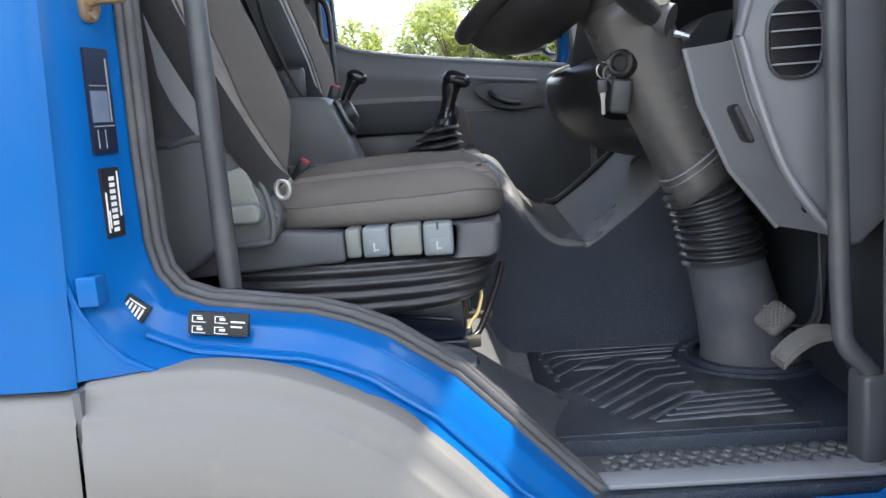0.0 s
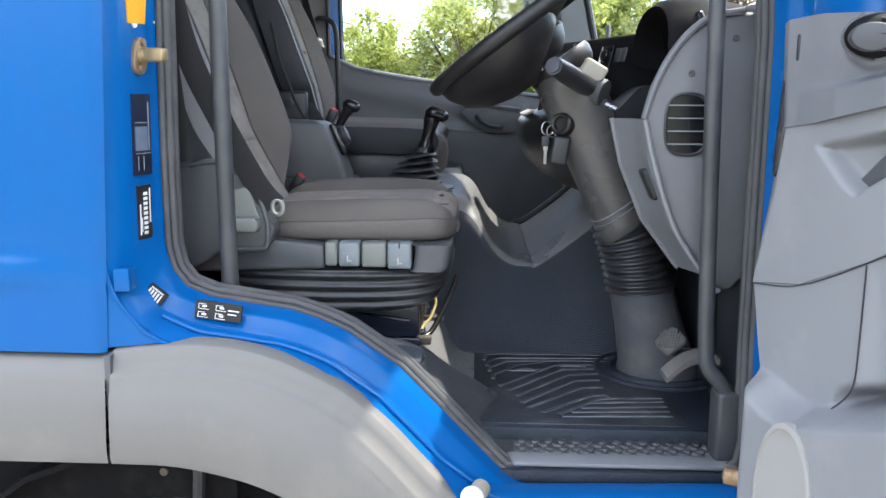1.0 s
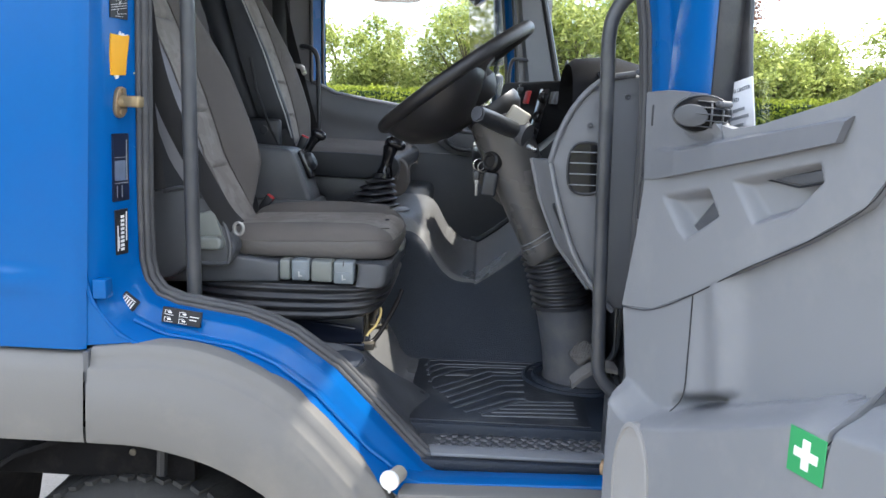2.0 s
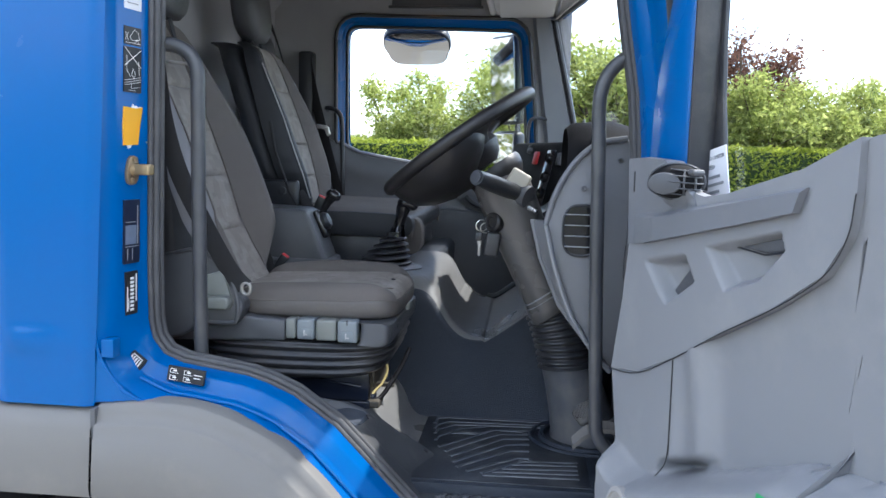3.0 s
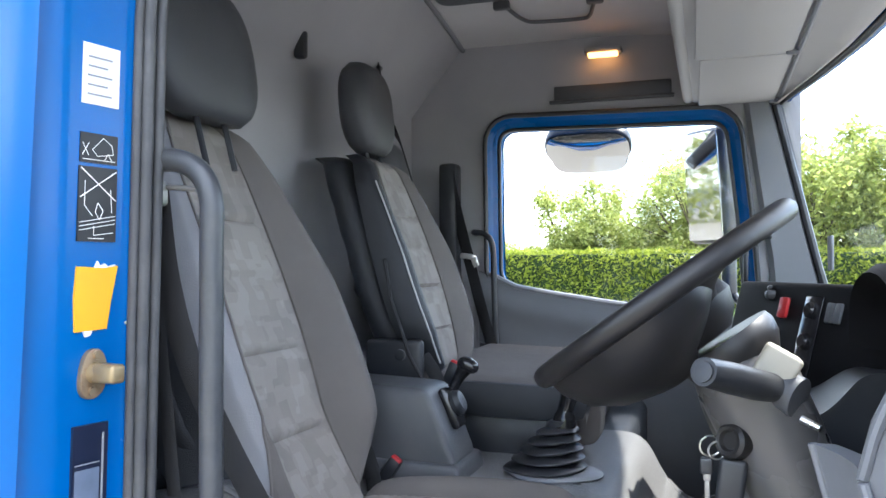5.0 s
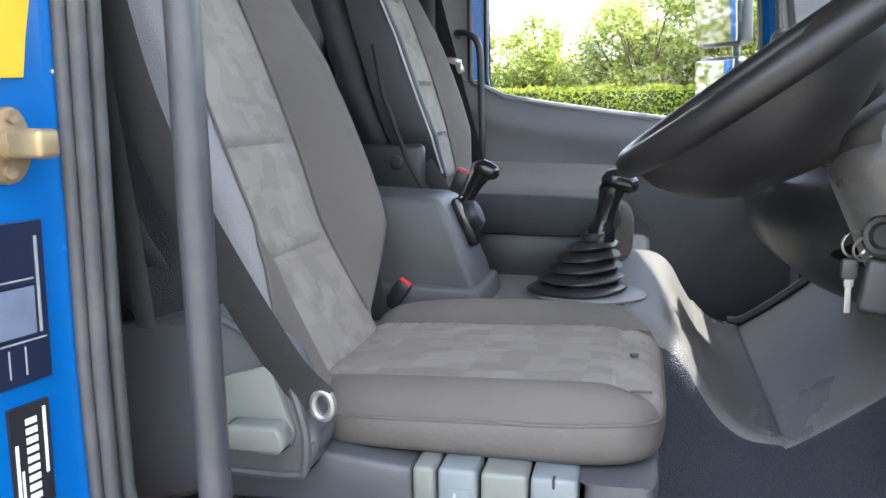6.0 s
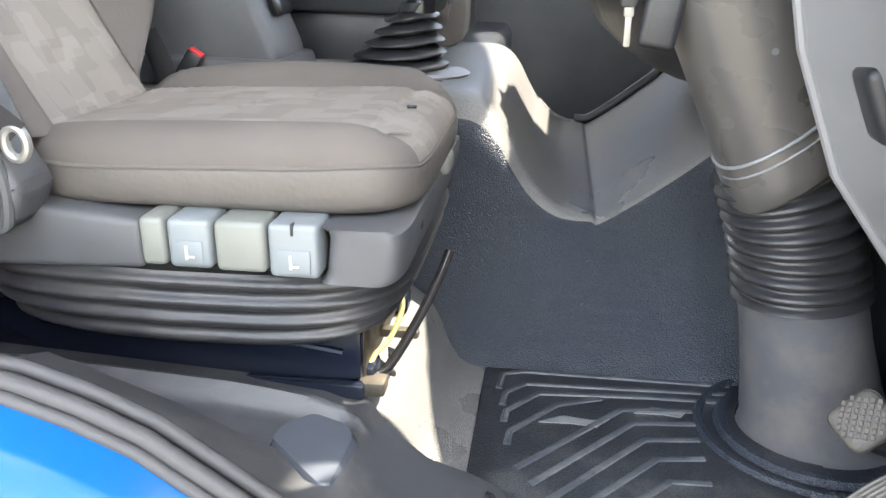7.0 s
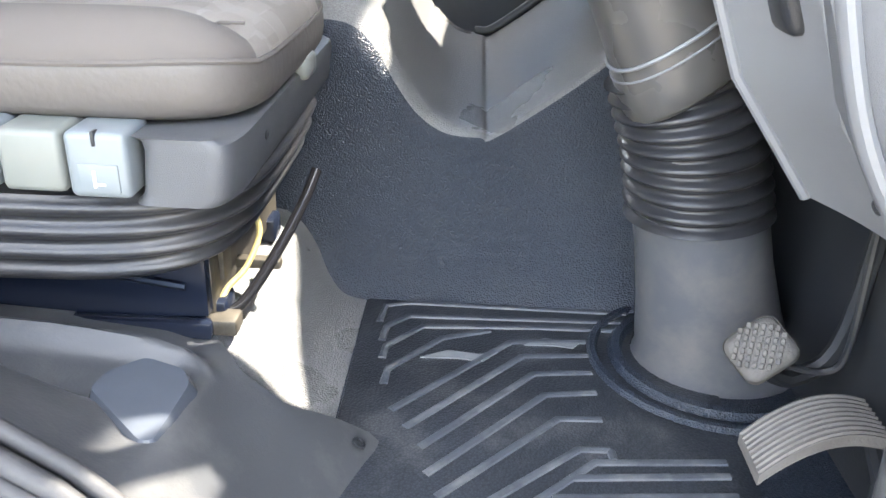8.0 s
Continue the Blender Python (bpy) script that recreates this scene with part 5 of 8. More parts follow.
for x0, x1, z0, material in ((-0.170, -0.144, 1.224, SWITCH), (-0.141, -0.096, 1.223, SWITCH2), (-0.092, -0.040, 1.222, SWITCH), (-0.037, 0.014, 1.219, SWITCH2)):
    bm = bmesh.new()
    rbox(bm, x0, x1, 1.277, 1.33, z0, 1.275, 0.006, 3)
    key_ = part("switch", bm, material, seat, "pale grey seat adjustment switch")
    if material == SWITCH2:
        bm = bmesh.new()
        rbox(bm, x0 + 0.010, x1 - 0.008, 1.2755, 1.279, z0 + 0.006, z0 + 0.030, 0.001)
        part("switch_inset", bm, SWITCH2, key_)
        bm = bmesh.new()
        mx_ = (x0 + x1) / 2
        rbox(bm, mx_ - 0.004, mx_ - 0.001, 1.2748, 1.2762, z0 + 0.010, z0 + 0.025, 0.0005, 1)
        rbox(bm, mx_ - 0.003, mx_ + 0.006, 1.2748, 1.2762, z0 + 0.012, z0 + 0.0145, 0.0005, 1)
        part("symbol", bm, PALE, key_)
bm = bmesh.new()
rbox(bm, -0.013, -0.010, 1.2755, 1.285, 1.264, 1.2765, 0.001)
part("mark", bm, BLACK, seat)
bm = bmesh.new()
FRONT = fillet([(0.017, 1.284), (0.088, 1.284), (0.096, 1.32), (0.096, 1.745), (0.017, 1.745)], 0.018)
loft(bm, [[(x + g, y, z) for x, y in FRONT] for z, g in ((1.212, -0.008), (1.215, -0.003), (1.222, 0.0), (1.258, 0.004), (1.266, 0.002), (1.270, -0.006))])
part("front_cap", bm, DARK, seat)
bm = bmesh.new()
lathe(bm, [(0.005, 0), (0.005, 0.0012), (0.003, 0.0015), (0.0, 0.0)], (0.0985, 1.385, 1.246), (1, 0, 0), 12)
part("cap_screw", bm, BLACK, seat)
bm = bmesh.new()
rbox(bm, 0.070, 0.110, 1.535, 1.582, 1.258, 1.286, 0.009, 3)
part("slide_lever", bm, SWITCH, seat, "pale grey slide lever")
# rubber bellows of the suspension
bm = bmesh.new()
rings = []
for k in range(33):
    f = k / 32
    z = 1.110 + 0.100 * f
    wob = 0.5 + 0.5 * math.cos(2 * math.pi * f * 4)
    g = lerp_table([(0, 0.87), (0.45, 0.965), (1, 1.02)], f) - 0.045 * wob
    ring = []
    for j in range(56):
        a = 2 * math.pi * j / 56
        ca, sa = math.cos(a), math.sin(a)
        x = -0.165 + math.copysign(abs(ca) ** 0.42, ca) * 0.262 * g
        ring.append((x, 1.515 + math.copysign(abs(sa) ** 0.42, sa) * 0.222 * g, z + 0.018 * ((x + 0.165) / 0.26) ** 2 * (1 - 0.7 * f)))
    rings.append(ring)
loft(bm, rings)
part("suspension_bellows", bm, RUBBER, seat, "black rubber bellows in loose folds", sharp=75)
bm = bmesh.new()
prism(bm, [(-0.46, 1.112), (0.022, 1.108), (0.022, 1.034), (-0.14, 1.026), (-0.46, 1.026)], "y", 1.404, 1.70, 0.006)
part("base", bm, PAINTED, seat, "glossy dark blue steel seat base")
bm = bmesh.new()
rbox(bm, -0.46, 0.026, 1.392, 1.410, 1.014, 1.034, 0.004, m=None)
tube(bm, [(-0.12, 1.403, 1.088), (0.000, 1.403, 1.072)], 0.005, 8)
part("base_rail", bm, PAINTED, seat)
for y in (1.44, 1.66):
    bm = bmesh.new()
    rbox(bm, -0.44, 0.034, y - 0.02, y + 0.02, 1.012, 1.045, 0.005)
    part("seat_runner", bm, PAINTED, seat)
bm = bmesh.new()
tube(bm, smooth_path([(0.104, 1.585, 1.140), (0.094, 1.560, 1.112), (0.074, 1.515, 1.072), (0.052, 1.465, 1.038), (0.036, 1.438, 1.026), (0.012, 1.42, 1.030)], 6), 0.0065, 10)
part("release_bar", bm, GLOSS, seat, "bent black release bar")
bm = bmesh.new()
tube(bm, smooth_path([(0.050, 1.500, 1.120), (0.056, 1.490, 1.095), (0.046, 1.465, 1.066), (0.030, 1.445, 1.050), (0.024, 1.425, 1.036)], 6), 0.0035, 8)
part("air_hose", bm, WIRE, seat, "thin yellow air hose")
bm = bmesh.new()
rbox(bm, 0.012, 0.024, 1.415, 1.70, 1.03, 1.105, 0.004)
rbox(bm, 0.018, 0.075, 1.50, 1.516, 1.045, 1.058, 0.004)
rbox(bm, 0.014, 0.050, 1.40, 1.43, 1.015, 1.034, 0.004)
rbox(bm, 0.020, 0.030, 1.44, 1.47, 1.06, 1.11, 0.003)
part("scissor_frame", bm, GRIME, seat, "brownish steel mechanism in front of the base")

# driver's belt, from the pillar down across the seat side
belt = thing("seat_belt", (-0.3, 1.25, 1.35), "black webbing seat belt hanging beside the driver's seat", "seat belt", "seat belts")
bm = bmesh.new()
path = smooth_path([(-0.445, 1.160, 1.89), (-0.431, 1.168, 1.76), (-0.402, 1.18, 1.64), (-0.354, 1.20, 1.525), (-0.308, 1.222, 1.425), (-0.284, 1.236, 1.380), (-0.264, 1.242, 1.356)], 8)
tube(bm, path, 0.027, 10, flat=0.08, up=(0.25, 1, 0))
part("webbing", bm, BELT, belt)
bm = bmesh.new()
tube(bm, [(-0.258 + 0.011 * math.cos(a), 1.240, 1.354 + 0.015 * math.sin(a)) for a in [2 * math.pi * k / 24 for k in range(24)]], 0.0048, 8, closed=True)
part("anchor_ring", bm, GREYMETAL, belt)
bm = bmesh.new()
tube(bm, [(-0.425, 1.145, 1.893), (-0.345, 1.15, 1.886)], 0.004, 8)
rbox(bm, -0.445, -0.415, 1.13, 1.15, 1.865, 1.90, 0.005)
part("guide_loop", bm, GREYMETAL, belt)
bm = bmesh.new()
tube(bm, smooth_path([(-0.45, 1.155, 1.88), (-0.445, 1.16, 1.74), (-0.43, 1.165, 1.58), (-0.42, 1.17, 1.45)], 6), 0.018, 8, flat=0.08, up=(0.4, 1, 0))
part("return_webbing", bm, BELT, belt)
buckle = thing("belt_buckle", (-0.27, 1.77, 1.36), "black belt buckle with a red button between the seats", "belt buckle", "belt buckles")
bm = bmesh.new()
tube(bm, smooth_path([(-0.375, 1.79, 1.30), (-0.385, 1.79, 1.35), (-0.405, 1.79, 1.40)], 4), 0.018, 8, flat=0.25, up=(0, 1, 0))
part("stalk", bm, BELT, buckle)
bm = bmesh.new()
rbox(bm, -0.014, 0.014, -0.010, 0.010, -0.028, 0.028, 0.005, 2, pose(-0.345, 1.80, 1.345, 0, 35, 0))
part("housing", bm, BLACK, buckle)
bm = bmesh.new()
rbox(bm, -0.012, 0.012, -0.008, 0.008, 0.024, 0.032, 0.003, 2, pose(-0.345, 1.80, 1.345, 0, 35, 0))
part("release_button", bm, RED, buckle)

# middle and outer passenger seats
mid = thing("passenger_seat", (-0.25, 2.2, 1.32), "slim middle passenger seat with black vinyl side and printed centre", "seat", "cab seats")
mid_face = seat_back(mid, (-0.372, 1.50), 2.212, 0.222, 0.585, 0.345, 0.045, near_skin=SKIN)
headrest(mid, (-0.605, 2.20, 2.095), 0.115, 0.25, 0.10, HEADREST)
bm = bmesh.new()
tube(bm, [mid_face(0.035, 0.06 + 0.80 * k / 24) + Vector((0.006, -0.003, 0)) for k in range(25)], 0.0024, 6)
part("edge_piping", bm, PALE, mid, "pale piping along the black side")
bm = bmesh.new()
rbox(bm, -0.52, -0.37, 1.965, 1.995, 1.47, 1.60, 0.012, 3)
lathe(bm, [(0.014, 0), (0.014, -0.006), (0.008, -0.008), (0.0, -0.006)], (-0.425, 1.966, 1.563), (0, 1, 0), 16)
part("hinge_plate", bm, BLACK, mid)
bm = bmesh.new()
tube(bm, [(-0.475, 1.985, 1.80), (-0.455, 1.975, 1.70), (-0.40, 1.965, 1.56), (-0.365, 1.965, 1.50)], 0.005, 6)
part("strap", bm, BELT, mid)
outer_seat = thing("passenger_seat", (-0.3, 2.68, 1.32), "outer passenger seat with grey cloth backrest", "seat", "cab seats")
seat_back(outer_seat, (-0.425, 1.50), 2.645, 0.195, 0.50, 0.345, 0.05)
headrest(outer_seat, (-0.625, 2.63, 1.985), 0.11, 0.20, 0.10, HEADREST)
bench = thing("bench_cushion", (-0.2, 2.5, 1.32), "dark passenger bench cushion with a pale worn front roll", "bench seat", "cab seats")
bm = bmesh.new()
def bench_top(u, v):
    x = -0.42 + 0.45 * u
    y = 2.10 + 0.86 * v
    z = 1.512 - 0.05 * max(0, u - 0.88) ** 2 * 40 - 0.012 * u - 0.020 * (math.exp(-(v / 0.03) ** 2) + math.exp(-((1 - v) / 0.03) ** 2))
    return Vector((x, y, z))
sheet(bm, bench_top, 30, 40, 0.05, (0, 0, -1))
part("cushion", bm, CLOTH, bench, sharp=70)
bm = bmesh.new()
prism(bm, rounded([(-0.42, 1.415), (0.02, 1.405), (0.036, 1.44), (0.030, 1.478), (0.0, 1.492), (-0.42, 1.497)], times=1), "y", 2.098, 2.97, 0.008)
part("cushion_side", bm, SKIN, bench)
bm = bmesh.new()
rbox(bm, -0.62, 0.0, 2.125, 2.96, 1.31, 1.412, 0.008)
part("base_box", bm, BLACK, bench)
bm = bmesh.new()
prism(bm, rounded([(-0.03, 1.35), (0.05, 1.34), (0.062, 1.42), (0.048, 1.468), (0.0, 1.48), (-0.03, 1.44)], times=2), "y", 2.16, 2.24, 0.006)
part("end_roll", bm, CLOTH, bench)
mid.location += Vector((0.012, 0.07, 0))
outer_seat.location += Vector((-0.085, 0.07, 0.01))
buckle2 = copy_thing(buckle, pose(-0.225, 2.05, 1.548, 0, -12, 0))
for y0, name in ((2.63, "mid"), (2.96, "far")):
    b2 = thing("seat_belt", (-0.7, y0, 2.2), "black webbing belt with a bright steel tongue on the rear wall", "seat belt", "seat belts")
    bm = bmesh.new()
    if name == "mid":
        rbox(bm, -0.765, -0.715, 2.60, 2.66, 2.43, 2.50, 0.012, 2)
        part("anchor", bm, BLACK, b2)
        bm = bmesh.new()
        tube(bm, smooth_path([(-0.725, 2.63, 2.46), (-0.64, 2.52, 2.25), (-0.575, 2.455, 2.15), (-0.505, 2.45, 1.94), (-0.44, 2.46, 1.80), (-0.40, 2.47, 1.60)], 6), 0.023, 8, flat=0.1, up=(1, 0.3, 0))
        part("webbing", bm, BELT, b2)
        bm = bmesh.new()
        rbox(bm, -0.02, 0.02, -0.004, 0.004, -0.014, 0.014, 0.003, 2, pose(-0.505, 2.430, 1.958, 0, 30, 40))
        part("tongue", bm, GREYMETAL, b2)
    else:
        rbox(bm, -0.635, -0.565, 2.975, 3.05, 1.72, 2.16, 0.015, 2)
        part("retractor", bm, BLACK, b2)
        bm = bmesh.new()
        tube(bm, smooth_path([(-0.60, 2.99, 2.13), (-0.565, 2.985, 1.98), (-0.515, 2.975, 1.80), (-0.465, 2.965, 1.62), (-0.42, 2.96, 1.47)], 6), 0.028, 8, flat=0.12, up=(0.6, 1, 0))
        part("webbing", bm, BELT, b2)
        bm = bmesh.new()
        rbox(bm, -0.035, 0.028, -0.004, 0.004, -0.010, 0.010, 0.004, 2, pose(-0.505, 2.940, 1.816, 0, 8, 0))
        rbox(bm, -0.010, 0.012, -0.004, 0.004, -0.040, -0.006, 0.004, 2, pose(-0.492, 2.940, 1.816, 0, -20, 0))
        part("tongue", bm, STEEL, b2)
hook = thing("coat_hook", (-0.74, 2.15, 2.39), "small black coat hook on the rear wall", "coat hook")
bm = bmesh.new()
rbox(bm, -0.765, -0.73, 2.13, 2.16, 2.35, 2.43, 0.01, 2)
part("hook", bm, BLACK, hook)

# ---- console, levers ----
con = thing("handbrake_console", (-0.4, 1.9, 1.32), "dark grey plastic console housing the parking brake lever", "console")
bm = bmesh.new()
prism(bm, [(-0.66, 1.33), (-0.205, 1.33), (-0.215, 1.372), (-0.268, 1.500), (-0.285, 1.514), (-0.66, 1.530)], "y", 1.835, 1.995, 0.014, 3)
prism(bm, [(-0.66, 1.31), (-0.19, 1.31), (-0.20, 1.355), (-0.66, 1.365)], "y", 1.82, 2.01, 0.010, 3)
part("housing", bm, DARK, con)
bm = bmesh.new()
rbox(bm, -0.048, 0.048, -0.034, 0.034, -0.008, 0.012, 0.008, 2, pose(-0.245, 1.925, 1.462, 0, 66, 0))
part("gate_plate", bm, GLOSS, con)
bm = bmesh.new()
lathe(bm, [(0.030, -0.01), (0.030, 0.012), (0.022, 0.022), (0.0, 0.024)], (-0.240, 1.925, 1.470), (0.9, 0, 0.42), 20)
part("pivot", bm, BLACK, con)
bm = bmesh.new()
tube(bm, smooth_path([(-0.252, 1.93, 1.482), (-0.240, 1.93, 1.510), (-0.226, 1.93, 1.535), (-0.216, 1.93, 1.550)], 4), [0.011, 0.011, 0.011, 0.011, 0.0115, 0.012, 0.0125, 0.013, 0.014, 0.015, 0.016, 0.017, 0.017], 12)
tube(bm, smooth_path([(-0.232, 1.93, 1.560), (-0.216, 1.93, 1.560), (-0.200, 1.93, 1.554), (-0.186, 1.93, 1.546)], 4), [0.006, 0.011, 0.014, 0.016, 0.017, 0.017, 0.017, 0.016, 0.016, 0.015, 0.014, 0.011, 0.005], 14)
part("brake_lever", bm, GLOSS, con)
gear = thing("gear_lever", (-0.03, 1.97, 1.32), "black gear lever with a pleated rubber gaiter", "gear lever")
bm = bmesh.new()
prof = []
for k in range(5):
    r, z = 0.094 - 0.0115 * k, 0.020 * k
    prof += [(r - 0.022, z), (r - 0.012, z + 0.002), (r - 0.001, z + 0.004), (r, z + 0.0062), (r - 0.003, z + 0.0088), (r - 0.018, z + 0.015), (r - 0.028, z + 0.019)]
prof += [(0.030, 0.100), (0.030, 0.112)]
b = bmesh.new()
lathe(b, prof, (0, 0, 0), (0, 0, 1), 36)
for v in b.verts:
    f = v.co.z / 0.112
    v.co.z += 0.10 * v.co.x * (0.3 + f) + 0.0015 * math.sin(3 * math.atan2(v.co.y, v.co.x) + 40 * f)
    v.co.x += 0.040 * f
b.transform(pose(-0.045, 1.975, 1.328))
join(bm, b)
part("gaiter", bm, RUBBER, gear, sharp=75)
bm = bmesh.new()
b = bmesh.new()
lathe(b, [(0.060, 0.0), (0.092, 0.0), (0.095, 0.004), (0.090, 0.009), (0.060, 0.012)], (0, 0, 0), (0, 0, 1), 40)
for v in b.verts:
    if v.co.x > 0.03:
        v.co.x += 0.35 * (v.co.x - 0.03)
        v.co.y *= 0.92
b.transform(pose(-0.030, 1.968, 1.320))
join(bm, b)
part("base_ring", bm, MID, gear)
bm = bmesh.new()
tube(bm, smooth_path([(0.000, 1.972, 1.425), (0.004, 1.971, 1.455), (0.012, 1.97, 1.49), (0.020, 1.97, 1.525)], 4), [0.027, 0.026, 0.025, 0.024, 0.020, 0.018, 0.018, 0.018, 0.019, 0.020, 0.022, 0.024, 0.024], 14)
tube(bm, smooth_path([(0.000, 1.970, 1.536), (0.022, 1.970, 1.537), (0.044, 1.970, 1.532), (0.066, 1.970, 1.522)], 4), [0.006, 0.013, 0.018, 0.021, 0.022, 0.022, 0.021, 0.020, 0.019, 0.018, 0.017, 0.014, 0.006], 14)
part("knob", bm, GLOSS, gear)

# ---- steering ----
AX = Vector((-0.586, 0, 0.81))
HUB = Vector((0.238, 1.512, 1.731))
RAD = 0.225
U, W = Vector((0.81, 0, 0.586)), Vector((0, 1, 0))
col = thing("steering_column", (0.55, 1.5, 0.87), "worn grey steering column with black wheel, stalk and gaiter", "steering column")
bm = bmesh.new()
tube(bm, [HUB + (U * math.cos(a) + W * math.sin(a)) * RAD for a in [2 * math.pi * k / 64 for k in range(64)]], 0.0175, 14, closed=True)
rim = part("wheel_rim", bm, WHEELBLACK, col, "thick black steering wheel rim")
bm = bmesh.new()
lathe(bm, [(0.0, -0.005), (0.055, -0.008), (0.085, -0.025), (0.092, -0.045), (0.080, -0.075), (0.06, -0.095), (0.0, -0.1)], HUB, AX, 32)
part("wheel_hub", bm, WHEELBLACK, rim)
bm = bmesh.new()
rings = []
for rr_, dep in ((0.226, -0.006), (0.218, -0.040), (0.192, -0.078), (0.150, -0.105), (0.095, -0.120), (0.04, -0.122), (0.04, -0.095), (0.105, -0.085), (0.150, -0.062), (0.185, -0.030), (0.212, -0.002)):
    ring = []
    for k in range(49):
        a = radians(-126 + 252 * k / 48)
        deep = lerp_table([(0, 1.0), (60, 1.0), (95, 0.72), (126, 0.42)], abs(math.degrees(a)))
        out = lerp_table([(0, 1.0), (85, 1.0), (105, 0.90), (126, 0.62)], abs(math.degrees(a))) if rr_ > 0.1 else 1.0
        ring.append(HUB + (U * -math.cos(a) + W * math.sin(a)) * rr_ * out + AX * dep * deep)
    rings.append(ring)
rings.append(rings[0])
loft(bm, rings, closed=False, cap=False)
part("wheel_dish", bm, WHEELBLACK, rim, sharp=70)
bm = bmesh.new()
lathe(bm, [(0.05, -0.108), (0.076, -0.106), (0.080, -0.118), (0.076, -0.140), (0.060, -0.165), (0.0, -0.17)], HUB + U * 0.035, AX, 32)
part("hub_shroud", bm, WHEELBLACK, rim, "black shroud under the wheel hub")
for a in (2, 3):
    ang = math.radians((25, 155, 205, 335)[a])
    d = U * math.sin(ang) * -1 + W * math.cos(ang)
    bm = bmesh.new()
    rings = []
    for k in range(9):
        f = k / 8
        p = HUB + d * (0.06 + 0.165 * f) - AX * (0.045 * (1 - f) ** 1.3 + 0.002)
        side_ = d.cross(AX).normalized()
        w = 0.050 - 0.022 * math.sin(math.pi * f * 0.9) + (0.02 * (f - 0.7) if f > 0.7 else 0)
        rings.append([p + side_ * w * math.cos(t) + AX * 0.013 * math.sin(t) for t in [2 * math.pi * j / 14 for j in range(14)]])
    loft(bm, rings)
    part("wheel_spoke", bm, WHEELBLACK, rim, sharp=70)
CA = Vector((-0.40, 0, 0.917))
CU = Vector((0.917, 0, 0.40))
def along(s, side_=0.0, up=0.0):
    """A place on the column's own axis, s below the hub; steeper than the wheel."""
    return Vector((0.357, 1.495, 1.617)) - CA * (s - 0.12) + W * (side_ + 0.10 * (s - 0.12)) + CU * up
bm = bmesh.new()
rings = []
for s, w, h_, off in ((0.085, 0.050, 0.050, -0.02), (0.10, 0.068, 0.064, -0.008), (0.13, 0.078, 0.076, 0.0), (0.22, 0.078, 0.074, 0.0), (0.33, 0.080, 0.069, 0.0), (0.41, 0.080, 0.066, 0.0), (0.480, 0.078, 0.064, 0.0)):
    c = along(s, 0.01, off)
    ring = []
    for k in range(28):
        a = 2 * math.pi * k / 28
        ca, sa = math.cos(a), math.sin(a)
        ring.append(c + W * math.copysign(abs(ca) ** 0.84, ca) * w + CU * math.copysign(abs(sa) ** 0.84, sa) * h_)
    rings.append(ring)
loft(bm, rings)
part("column_cover", bm, COLUMN, col, "brownish grey column shroud, worn shiny", sharp=60)
bm = bmesh.new()
prev = rings[-1]
c0 = along(0.480, 0.01, 0.0)
rr = []
for s, k in ((0.430, 1.012), (0.440, 1.028), (0.470, 1.045), (0.490, 1.03), (0.495, 0.98)):
    c = along(s, 0.01, 0.0)
    rr.append([c + (Vector(p) - c0) * k + CA * 0.22 * (Vector(p) - c0).dot(CU) for p in prev])
loft(bm, rr)
band = part("shroud_end", bm, COLUMN, col, "brownish grey lower end of the shroud with a slanting seam", sharp=60)
for s, r_ in ((0.432, 0.0022), (0.446, 0.0014)):
    bm = bmesh.new()
    c = along(s, 0.01, 0.0)
    tube(bm, [c + (Vector(p) - c0) * 1.034 + CA * 0.22 * (Vector(p) - c0).dot(CU) for p in prev], r_, 6, closed=True)
    part("seam", bm, MID, band)
# bellows bending upright, and the floor tube
bm = bmesh.new()
rings = []
A0, A1 = along(0.470, 0.015, 0.0), Vector((0.556, 1.562, 1.124))
for k in range(61):
    f = k / 60
    c = A0.lerp(A1, f) + Vector((0.006 * math.sin(math.pi * f), 0, 0))
    ax = CA.lerp(Vector((-0.12, 0, 1)), min(1, f * 1.5)).normalized()
    s1 = ax.cross(W).normalized()
    r = 0.073 + 0.010 * (f) + 0.0058 * math.cos(2 * math.pi * f * 9)
    rings.append([c + W * math.cos(a) * r * 1.0 + s1 * math.sin(a) * r * 0.97 for a in [2 * math.pi * j / 32 for j in range(32)]])
loft(bm, rings)
part("bellows", bm, RUBBER, col, "black rubber column gaiter in narrow folds", sharp=80)
bm = bmesh.new()
rings = []
for f, r1, r2 in ((0, 0.079, 0.080), (0.25, 0.081, 0.081), (0.6, 0.089, 0.084), (0.9, 0.099, 0.088), (1.0, 0.108, 0.095)):
    c = Vector((0.557, 1.562, 1.125)).lerp(Vector((0.620, 1.592, FLOOR)), f)
    rings.append([(c.x + math.sin(a) * r1, c.y + math.cos(a) * r2, c.z) for a in [2 * math.pi * j / 36 for j in range(36)]])
loft(bm, rings)
part("floor_tube", bm, mat("floor_tube_plastic", (0.095, 0.10, 0.112), 0.3, vary=0.25, scale=6, bump=0.08, bscale=500, dirt=(0.24, 0.21, 0.18), dscale=6, damount=0.5), col, sharp=60)
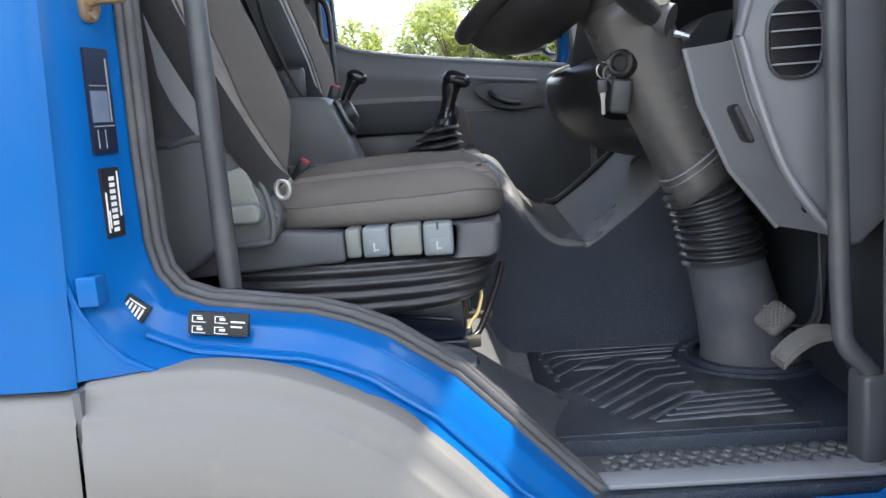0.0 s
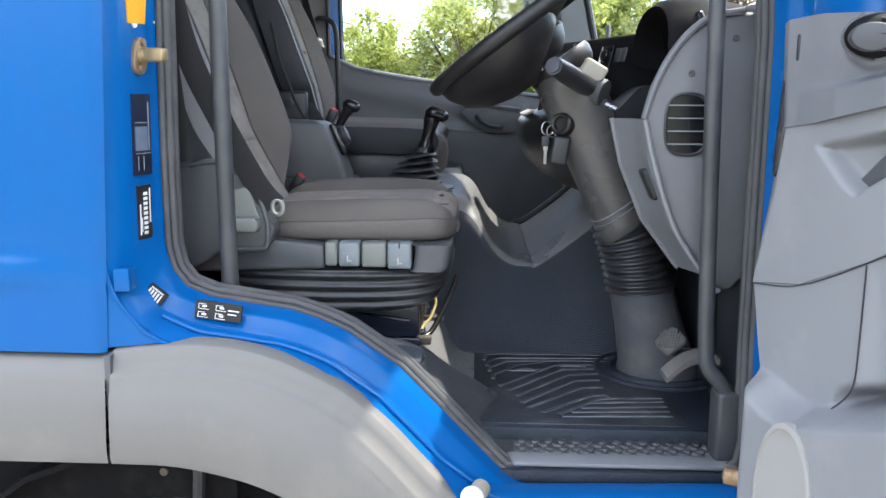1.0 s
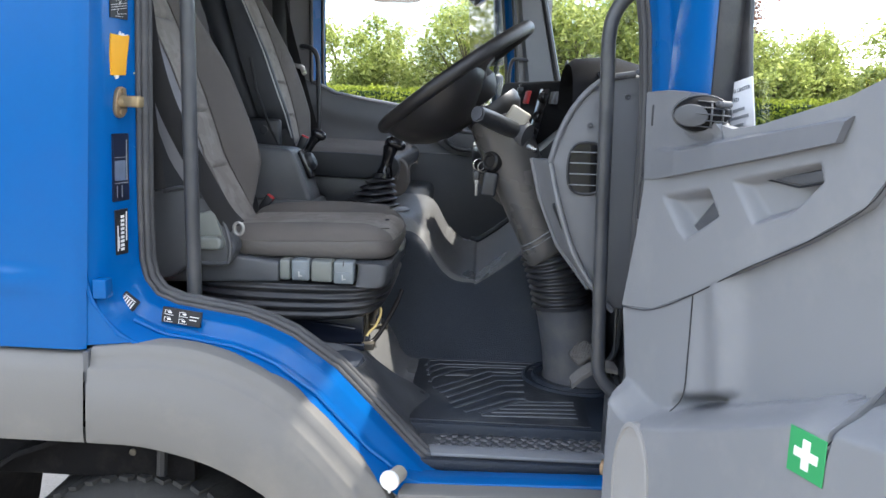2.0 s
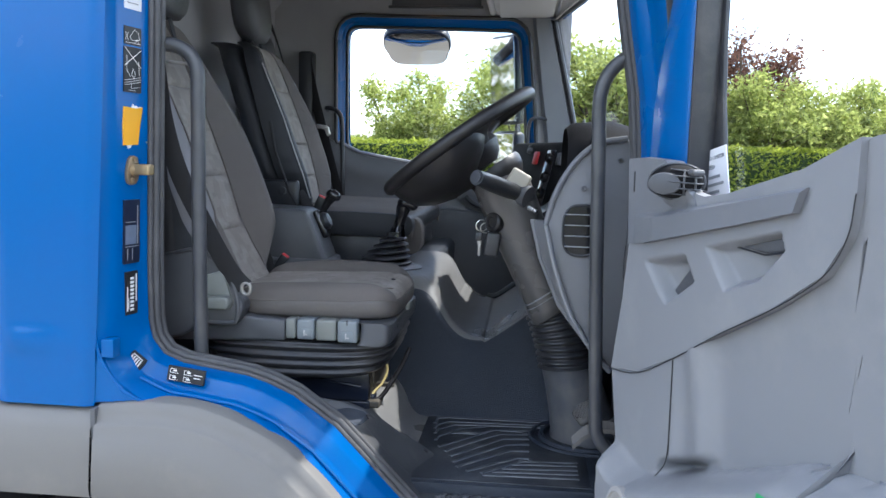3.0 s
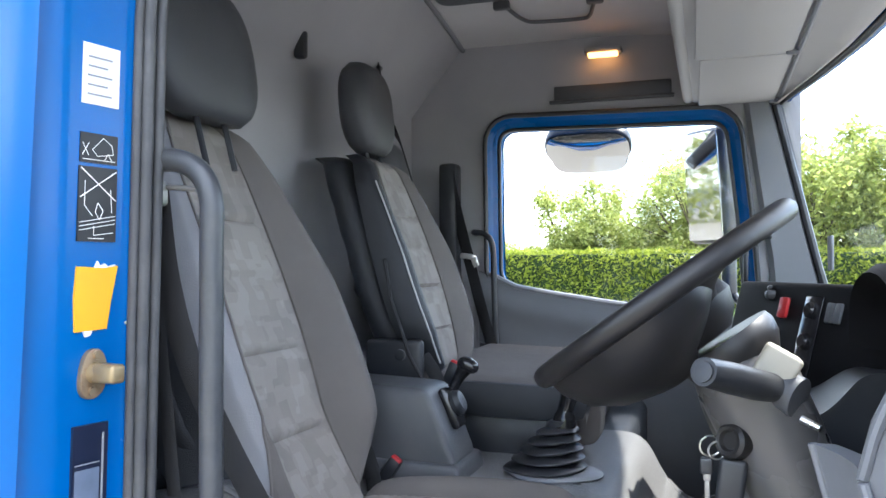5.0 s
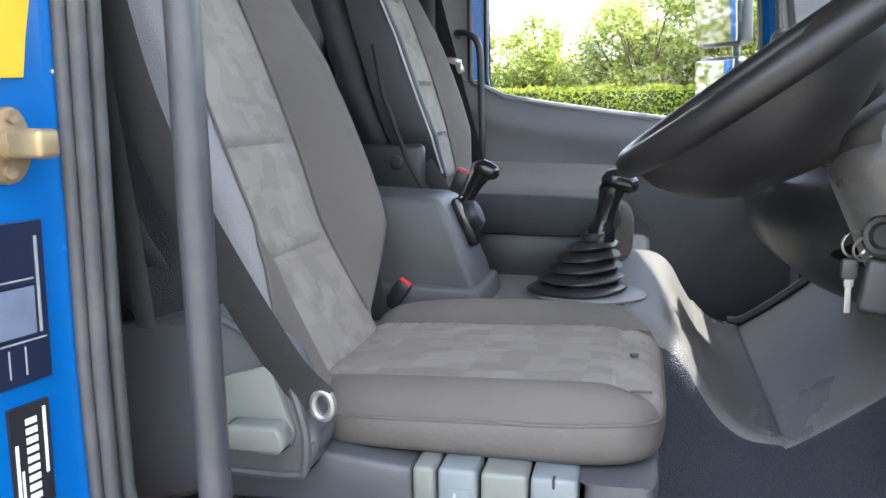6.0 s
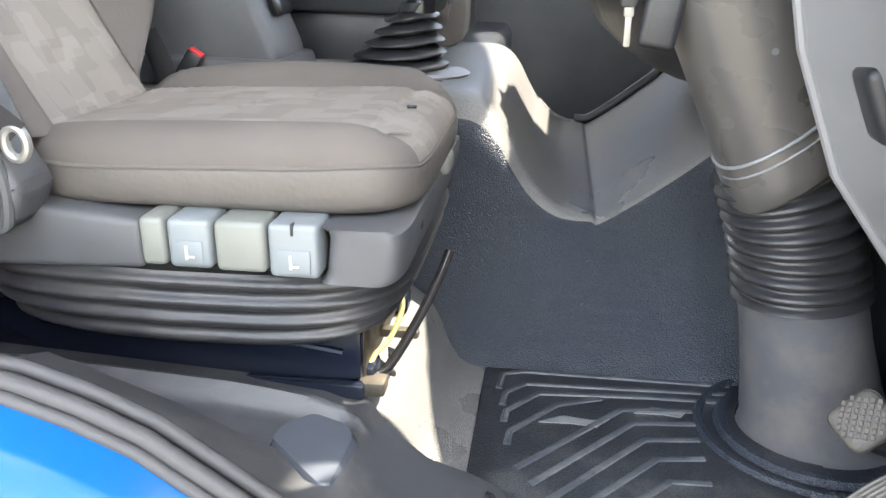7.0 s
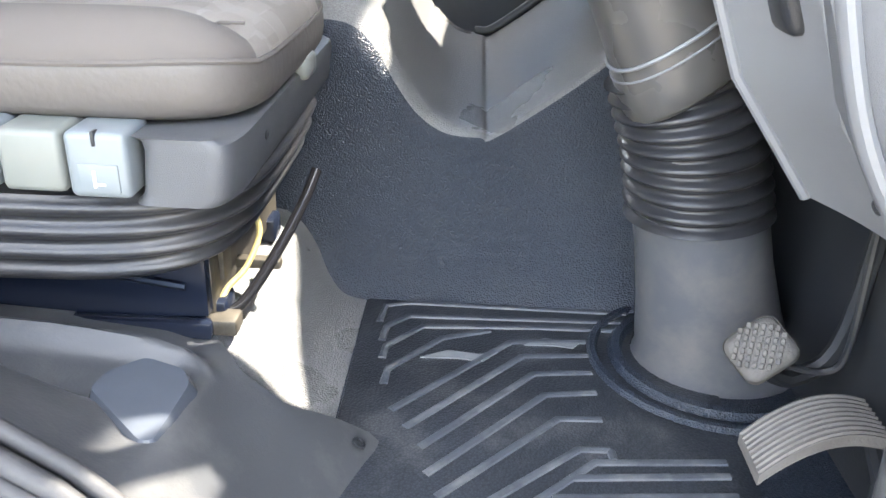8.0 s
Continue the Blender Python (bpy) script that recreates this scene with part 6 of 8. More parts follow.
# combination stalk, ignition, collar
bm = bmesh.new()
tube(bm, [(0.405, 1.455, 1.60), (0.372, 1.40, 1.612), (0.335, 1.34, 1.628), (0.302, 1.285, 1.642)], [0.020, 0.022, 0.022, 0.019], 16)
part("stalk", bm, BLACK, col, "fat black control stalk")
bm = bmesh.new()
lathe(bm, [(0.014, 0), (0.014, 0.003), (0.0, 0.0035)], (0.302, 1.2845, 1.642), Vector((-0.5, -0.83, 0.2)), 18)
part("stalk_cap", bm, RUBBER, col)
bm = bmesh.new()
tube(bm, [(0.43, 1.44, 1.59), (0.405, 1.455, 1.60)], [0.030, 0.030], 16)
part("stalk_collar", bm, DARK, col)
bm = bmesh.new()
rbox(bm, -0.028, 0.028, -0.026, 0.026, -0.034, 0.034, 0.007, 3, Matrix.Translation((0.397, 1.455, 1.626)) @ pose(0, 0, 0, 0, 30, 0))
part("hazard_block", bm, CREAM, col, "ivory block behind the wheel")
bm = bmesh.new()
lathe(bm, [(0.026, -0.020), (0.026, 0.0), (0.021, 0.005), (0.016, 0.004), (0.013, -0.002), (0.0, -0.002)], (0.336, 1.443, 1.523), Vector((-0.62, -0.75, 0.15)), 22)
part("ignition_lock", bm, WHEELBLACK, col)
bm = bmesh.new()
tube(bm, [(0.43, 1.415, 1.565), (0.452, 1.40, 1.556)], [0.006, 0.005], 8)
part("small_lever", bm, STEEL, col)
bm = bmesh.new()
lathe(bm, [(0.0035, 0), (0.0035, 0.003), (0, 0.003)], (0.445, 1.413, 1.435), (-0.2, -1, 0.1), 10)
part("screw", bm, BLACK, col)
keys = thing("key_bunch", (0.33, 1.45, 1.47), "ignition keys with a steel ring and dark grey fob", "keys")
for cx, cz, r in ((0.309, 1.512, 0.015), (0.319, 1.506, 0.013)):
    bm = bmesh.new()
    tube(bm, [(cx + r * math.cos(a), 1.452 + 0.006 * math.cos(a), cz + r * math.sin(a)) for a in [2 * math.pi * k / 24 for k in range(24)]], 0.0016, 6, closed=True)
    part("ring", bm, STEEL, keys)
bm = bmesh.new()
rbox(bm, -0.020, 0.020, -0.007, 0.007, -0.033, 0.033, 0.008, 3, pose(0.338, 1.452, 1.463, 0, 8, 0))
part("fob", bm, BLACK, keys)
bm = bmesh.new()
rbox(bm, 0.3005, 0.3075, 1.446, 1.449, 1.432, 1.468, 0.001)
rbox(bm, 0.2985, 0.3095, 1.445, 1.450, 1.462, 1.476, 0.002)
part("key_blade", bm, GREYMETAL, keys)
bm = bmesh.new()
rbox(bm, 0.294, 0.312, 1.440, 1.451, 1.472, 1.496, 0.004)
part("key_head", bm, BLACK, keys)

# ---- pedals ----
bm = bmesh.new()
PAD = pose(0.597, 1.402, 1.036, 28, -38, 10) @ Matrix.Scale(0.86, 4)
pedal = thing("brake_pedal", (0.63, 1.46, 0.95), "square rubber brake pedal worn pale, on a black arm", "pedal", "pedals")
rbox(bm, -0.037, 0.037, -0.034, 0.034, -0.014, 0.010, 0.016, 4, PAD)
part("pad", bm, mat("worn_pedal_rubber", (0.135, 0.126, 0.117), 0.7, vary=0.3, scale=40, bump=0.3, bscale=200), pedal)
for i in range(-4, 5):
    for j in range(-4, 5):
        cx, cy = (i + j) * 0.0062, (i - j) * 0.0056
        if (cx / 0.034) ** 2 + (cy / 0.031) ** 2 > 1:
            continue
        bm = bmesh.new()
        rbox(bm, -0.0036, 0.0036, -0.0028, 0.0028, 0.009, 0.0125, 0.0008, 1, PAD @ Matrix.Translation((cx, cy, 0)) @ Matrix.Rotation(radians(45), 4, "Z"))
        part("tread_block", bm, bpy.data.materials["worn_pedal_rubber"], pedal)
bm = bmesh.new()
tube(bm, smooth_path([(0.60, 1.40, 1.012), (0.645, 1.41, 1.00), (0.690, 1.42, 1.06), (0.70, 1.43, 1.35)], 5), 0.010, 8)
part("arm", bm, BLACK, pedal)
acc = thing("accelerator_pedal", (0.63, 1.31, 0.9), "curved ribbed accelerator pedal worn pale", "pedal", "pedals")
bm = bmesh.new()
def acc_at(u, v):
    return Vector((0.557 + 0.110 * v, 1.250 + 0.060 * u + 0.01 * v, 0.962 + 0.052 * math.sin(math.pi * (0.25 + 0.6 * v)) + 0.052 * v))
sheet(bm, acc_at, 20, 16, 0.012, (0, 0, -1))
part("pad", bm, bpy.data.materials["worn_pedal_rubber"], acc)
for k in range(9):
    bm = bmesh.new()
    tube(bm, [acc_at((k + 0.5) / 9, v / 12) + Vector((0, 0, 0.0005)) for v in range(13)], 0.0018, 5)
    part("groove", bm, bpy.data.materials["worn_pedal_rubber"], acc)
bm = bmesh.new()
tube(bm, smooth_path([(0.664, 1.285, 1.02), (0.690, 1.29, 0.96), (0.69, 1.29, 0.906)], 4), 0.008, 8)
part("arm", bm, BLACK, acc)
bm = bmesh.new()
tube(bm, smooth_path([(0.672, 1.40, 1.30), (0.676, 1.39, 1.14), (0.676, 1.385, 1.045), (0.660, 1.39, 1.020), (0.625, 1.395, 1.022)], 6), 0.004, 8)
solid("pedal_wire", bm, BLACK, "thin black rod beside the pedals", "rod")


# ---- dashboard ----
dash = thing("dashboard", (0.6, 2.1, 1.4), "dark grey dashboard with hooded instruments and switch panel", "dashboard")
bm = bmesh.new()
END = [(0.468, 1.537), (0.484, 1.600), (0.510, 1.655), (0.545, 1.700), (0.585, 1.727), (0.64, 1.738), (0.70, 1.738), (0.70, 1.25), (0.655, 1.205), (0.628, 1.205), (0.575, 1.268), (0.530, 1.34), (0.490, 1.45)]
prism(bm, END, "y", 1.192, 1.235, 0.010, 3)
end = part("end_panel", bm, ENDGREY, dash, "dark grey side panel of the dashboard with an air outlet")
bm = bmesh.new()
tube(bm, smooth_path([(0.470, 1.192, 1.537), (0.492, 1.188, 1.45), (0.531, 1.188, 1.34), (0.577, 1.188, 1.266), (0.630, 1.190, 1.203)], 6), 0.011, 10, flat=0.6)
part("edge_strip", bm, LIGHT, end)
bm = bmesh.new()
tube(bm, smooth_path([(0.470, 1.196, 1.540), (0.486, 1.190, 1.602), (0.512, 1.190, 1.657), (0.547, 1.190, 1.702), (0.587, 1.190, 1.729), (0.645, 1.190, 1.740)], 6), 0.007, 8)
part("edge_bead", bm, ENDGREY, end)
# air outlet: dark oval with slats
OV = [(0.550 + 0.041 * math.copysign(abs(math.cos(a)) ** 0.7, math.cos(a)), 1.529 + 0.058 * math.copysign(abs(math.sin(a)) ** 0.7, math.sin(a))) for a in [2 * math.pi * k / 28 for k in range(28)]]
bm = bmesh.new()
prism(bm, OV, "y", 1.187, 1.193)
vent = part("air_outlet", bm, GLOSS, end, "dark oval air outlet")
bm = bmesh.new()
tube(bm, [(x, 1.1885, z) for x, z in OV], 0.0035, 6, closed=True)
part("outlet_rim", bm, BLACK, vent)
for k in range(4):
    bm = bmesh.new()
    z = 1.492 + 0.0245 * k
    rbox(bm, 0.513, 0.587, 1.181, 1.188, z - 0.0013, z + 0.0013, 0.001)
    part("slat", bm, MID, vent)
for x, z in ((0.553, 1.625), (0.632, 1.690)):
    bm = bmesh.new()
    lathe(bm, [(0.0065, 0), (0.0065, -0.003), (0.004, -0.004), (0.0, -0.002)], (x, 1.191, z), (0, 1, 0), 14)
    part("screw", bm, DARK, end)
# lower knee panel facing the driver, with a recess
bm = bmesh.new()
def knee(u, v):
    x = lerp_table([(0, 0.470), (0.35, 0.494), (0.7, 0.545), (1, 0.63)], v)
    z = lerp_table([(0, 1.537), (0.35, 1.44), (0.7, 1.32), (1, 1.21)], v)
    return Vector((x + 0.010 * math.sin(math.pi * u) - 0.030 * u * u, 1.20 + 0.195 * u, z))
sheet(bm, knee, 10, 20, 0.03, (1, 0, 0))
part("knee_panel", bm, LIGHT, dash, "light grey knee panel beside the column")
for u_, r_ in ((0.02, 0.005), (0.22, 0.003), (0.985, 0.006)):
    bm = bmesh.new()
    tube(bm, [knee(u_, v / 20) + Vector((-0.001, 0, 0)) for v in range(21)], r_, 8)
    part("panel_bead", bm, LIGHT, dash)
bm = bmesh.new()
rbox(bm, -0.014, 0.014, 1.29, 1.338, -0.036, 0.036, 0.010, 3, Matrix.Translation((0.515, 0, 1.405)) @ Matrix.Rotation(radians(-24), 4, "Y"))
part("recess", bm, BLACK, dash)
for x, z in ((0.592, 1.262), (0.640, 1.212)):
    bm = bmesh.new()
    lathe(bm, [(0.007, 0), (0.006, 0.004), (0.0, 0.004)], (x - 0.004, 1.24, z), (-1, -0.2, -0.4), 12)
    part("screw", bm, STEEL, dash)
# main body across the cab
bm = bmesh.new()
PROFILE = [(0.560, 1.500), (0.500, 1.590), (0.490, 1.660), (0.515, 1.690), (0.68, 1.692), (0.80, 1.69), (0.80, 1.40), (0.70, 1.33), (0.64, 1.38)]
prism(bm, PROFILE, "y", 2.02, 3.04, 0.018, 3)
part("passenger_side", bm, HOODBLACK, dash)
bm = bmesh.new()
prism(bm, [(0.56, 1.35), (0.585, 1.60), (0.60, 1.70), (0.68, 1.74), (0.80, 1.72), (0.80, 1.30), (0.66, 1.28)], "y", 1.225, 1.89, 0.012, 2)
part("driver_side", bm, DARK, dash)
# instrument hood: an arch over the dials
bm = bmesh.new()
rings = []
for k in range(21):
    a = math.pi * k / 20
    y = 1.405 - 0.178 * math.cos(a)
    z = 1.665 + 0.108 * math.sin(a) ** 0.6
    lip = 0.515
    rings.append([(lip, y, z - 0.004), (lip + 0.015, y, z + 0.008), (0.62, y, z + 0.016 - 0.02 * (1 - math.sin(a))), (0.80, y, z - 0.03), (0.80, y, z - 0.05), (lip + 0.022, y, z - 0.014)])
loft(bm, rings)
part("instrument_hood", bm, HOODBLACK, dash, sharp=50)
bm = bmesh.new()
rbox(bm, -0.008, 0.008, 1.24, 1.57, -0.075, 0.070, 0.004, 1, Matrix.Translation((0.600, 0, 1.680)) @ Matrix.Rotation(radians(-22), 4, "Y"))
part("instrument_glass", bm, GLOSS, dash)
bm = bmesh.new()
rbox(bm, 0.66, 0.86, 1.20, 1.46, 1.735, 1.756, 0.010, 2)
part("top_shelf", bm, LIGHT, dash)
# switch panel, wrapped towards the driver
panel_m = Matrix.Translation((0.500, 1.845, 1.640)) @ Matrix.Rotation(radians(24), 4, "Z") @ Matrix.Rotation(radians(14), 4, "Y")
bm = bmesh.new()
rbox(bm, -0.02, 0.12, -0.30, 0.32, -0.24, 0.106, 0.014, 3, panel_m)
console_panel = part("switch_panel", bm, HOODBLACK, dash, "black centre panel with switches")
bm = bmesh.new()
rbox(bm, -0.027, -0.018, 0.085, 0.118, 0.030, 0.072, 0.004, 2, panel_m)
part("hazard_switch", bm, RED, console_panel, "red hazard switch")
bm = bmesh.new()
rbox(bm, -0.024, -0.018, -0.030, 0.030, -0.14, 0.078, 0.004, 2, panel_m)
part("button_strip", bm, GLOSS, console_panel)
for k, zz in enumerate((0.050, -0.01, -0.06)):
    bm = bmesh.new()
    lathe(bm, [(0.016, 0), (0.016, 0.010), (0.012, 0.014), (0, 0.014)], panel_m @ Vector((-0.022, -0.006, zz)), panel_m.to_3x3() @ Vector((-1, 0, 0)), 18)
    part("knob", bm, GLOSS, console_panel)
for k in range(2):
    bm = bmesh.new()
    rbox(bm, -0.026, -0.018, -0.095 + 0.026 * k, -0.074 + 0.026 * k, 0.030, 0.068, 0.004, 2, panel_m)
    part("switch", bm, DARK, console_panel)
bm = bmesh.new()
rbox(bm, 0.42, 0.60, 1.98, 2.14, 1.708, 1.728, 0.008, 2)
for k in range(3):
    rbox(bm, 0.425, 0.50, 2.0 + 0.045 * k, 2.025 + 0.045 * k, 1.726, 1.738, 0.005, 2)
part("top_tray", bm, BLACK, dash)
# lower middle of the dashboard, bulging towards the cab between column and passenger side
bm = bmesh.new()
SECTION = fillet([(0.277, 1.528), (0.280, 1.455), (0.305, 1.400), (0.365, 1.346), (0.450, 1.310), (0.640, 1.300), (0.640, 1.620), (0.440, 1.610), (0.355, 1.556)], 0.03, 4)
rings = []
for y, g, h_ in ((1.580, 0.170, 0.0), (1.70, 0.170, 0.0), (1.80, 0.160, 0.0), (1.88, 0.125, 0.0), (1.95, 0.070, 0.0), (2.03, 0.015, 0.0), (2.22, 0.0, 0.0), (2.26, 0.006, 0.004), (2.275, 0.022, 0.014)):
    rings.append([(min(0.64, x + g * (0.64 - x) / 0.36), y, z + h_ * (1 if z < 1.45 else -1)) for x, z in SECTION])
loft(bm, rings)
lower_dash = part("lower_console", bm, BLACK, dash, "black rounded lower dashboard beside the column")
bm = bmesh.new()
rbox(bm, -0.004, 0.004, 1.97, 2.20, -0.016, 0.016, 0.003, 2, Matrix.Translation((0.300, 0, 1.541)) @ Matrix.Rotation(radians(66), 4, "Y"))
part("tray_edge", bm, PALE, lower_dash, "pale strip along the tray")
bm = bmesh.new()
rbox(bm, 0.655, 0.663, 2.84, 2.92, 1.765, 1.87, 0.003)
solid("licence_disc_holder", bm, GREYINK, "grey paper holder stuck at the foot of the windscreen", "paper holder")

# ---- overhead lockers, roof fittings ----
over = thing("overhead_shelf", (0.4, 2.1, 2.34), "pale grey overhead locker shelf above the windscreen", "overhead shelf")
bm = bmesh.new()
SHELF_FRONT = [(1.10, 0.560), (1.4, 0.645), (1.74, 0.680), (2.07, 0.668), (2.37, 0.643), (2.69, 0.594), (3.06, 0.528)]
rings = []
for i in range(29):
    y = 1.125 + 1.93 * i / 28
    xf = lerp_table(SHELF_FRONT, y)
    rings.append([(0.268, y, 2.337), (0.530, y, 2.331), (0.5 * xf + 0.275, y, 2.318), (xf - 0.015, y, 2.312), (xf, y, 2.320), (xf, y, 2.42), (0.235, y, 2.47), (0.230, y, 2.40), (0.245, y, 2.35)])
loft(bm, rings)
part("shelf_body", bm, PALE, over)
bm = bmesh.new()
tube(bm, smooth_path([(0.246, y, 2.352) for y in (1.13, 1.6, 2.1, 2.6, 3.05)], 4), 0.018, 10)
part("rear_lip", bm, PALE, over)
bm = bmesh.new()
prism(bm, [(0.225, 2.46), (0.235, 2.62), (0.27, 2.62), (0.27, 2.46)], "y", 1.125, 3.055, 0.004)
part("locker_front", bm, BLACK, over)
for y0 in (1.9, 2.45):
    bm = bmesh.new()
    prism(bm, [(0.222, 2.47), (0.226, 2.60), (0.236, 2.60), (0.236, 2.47)], "y", y0, y0 + 0.34, 0.003)
    part("locker_net", bm, DARK, over)
for y0, y1 in ((1.14, 1.425), (1.435, 1.828), (1.838, 2.412), (2.422, 3.04)):
    bm = bmesh.new()
    xr = 0.290
    prism(bm, [(xr, y0), (0.520, y0), (0.516, y1), (xr - 0.012, y1)], "z", 2.322, 2.338, 0.005, 2)
    lid = part("locker_lid", bm, PALE, over, "pale grey locker lid")
    bm = bmesh.new()
    rbox(bm, 0.500, 0.530, y1 - 0.030, y1 - 0.012, 2.314, 2.326, 0.004, 2)
    part("latch", bm, MID, lid)
bm = bmesh.new()
tube(bm, smooth_path([(0.532, y, 2.326) for y in (1.13, 1.8, 2.4, 3.05)], 4), 0.007, 8)
part("joint_strip", bm, MID, over)
hatch = thing("roof_hatch", (-0.17, 2.1, 2.68), "dark framed roof hatch in the headliner", "roof hatch")
bm = bmesh.new()
def frame_pts(x0, x1, y0, y1):
    return fillet([(x0, y0), (x1, y0), (x1, y1), (x0, y1)], 0.05)
fo, fi = frame_pts(-0.53, 0.08, 1.80, 2.70), frame_pts(-0.455, 0.005, 1.87, 2.60)
def rf(pts, dz):
    return [(x, y, roof_z(y) + dz) for x, y in pts]
loft(bm, [rf(fo, -0.004), rf(fo, -0.022), rf(fi, -0.022), rf(fi, 0.0)], closed=True, cap=False)
part("frame", bm, DARK, hatch)
bm = bmesh.new()
b_ = [bm.verts.new(p) for p in rf(fi, -0.006)]
bm.faces.new(b_)
part("lid", bm, MID, hatch)
bm = bmesh.new()
rbox(bm, -0.13, -0.06, 2.34, 2.50, 2.650, 2.69, 0.012, 2)
part("lid_handle", bm, BLACK, hatch)
bm = bmesh.new()
rbox(bm, -0.42, -0.36, 2.40, 2.52, 2.655, 2.69, 0.012, 2)
part("lid_latch", bm, BLACK, hatch)
hd = thing("ceiling_handle", (-0.18, 2.83, 2.62), "thin dark grab loop on the headliner", "grab bar")
bm = bmesh.new()
zc = roof_z(2.80) - 0.012
tube(bm, smooth_path([(-0.325, 2.735, zc + 0.004), (-0.305, 2.80, zc - 0.010), (-0.285, 2.855, zc - 0.016), (-0.25, 2.89, zc - 0.018), (-0.10, 2.905, zc - 0.018), (-0.065, 2.885, zc - 0.016), (-0.045, 2.82, zc - 0.010), (-0.03, 2.765, zc + 0.004)], 5), 0.007, 8)
part("loop", bm, DARK, hd)
for x, y in ((-0.33, 2.745), (-0.03, 2.78)):
    bm = bmesh.new()
    rbox(bm, x - 0.03, x + 0.025, y - 0.014, y + 0.014, zc - 0.012, zc + 0.016, 0.006, 2)
    part("bracket", bm, DARK, hd)
lamp = thing("roof_lamp", (-0.06, 3.0, 2.58), "small lit amber roof lamp", "lamp")
bm = bmesh.new()
rbox(bm, -0.105, 0.025, 3.025, 3.075, 2.530, 2.552, 0.008, 2)
part("base", bm, CARPET, lamp)
bm = bmesh.new()
rbox(bm, -0.092, 0.012, 3.020, 3.050, 2.517, 2.533, 0.006, 3)
part("lens", bm, LAMP, lamp, "glowing warm lens")
bm = bmesh.new()
rbox(bm, -0.235, 0.20, 3.052, 3.075, 2.366, 2.378, 0.004, 2)
rbox(bm, -0.22, 0.19, 3.064, 3.076, 2.378, 2.43, 0.004, 2)
solid("header_pocket", bm, DARK, "shallow moulded pocket over the far door", "pocket")

# ---- grab rails ----
def rail_thing(label, pts, r, feet):
    t_ = thing("grab_rail", pts[0], label, "grab rail", "door grab rails")
    bm = bmesh.new()
    tube(bm, smooth_path(pts, 8), r, 16)
    part("rail", bm, TUBE, t_, sharp=80)
    for f in feet:
        bm = bmesh.new()
        rbox(bm, *f, 0.010, 3)
        part("foot", bm, TUBE, t_)


rail_thing("thick dark grab rail beside the driver's seat", [(-0.425, 1.128, 1.928), (-0.385, 1.130, 1.926), (-0.350, 1.130, 1.908), (-0.332, 1.130, 1.870), (-0.331, 1.130, 1.80), (-0.331, 1.130, 1.60), (-0.330, 1.130, 1.40), (-0.328, 1.130, 1.21), (-0.327, 1.130, 1.085)], 0.0165, [(-0.444, -0.420, 1.105, 1.152, 1.904, 1.952)])
rail_thing("thick dark grab rail on the windscreen pillar", [(0.655, 1.118, 1.915), (0.620, 1.125, 1.905), (0.588, 1.130, 1.870), (0.574, 1.130, 1.815), (0.577, 1.130, 1.70), (0.585, 1.130, 1.40), (0.596, 1.130, 1.12), (0.604, 1.130, 1.065), (0.632, 1.130, 1.030), (0.645, 1.130, 1.00), (0.645, 1.130, 0.94)], 0.0155, [(0.620, 0.672, 1.105, 1.165, 0.865, 1.02)])

# ---- the open driver's door ----
D0 = Vector((0.602, 0.919, 0))
DU = Vector((0.37, -0.929, 0)).normalized()
DN = Vector((DU.y, -DU.x, 0))
if DN.x > 0:
    DN = -DN
def door_pt(u, z, w=0.0):
    """A place on the door: u along it from the hinge edge, w out of its inner face."""
    return D0 + DU * u + DN * w + Vector((0, 0, z))
DOOR_M = Matrix(((DU.x, DN.x, 0, D0.x), (DU.y, DN.y, 0, D0.y), (0, 0, 1, 0), (0, 0, 0, 1)))
door = thing("door_1", tuple(door_pt(0, 0.85, -0.05)), "wide open driver's door with pale grey inner trim and glass", "door", kind="structure")
def dpart(name, bm, material, parent=None, label="", sharp=45):
    bm.transform(DOOR_M)
    return part(name, bm, material, parent or door, label, sharp)
# belt line of the trim
DBELT = [(-0.02, 1.690), (0.10, 1.696), (0.185, 1.690), (0.215, 1.668), (0.245, 1.640), (0.28, 1.634), (0.34, 1.642), (0.50, 1.682), (0.61, 1.728), (0.80, 1.755), (1.08, 1.76)]
DLOW = [(-0.02, 1.279), (0.10, 1.300), (0.22, 1.357), (0.34, 1.425), (0.46, 1.487), (0.55, 1.545), (0.588, 1.60), (0.60, 1.675)]
bm = bmesh.new()
RECESS = [([(0.114, 1.508), (0.165, 1.461), (0.186, 1.449), (0.259, 1.495), (0.232, 1.531)], 0.055), ([(0.299, 1.553), (0.349, 1.497), (0.423, 1.524), (0.470, 1.570), (0.462, 1.590)], 0.048)]
def chamfer(u, z):
    """How far the hinge end of the trim falls away behind its slanting corner."""
    c_ = lerp_table([(1.20, -0.01), (1.287, 0.0), (1.428, 0.031), (1.544, 0.047), (1.682, 0.037), (1.70, 0.035)], z)
    return 0.75 * max(0.0, c_ - u)
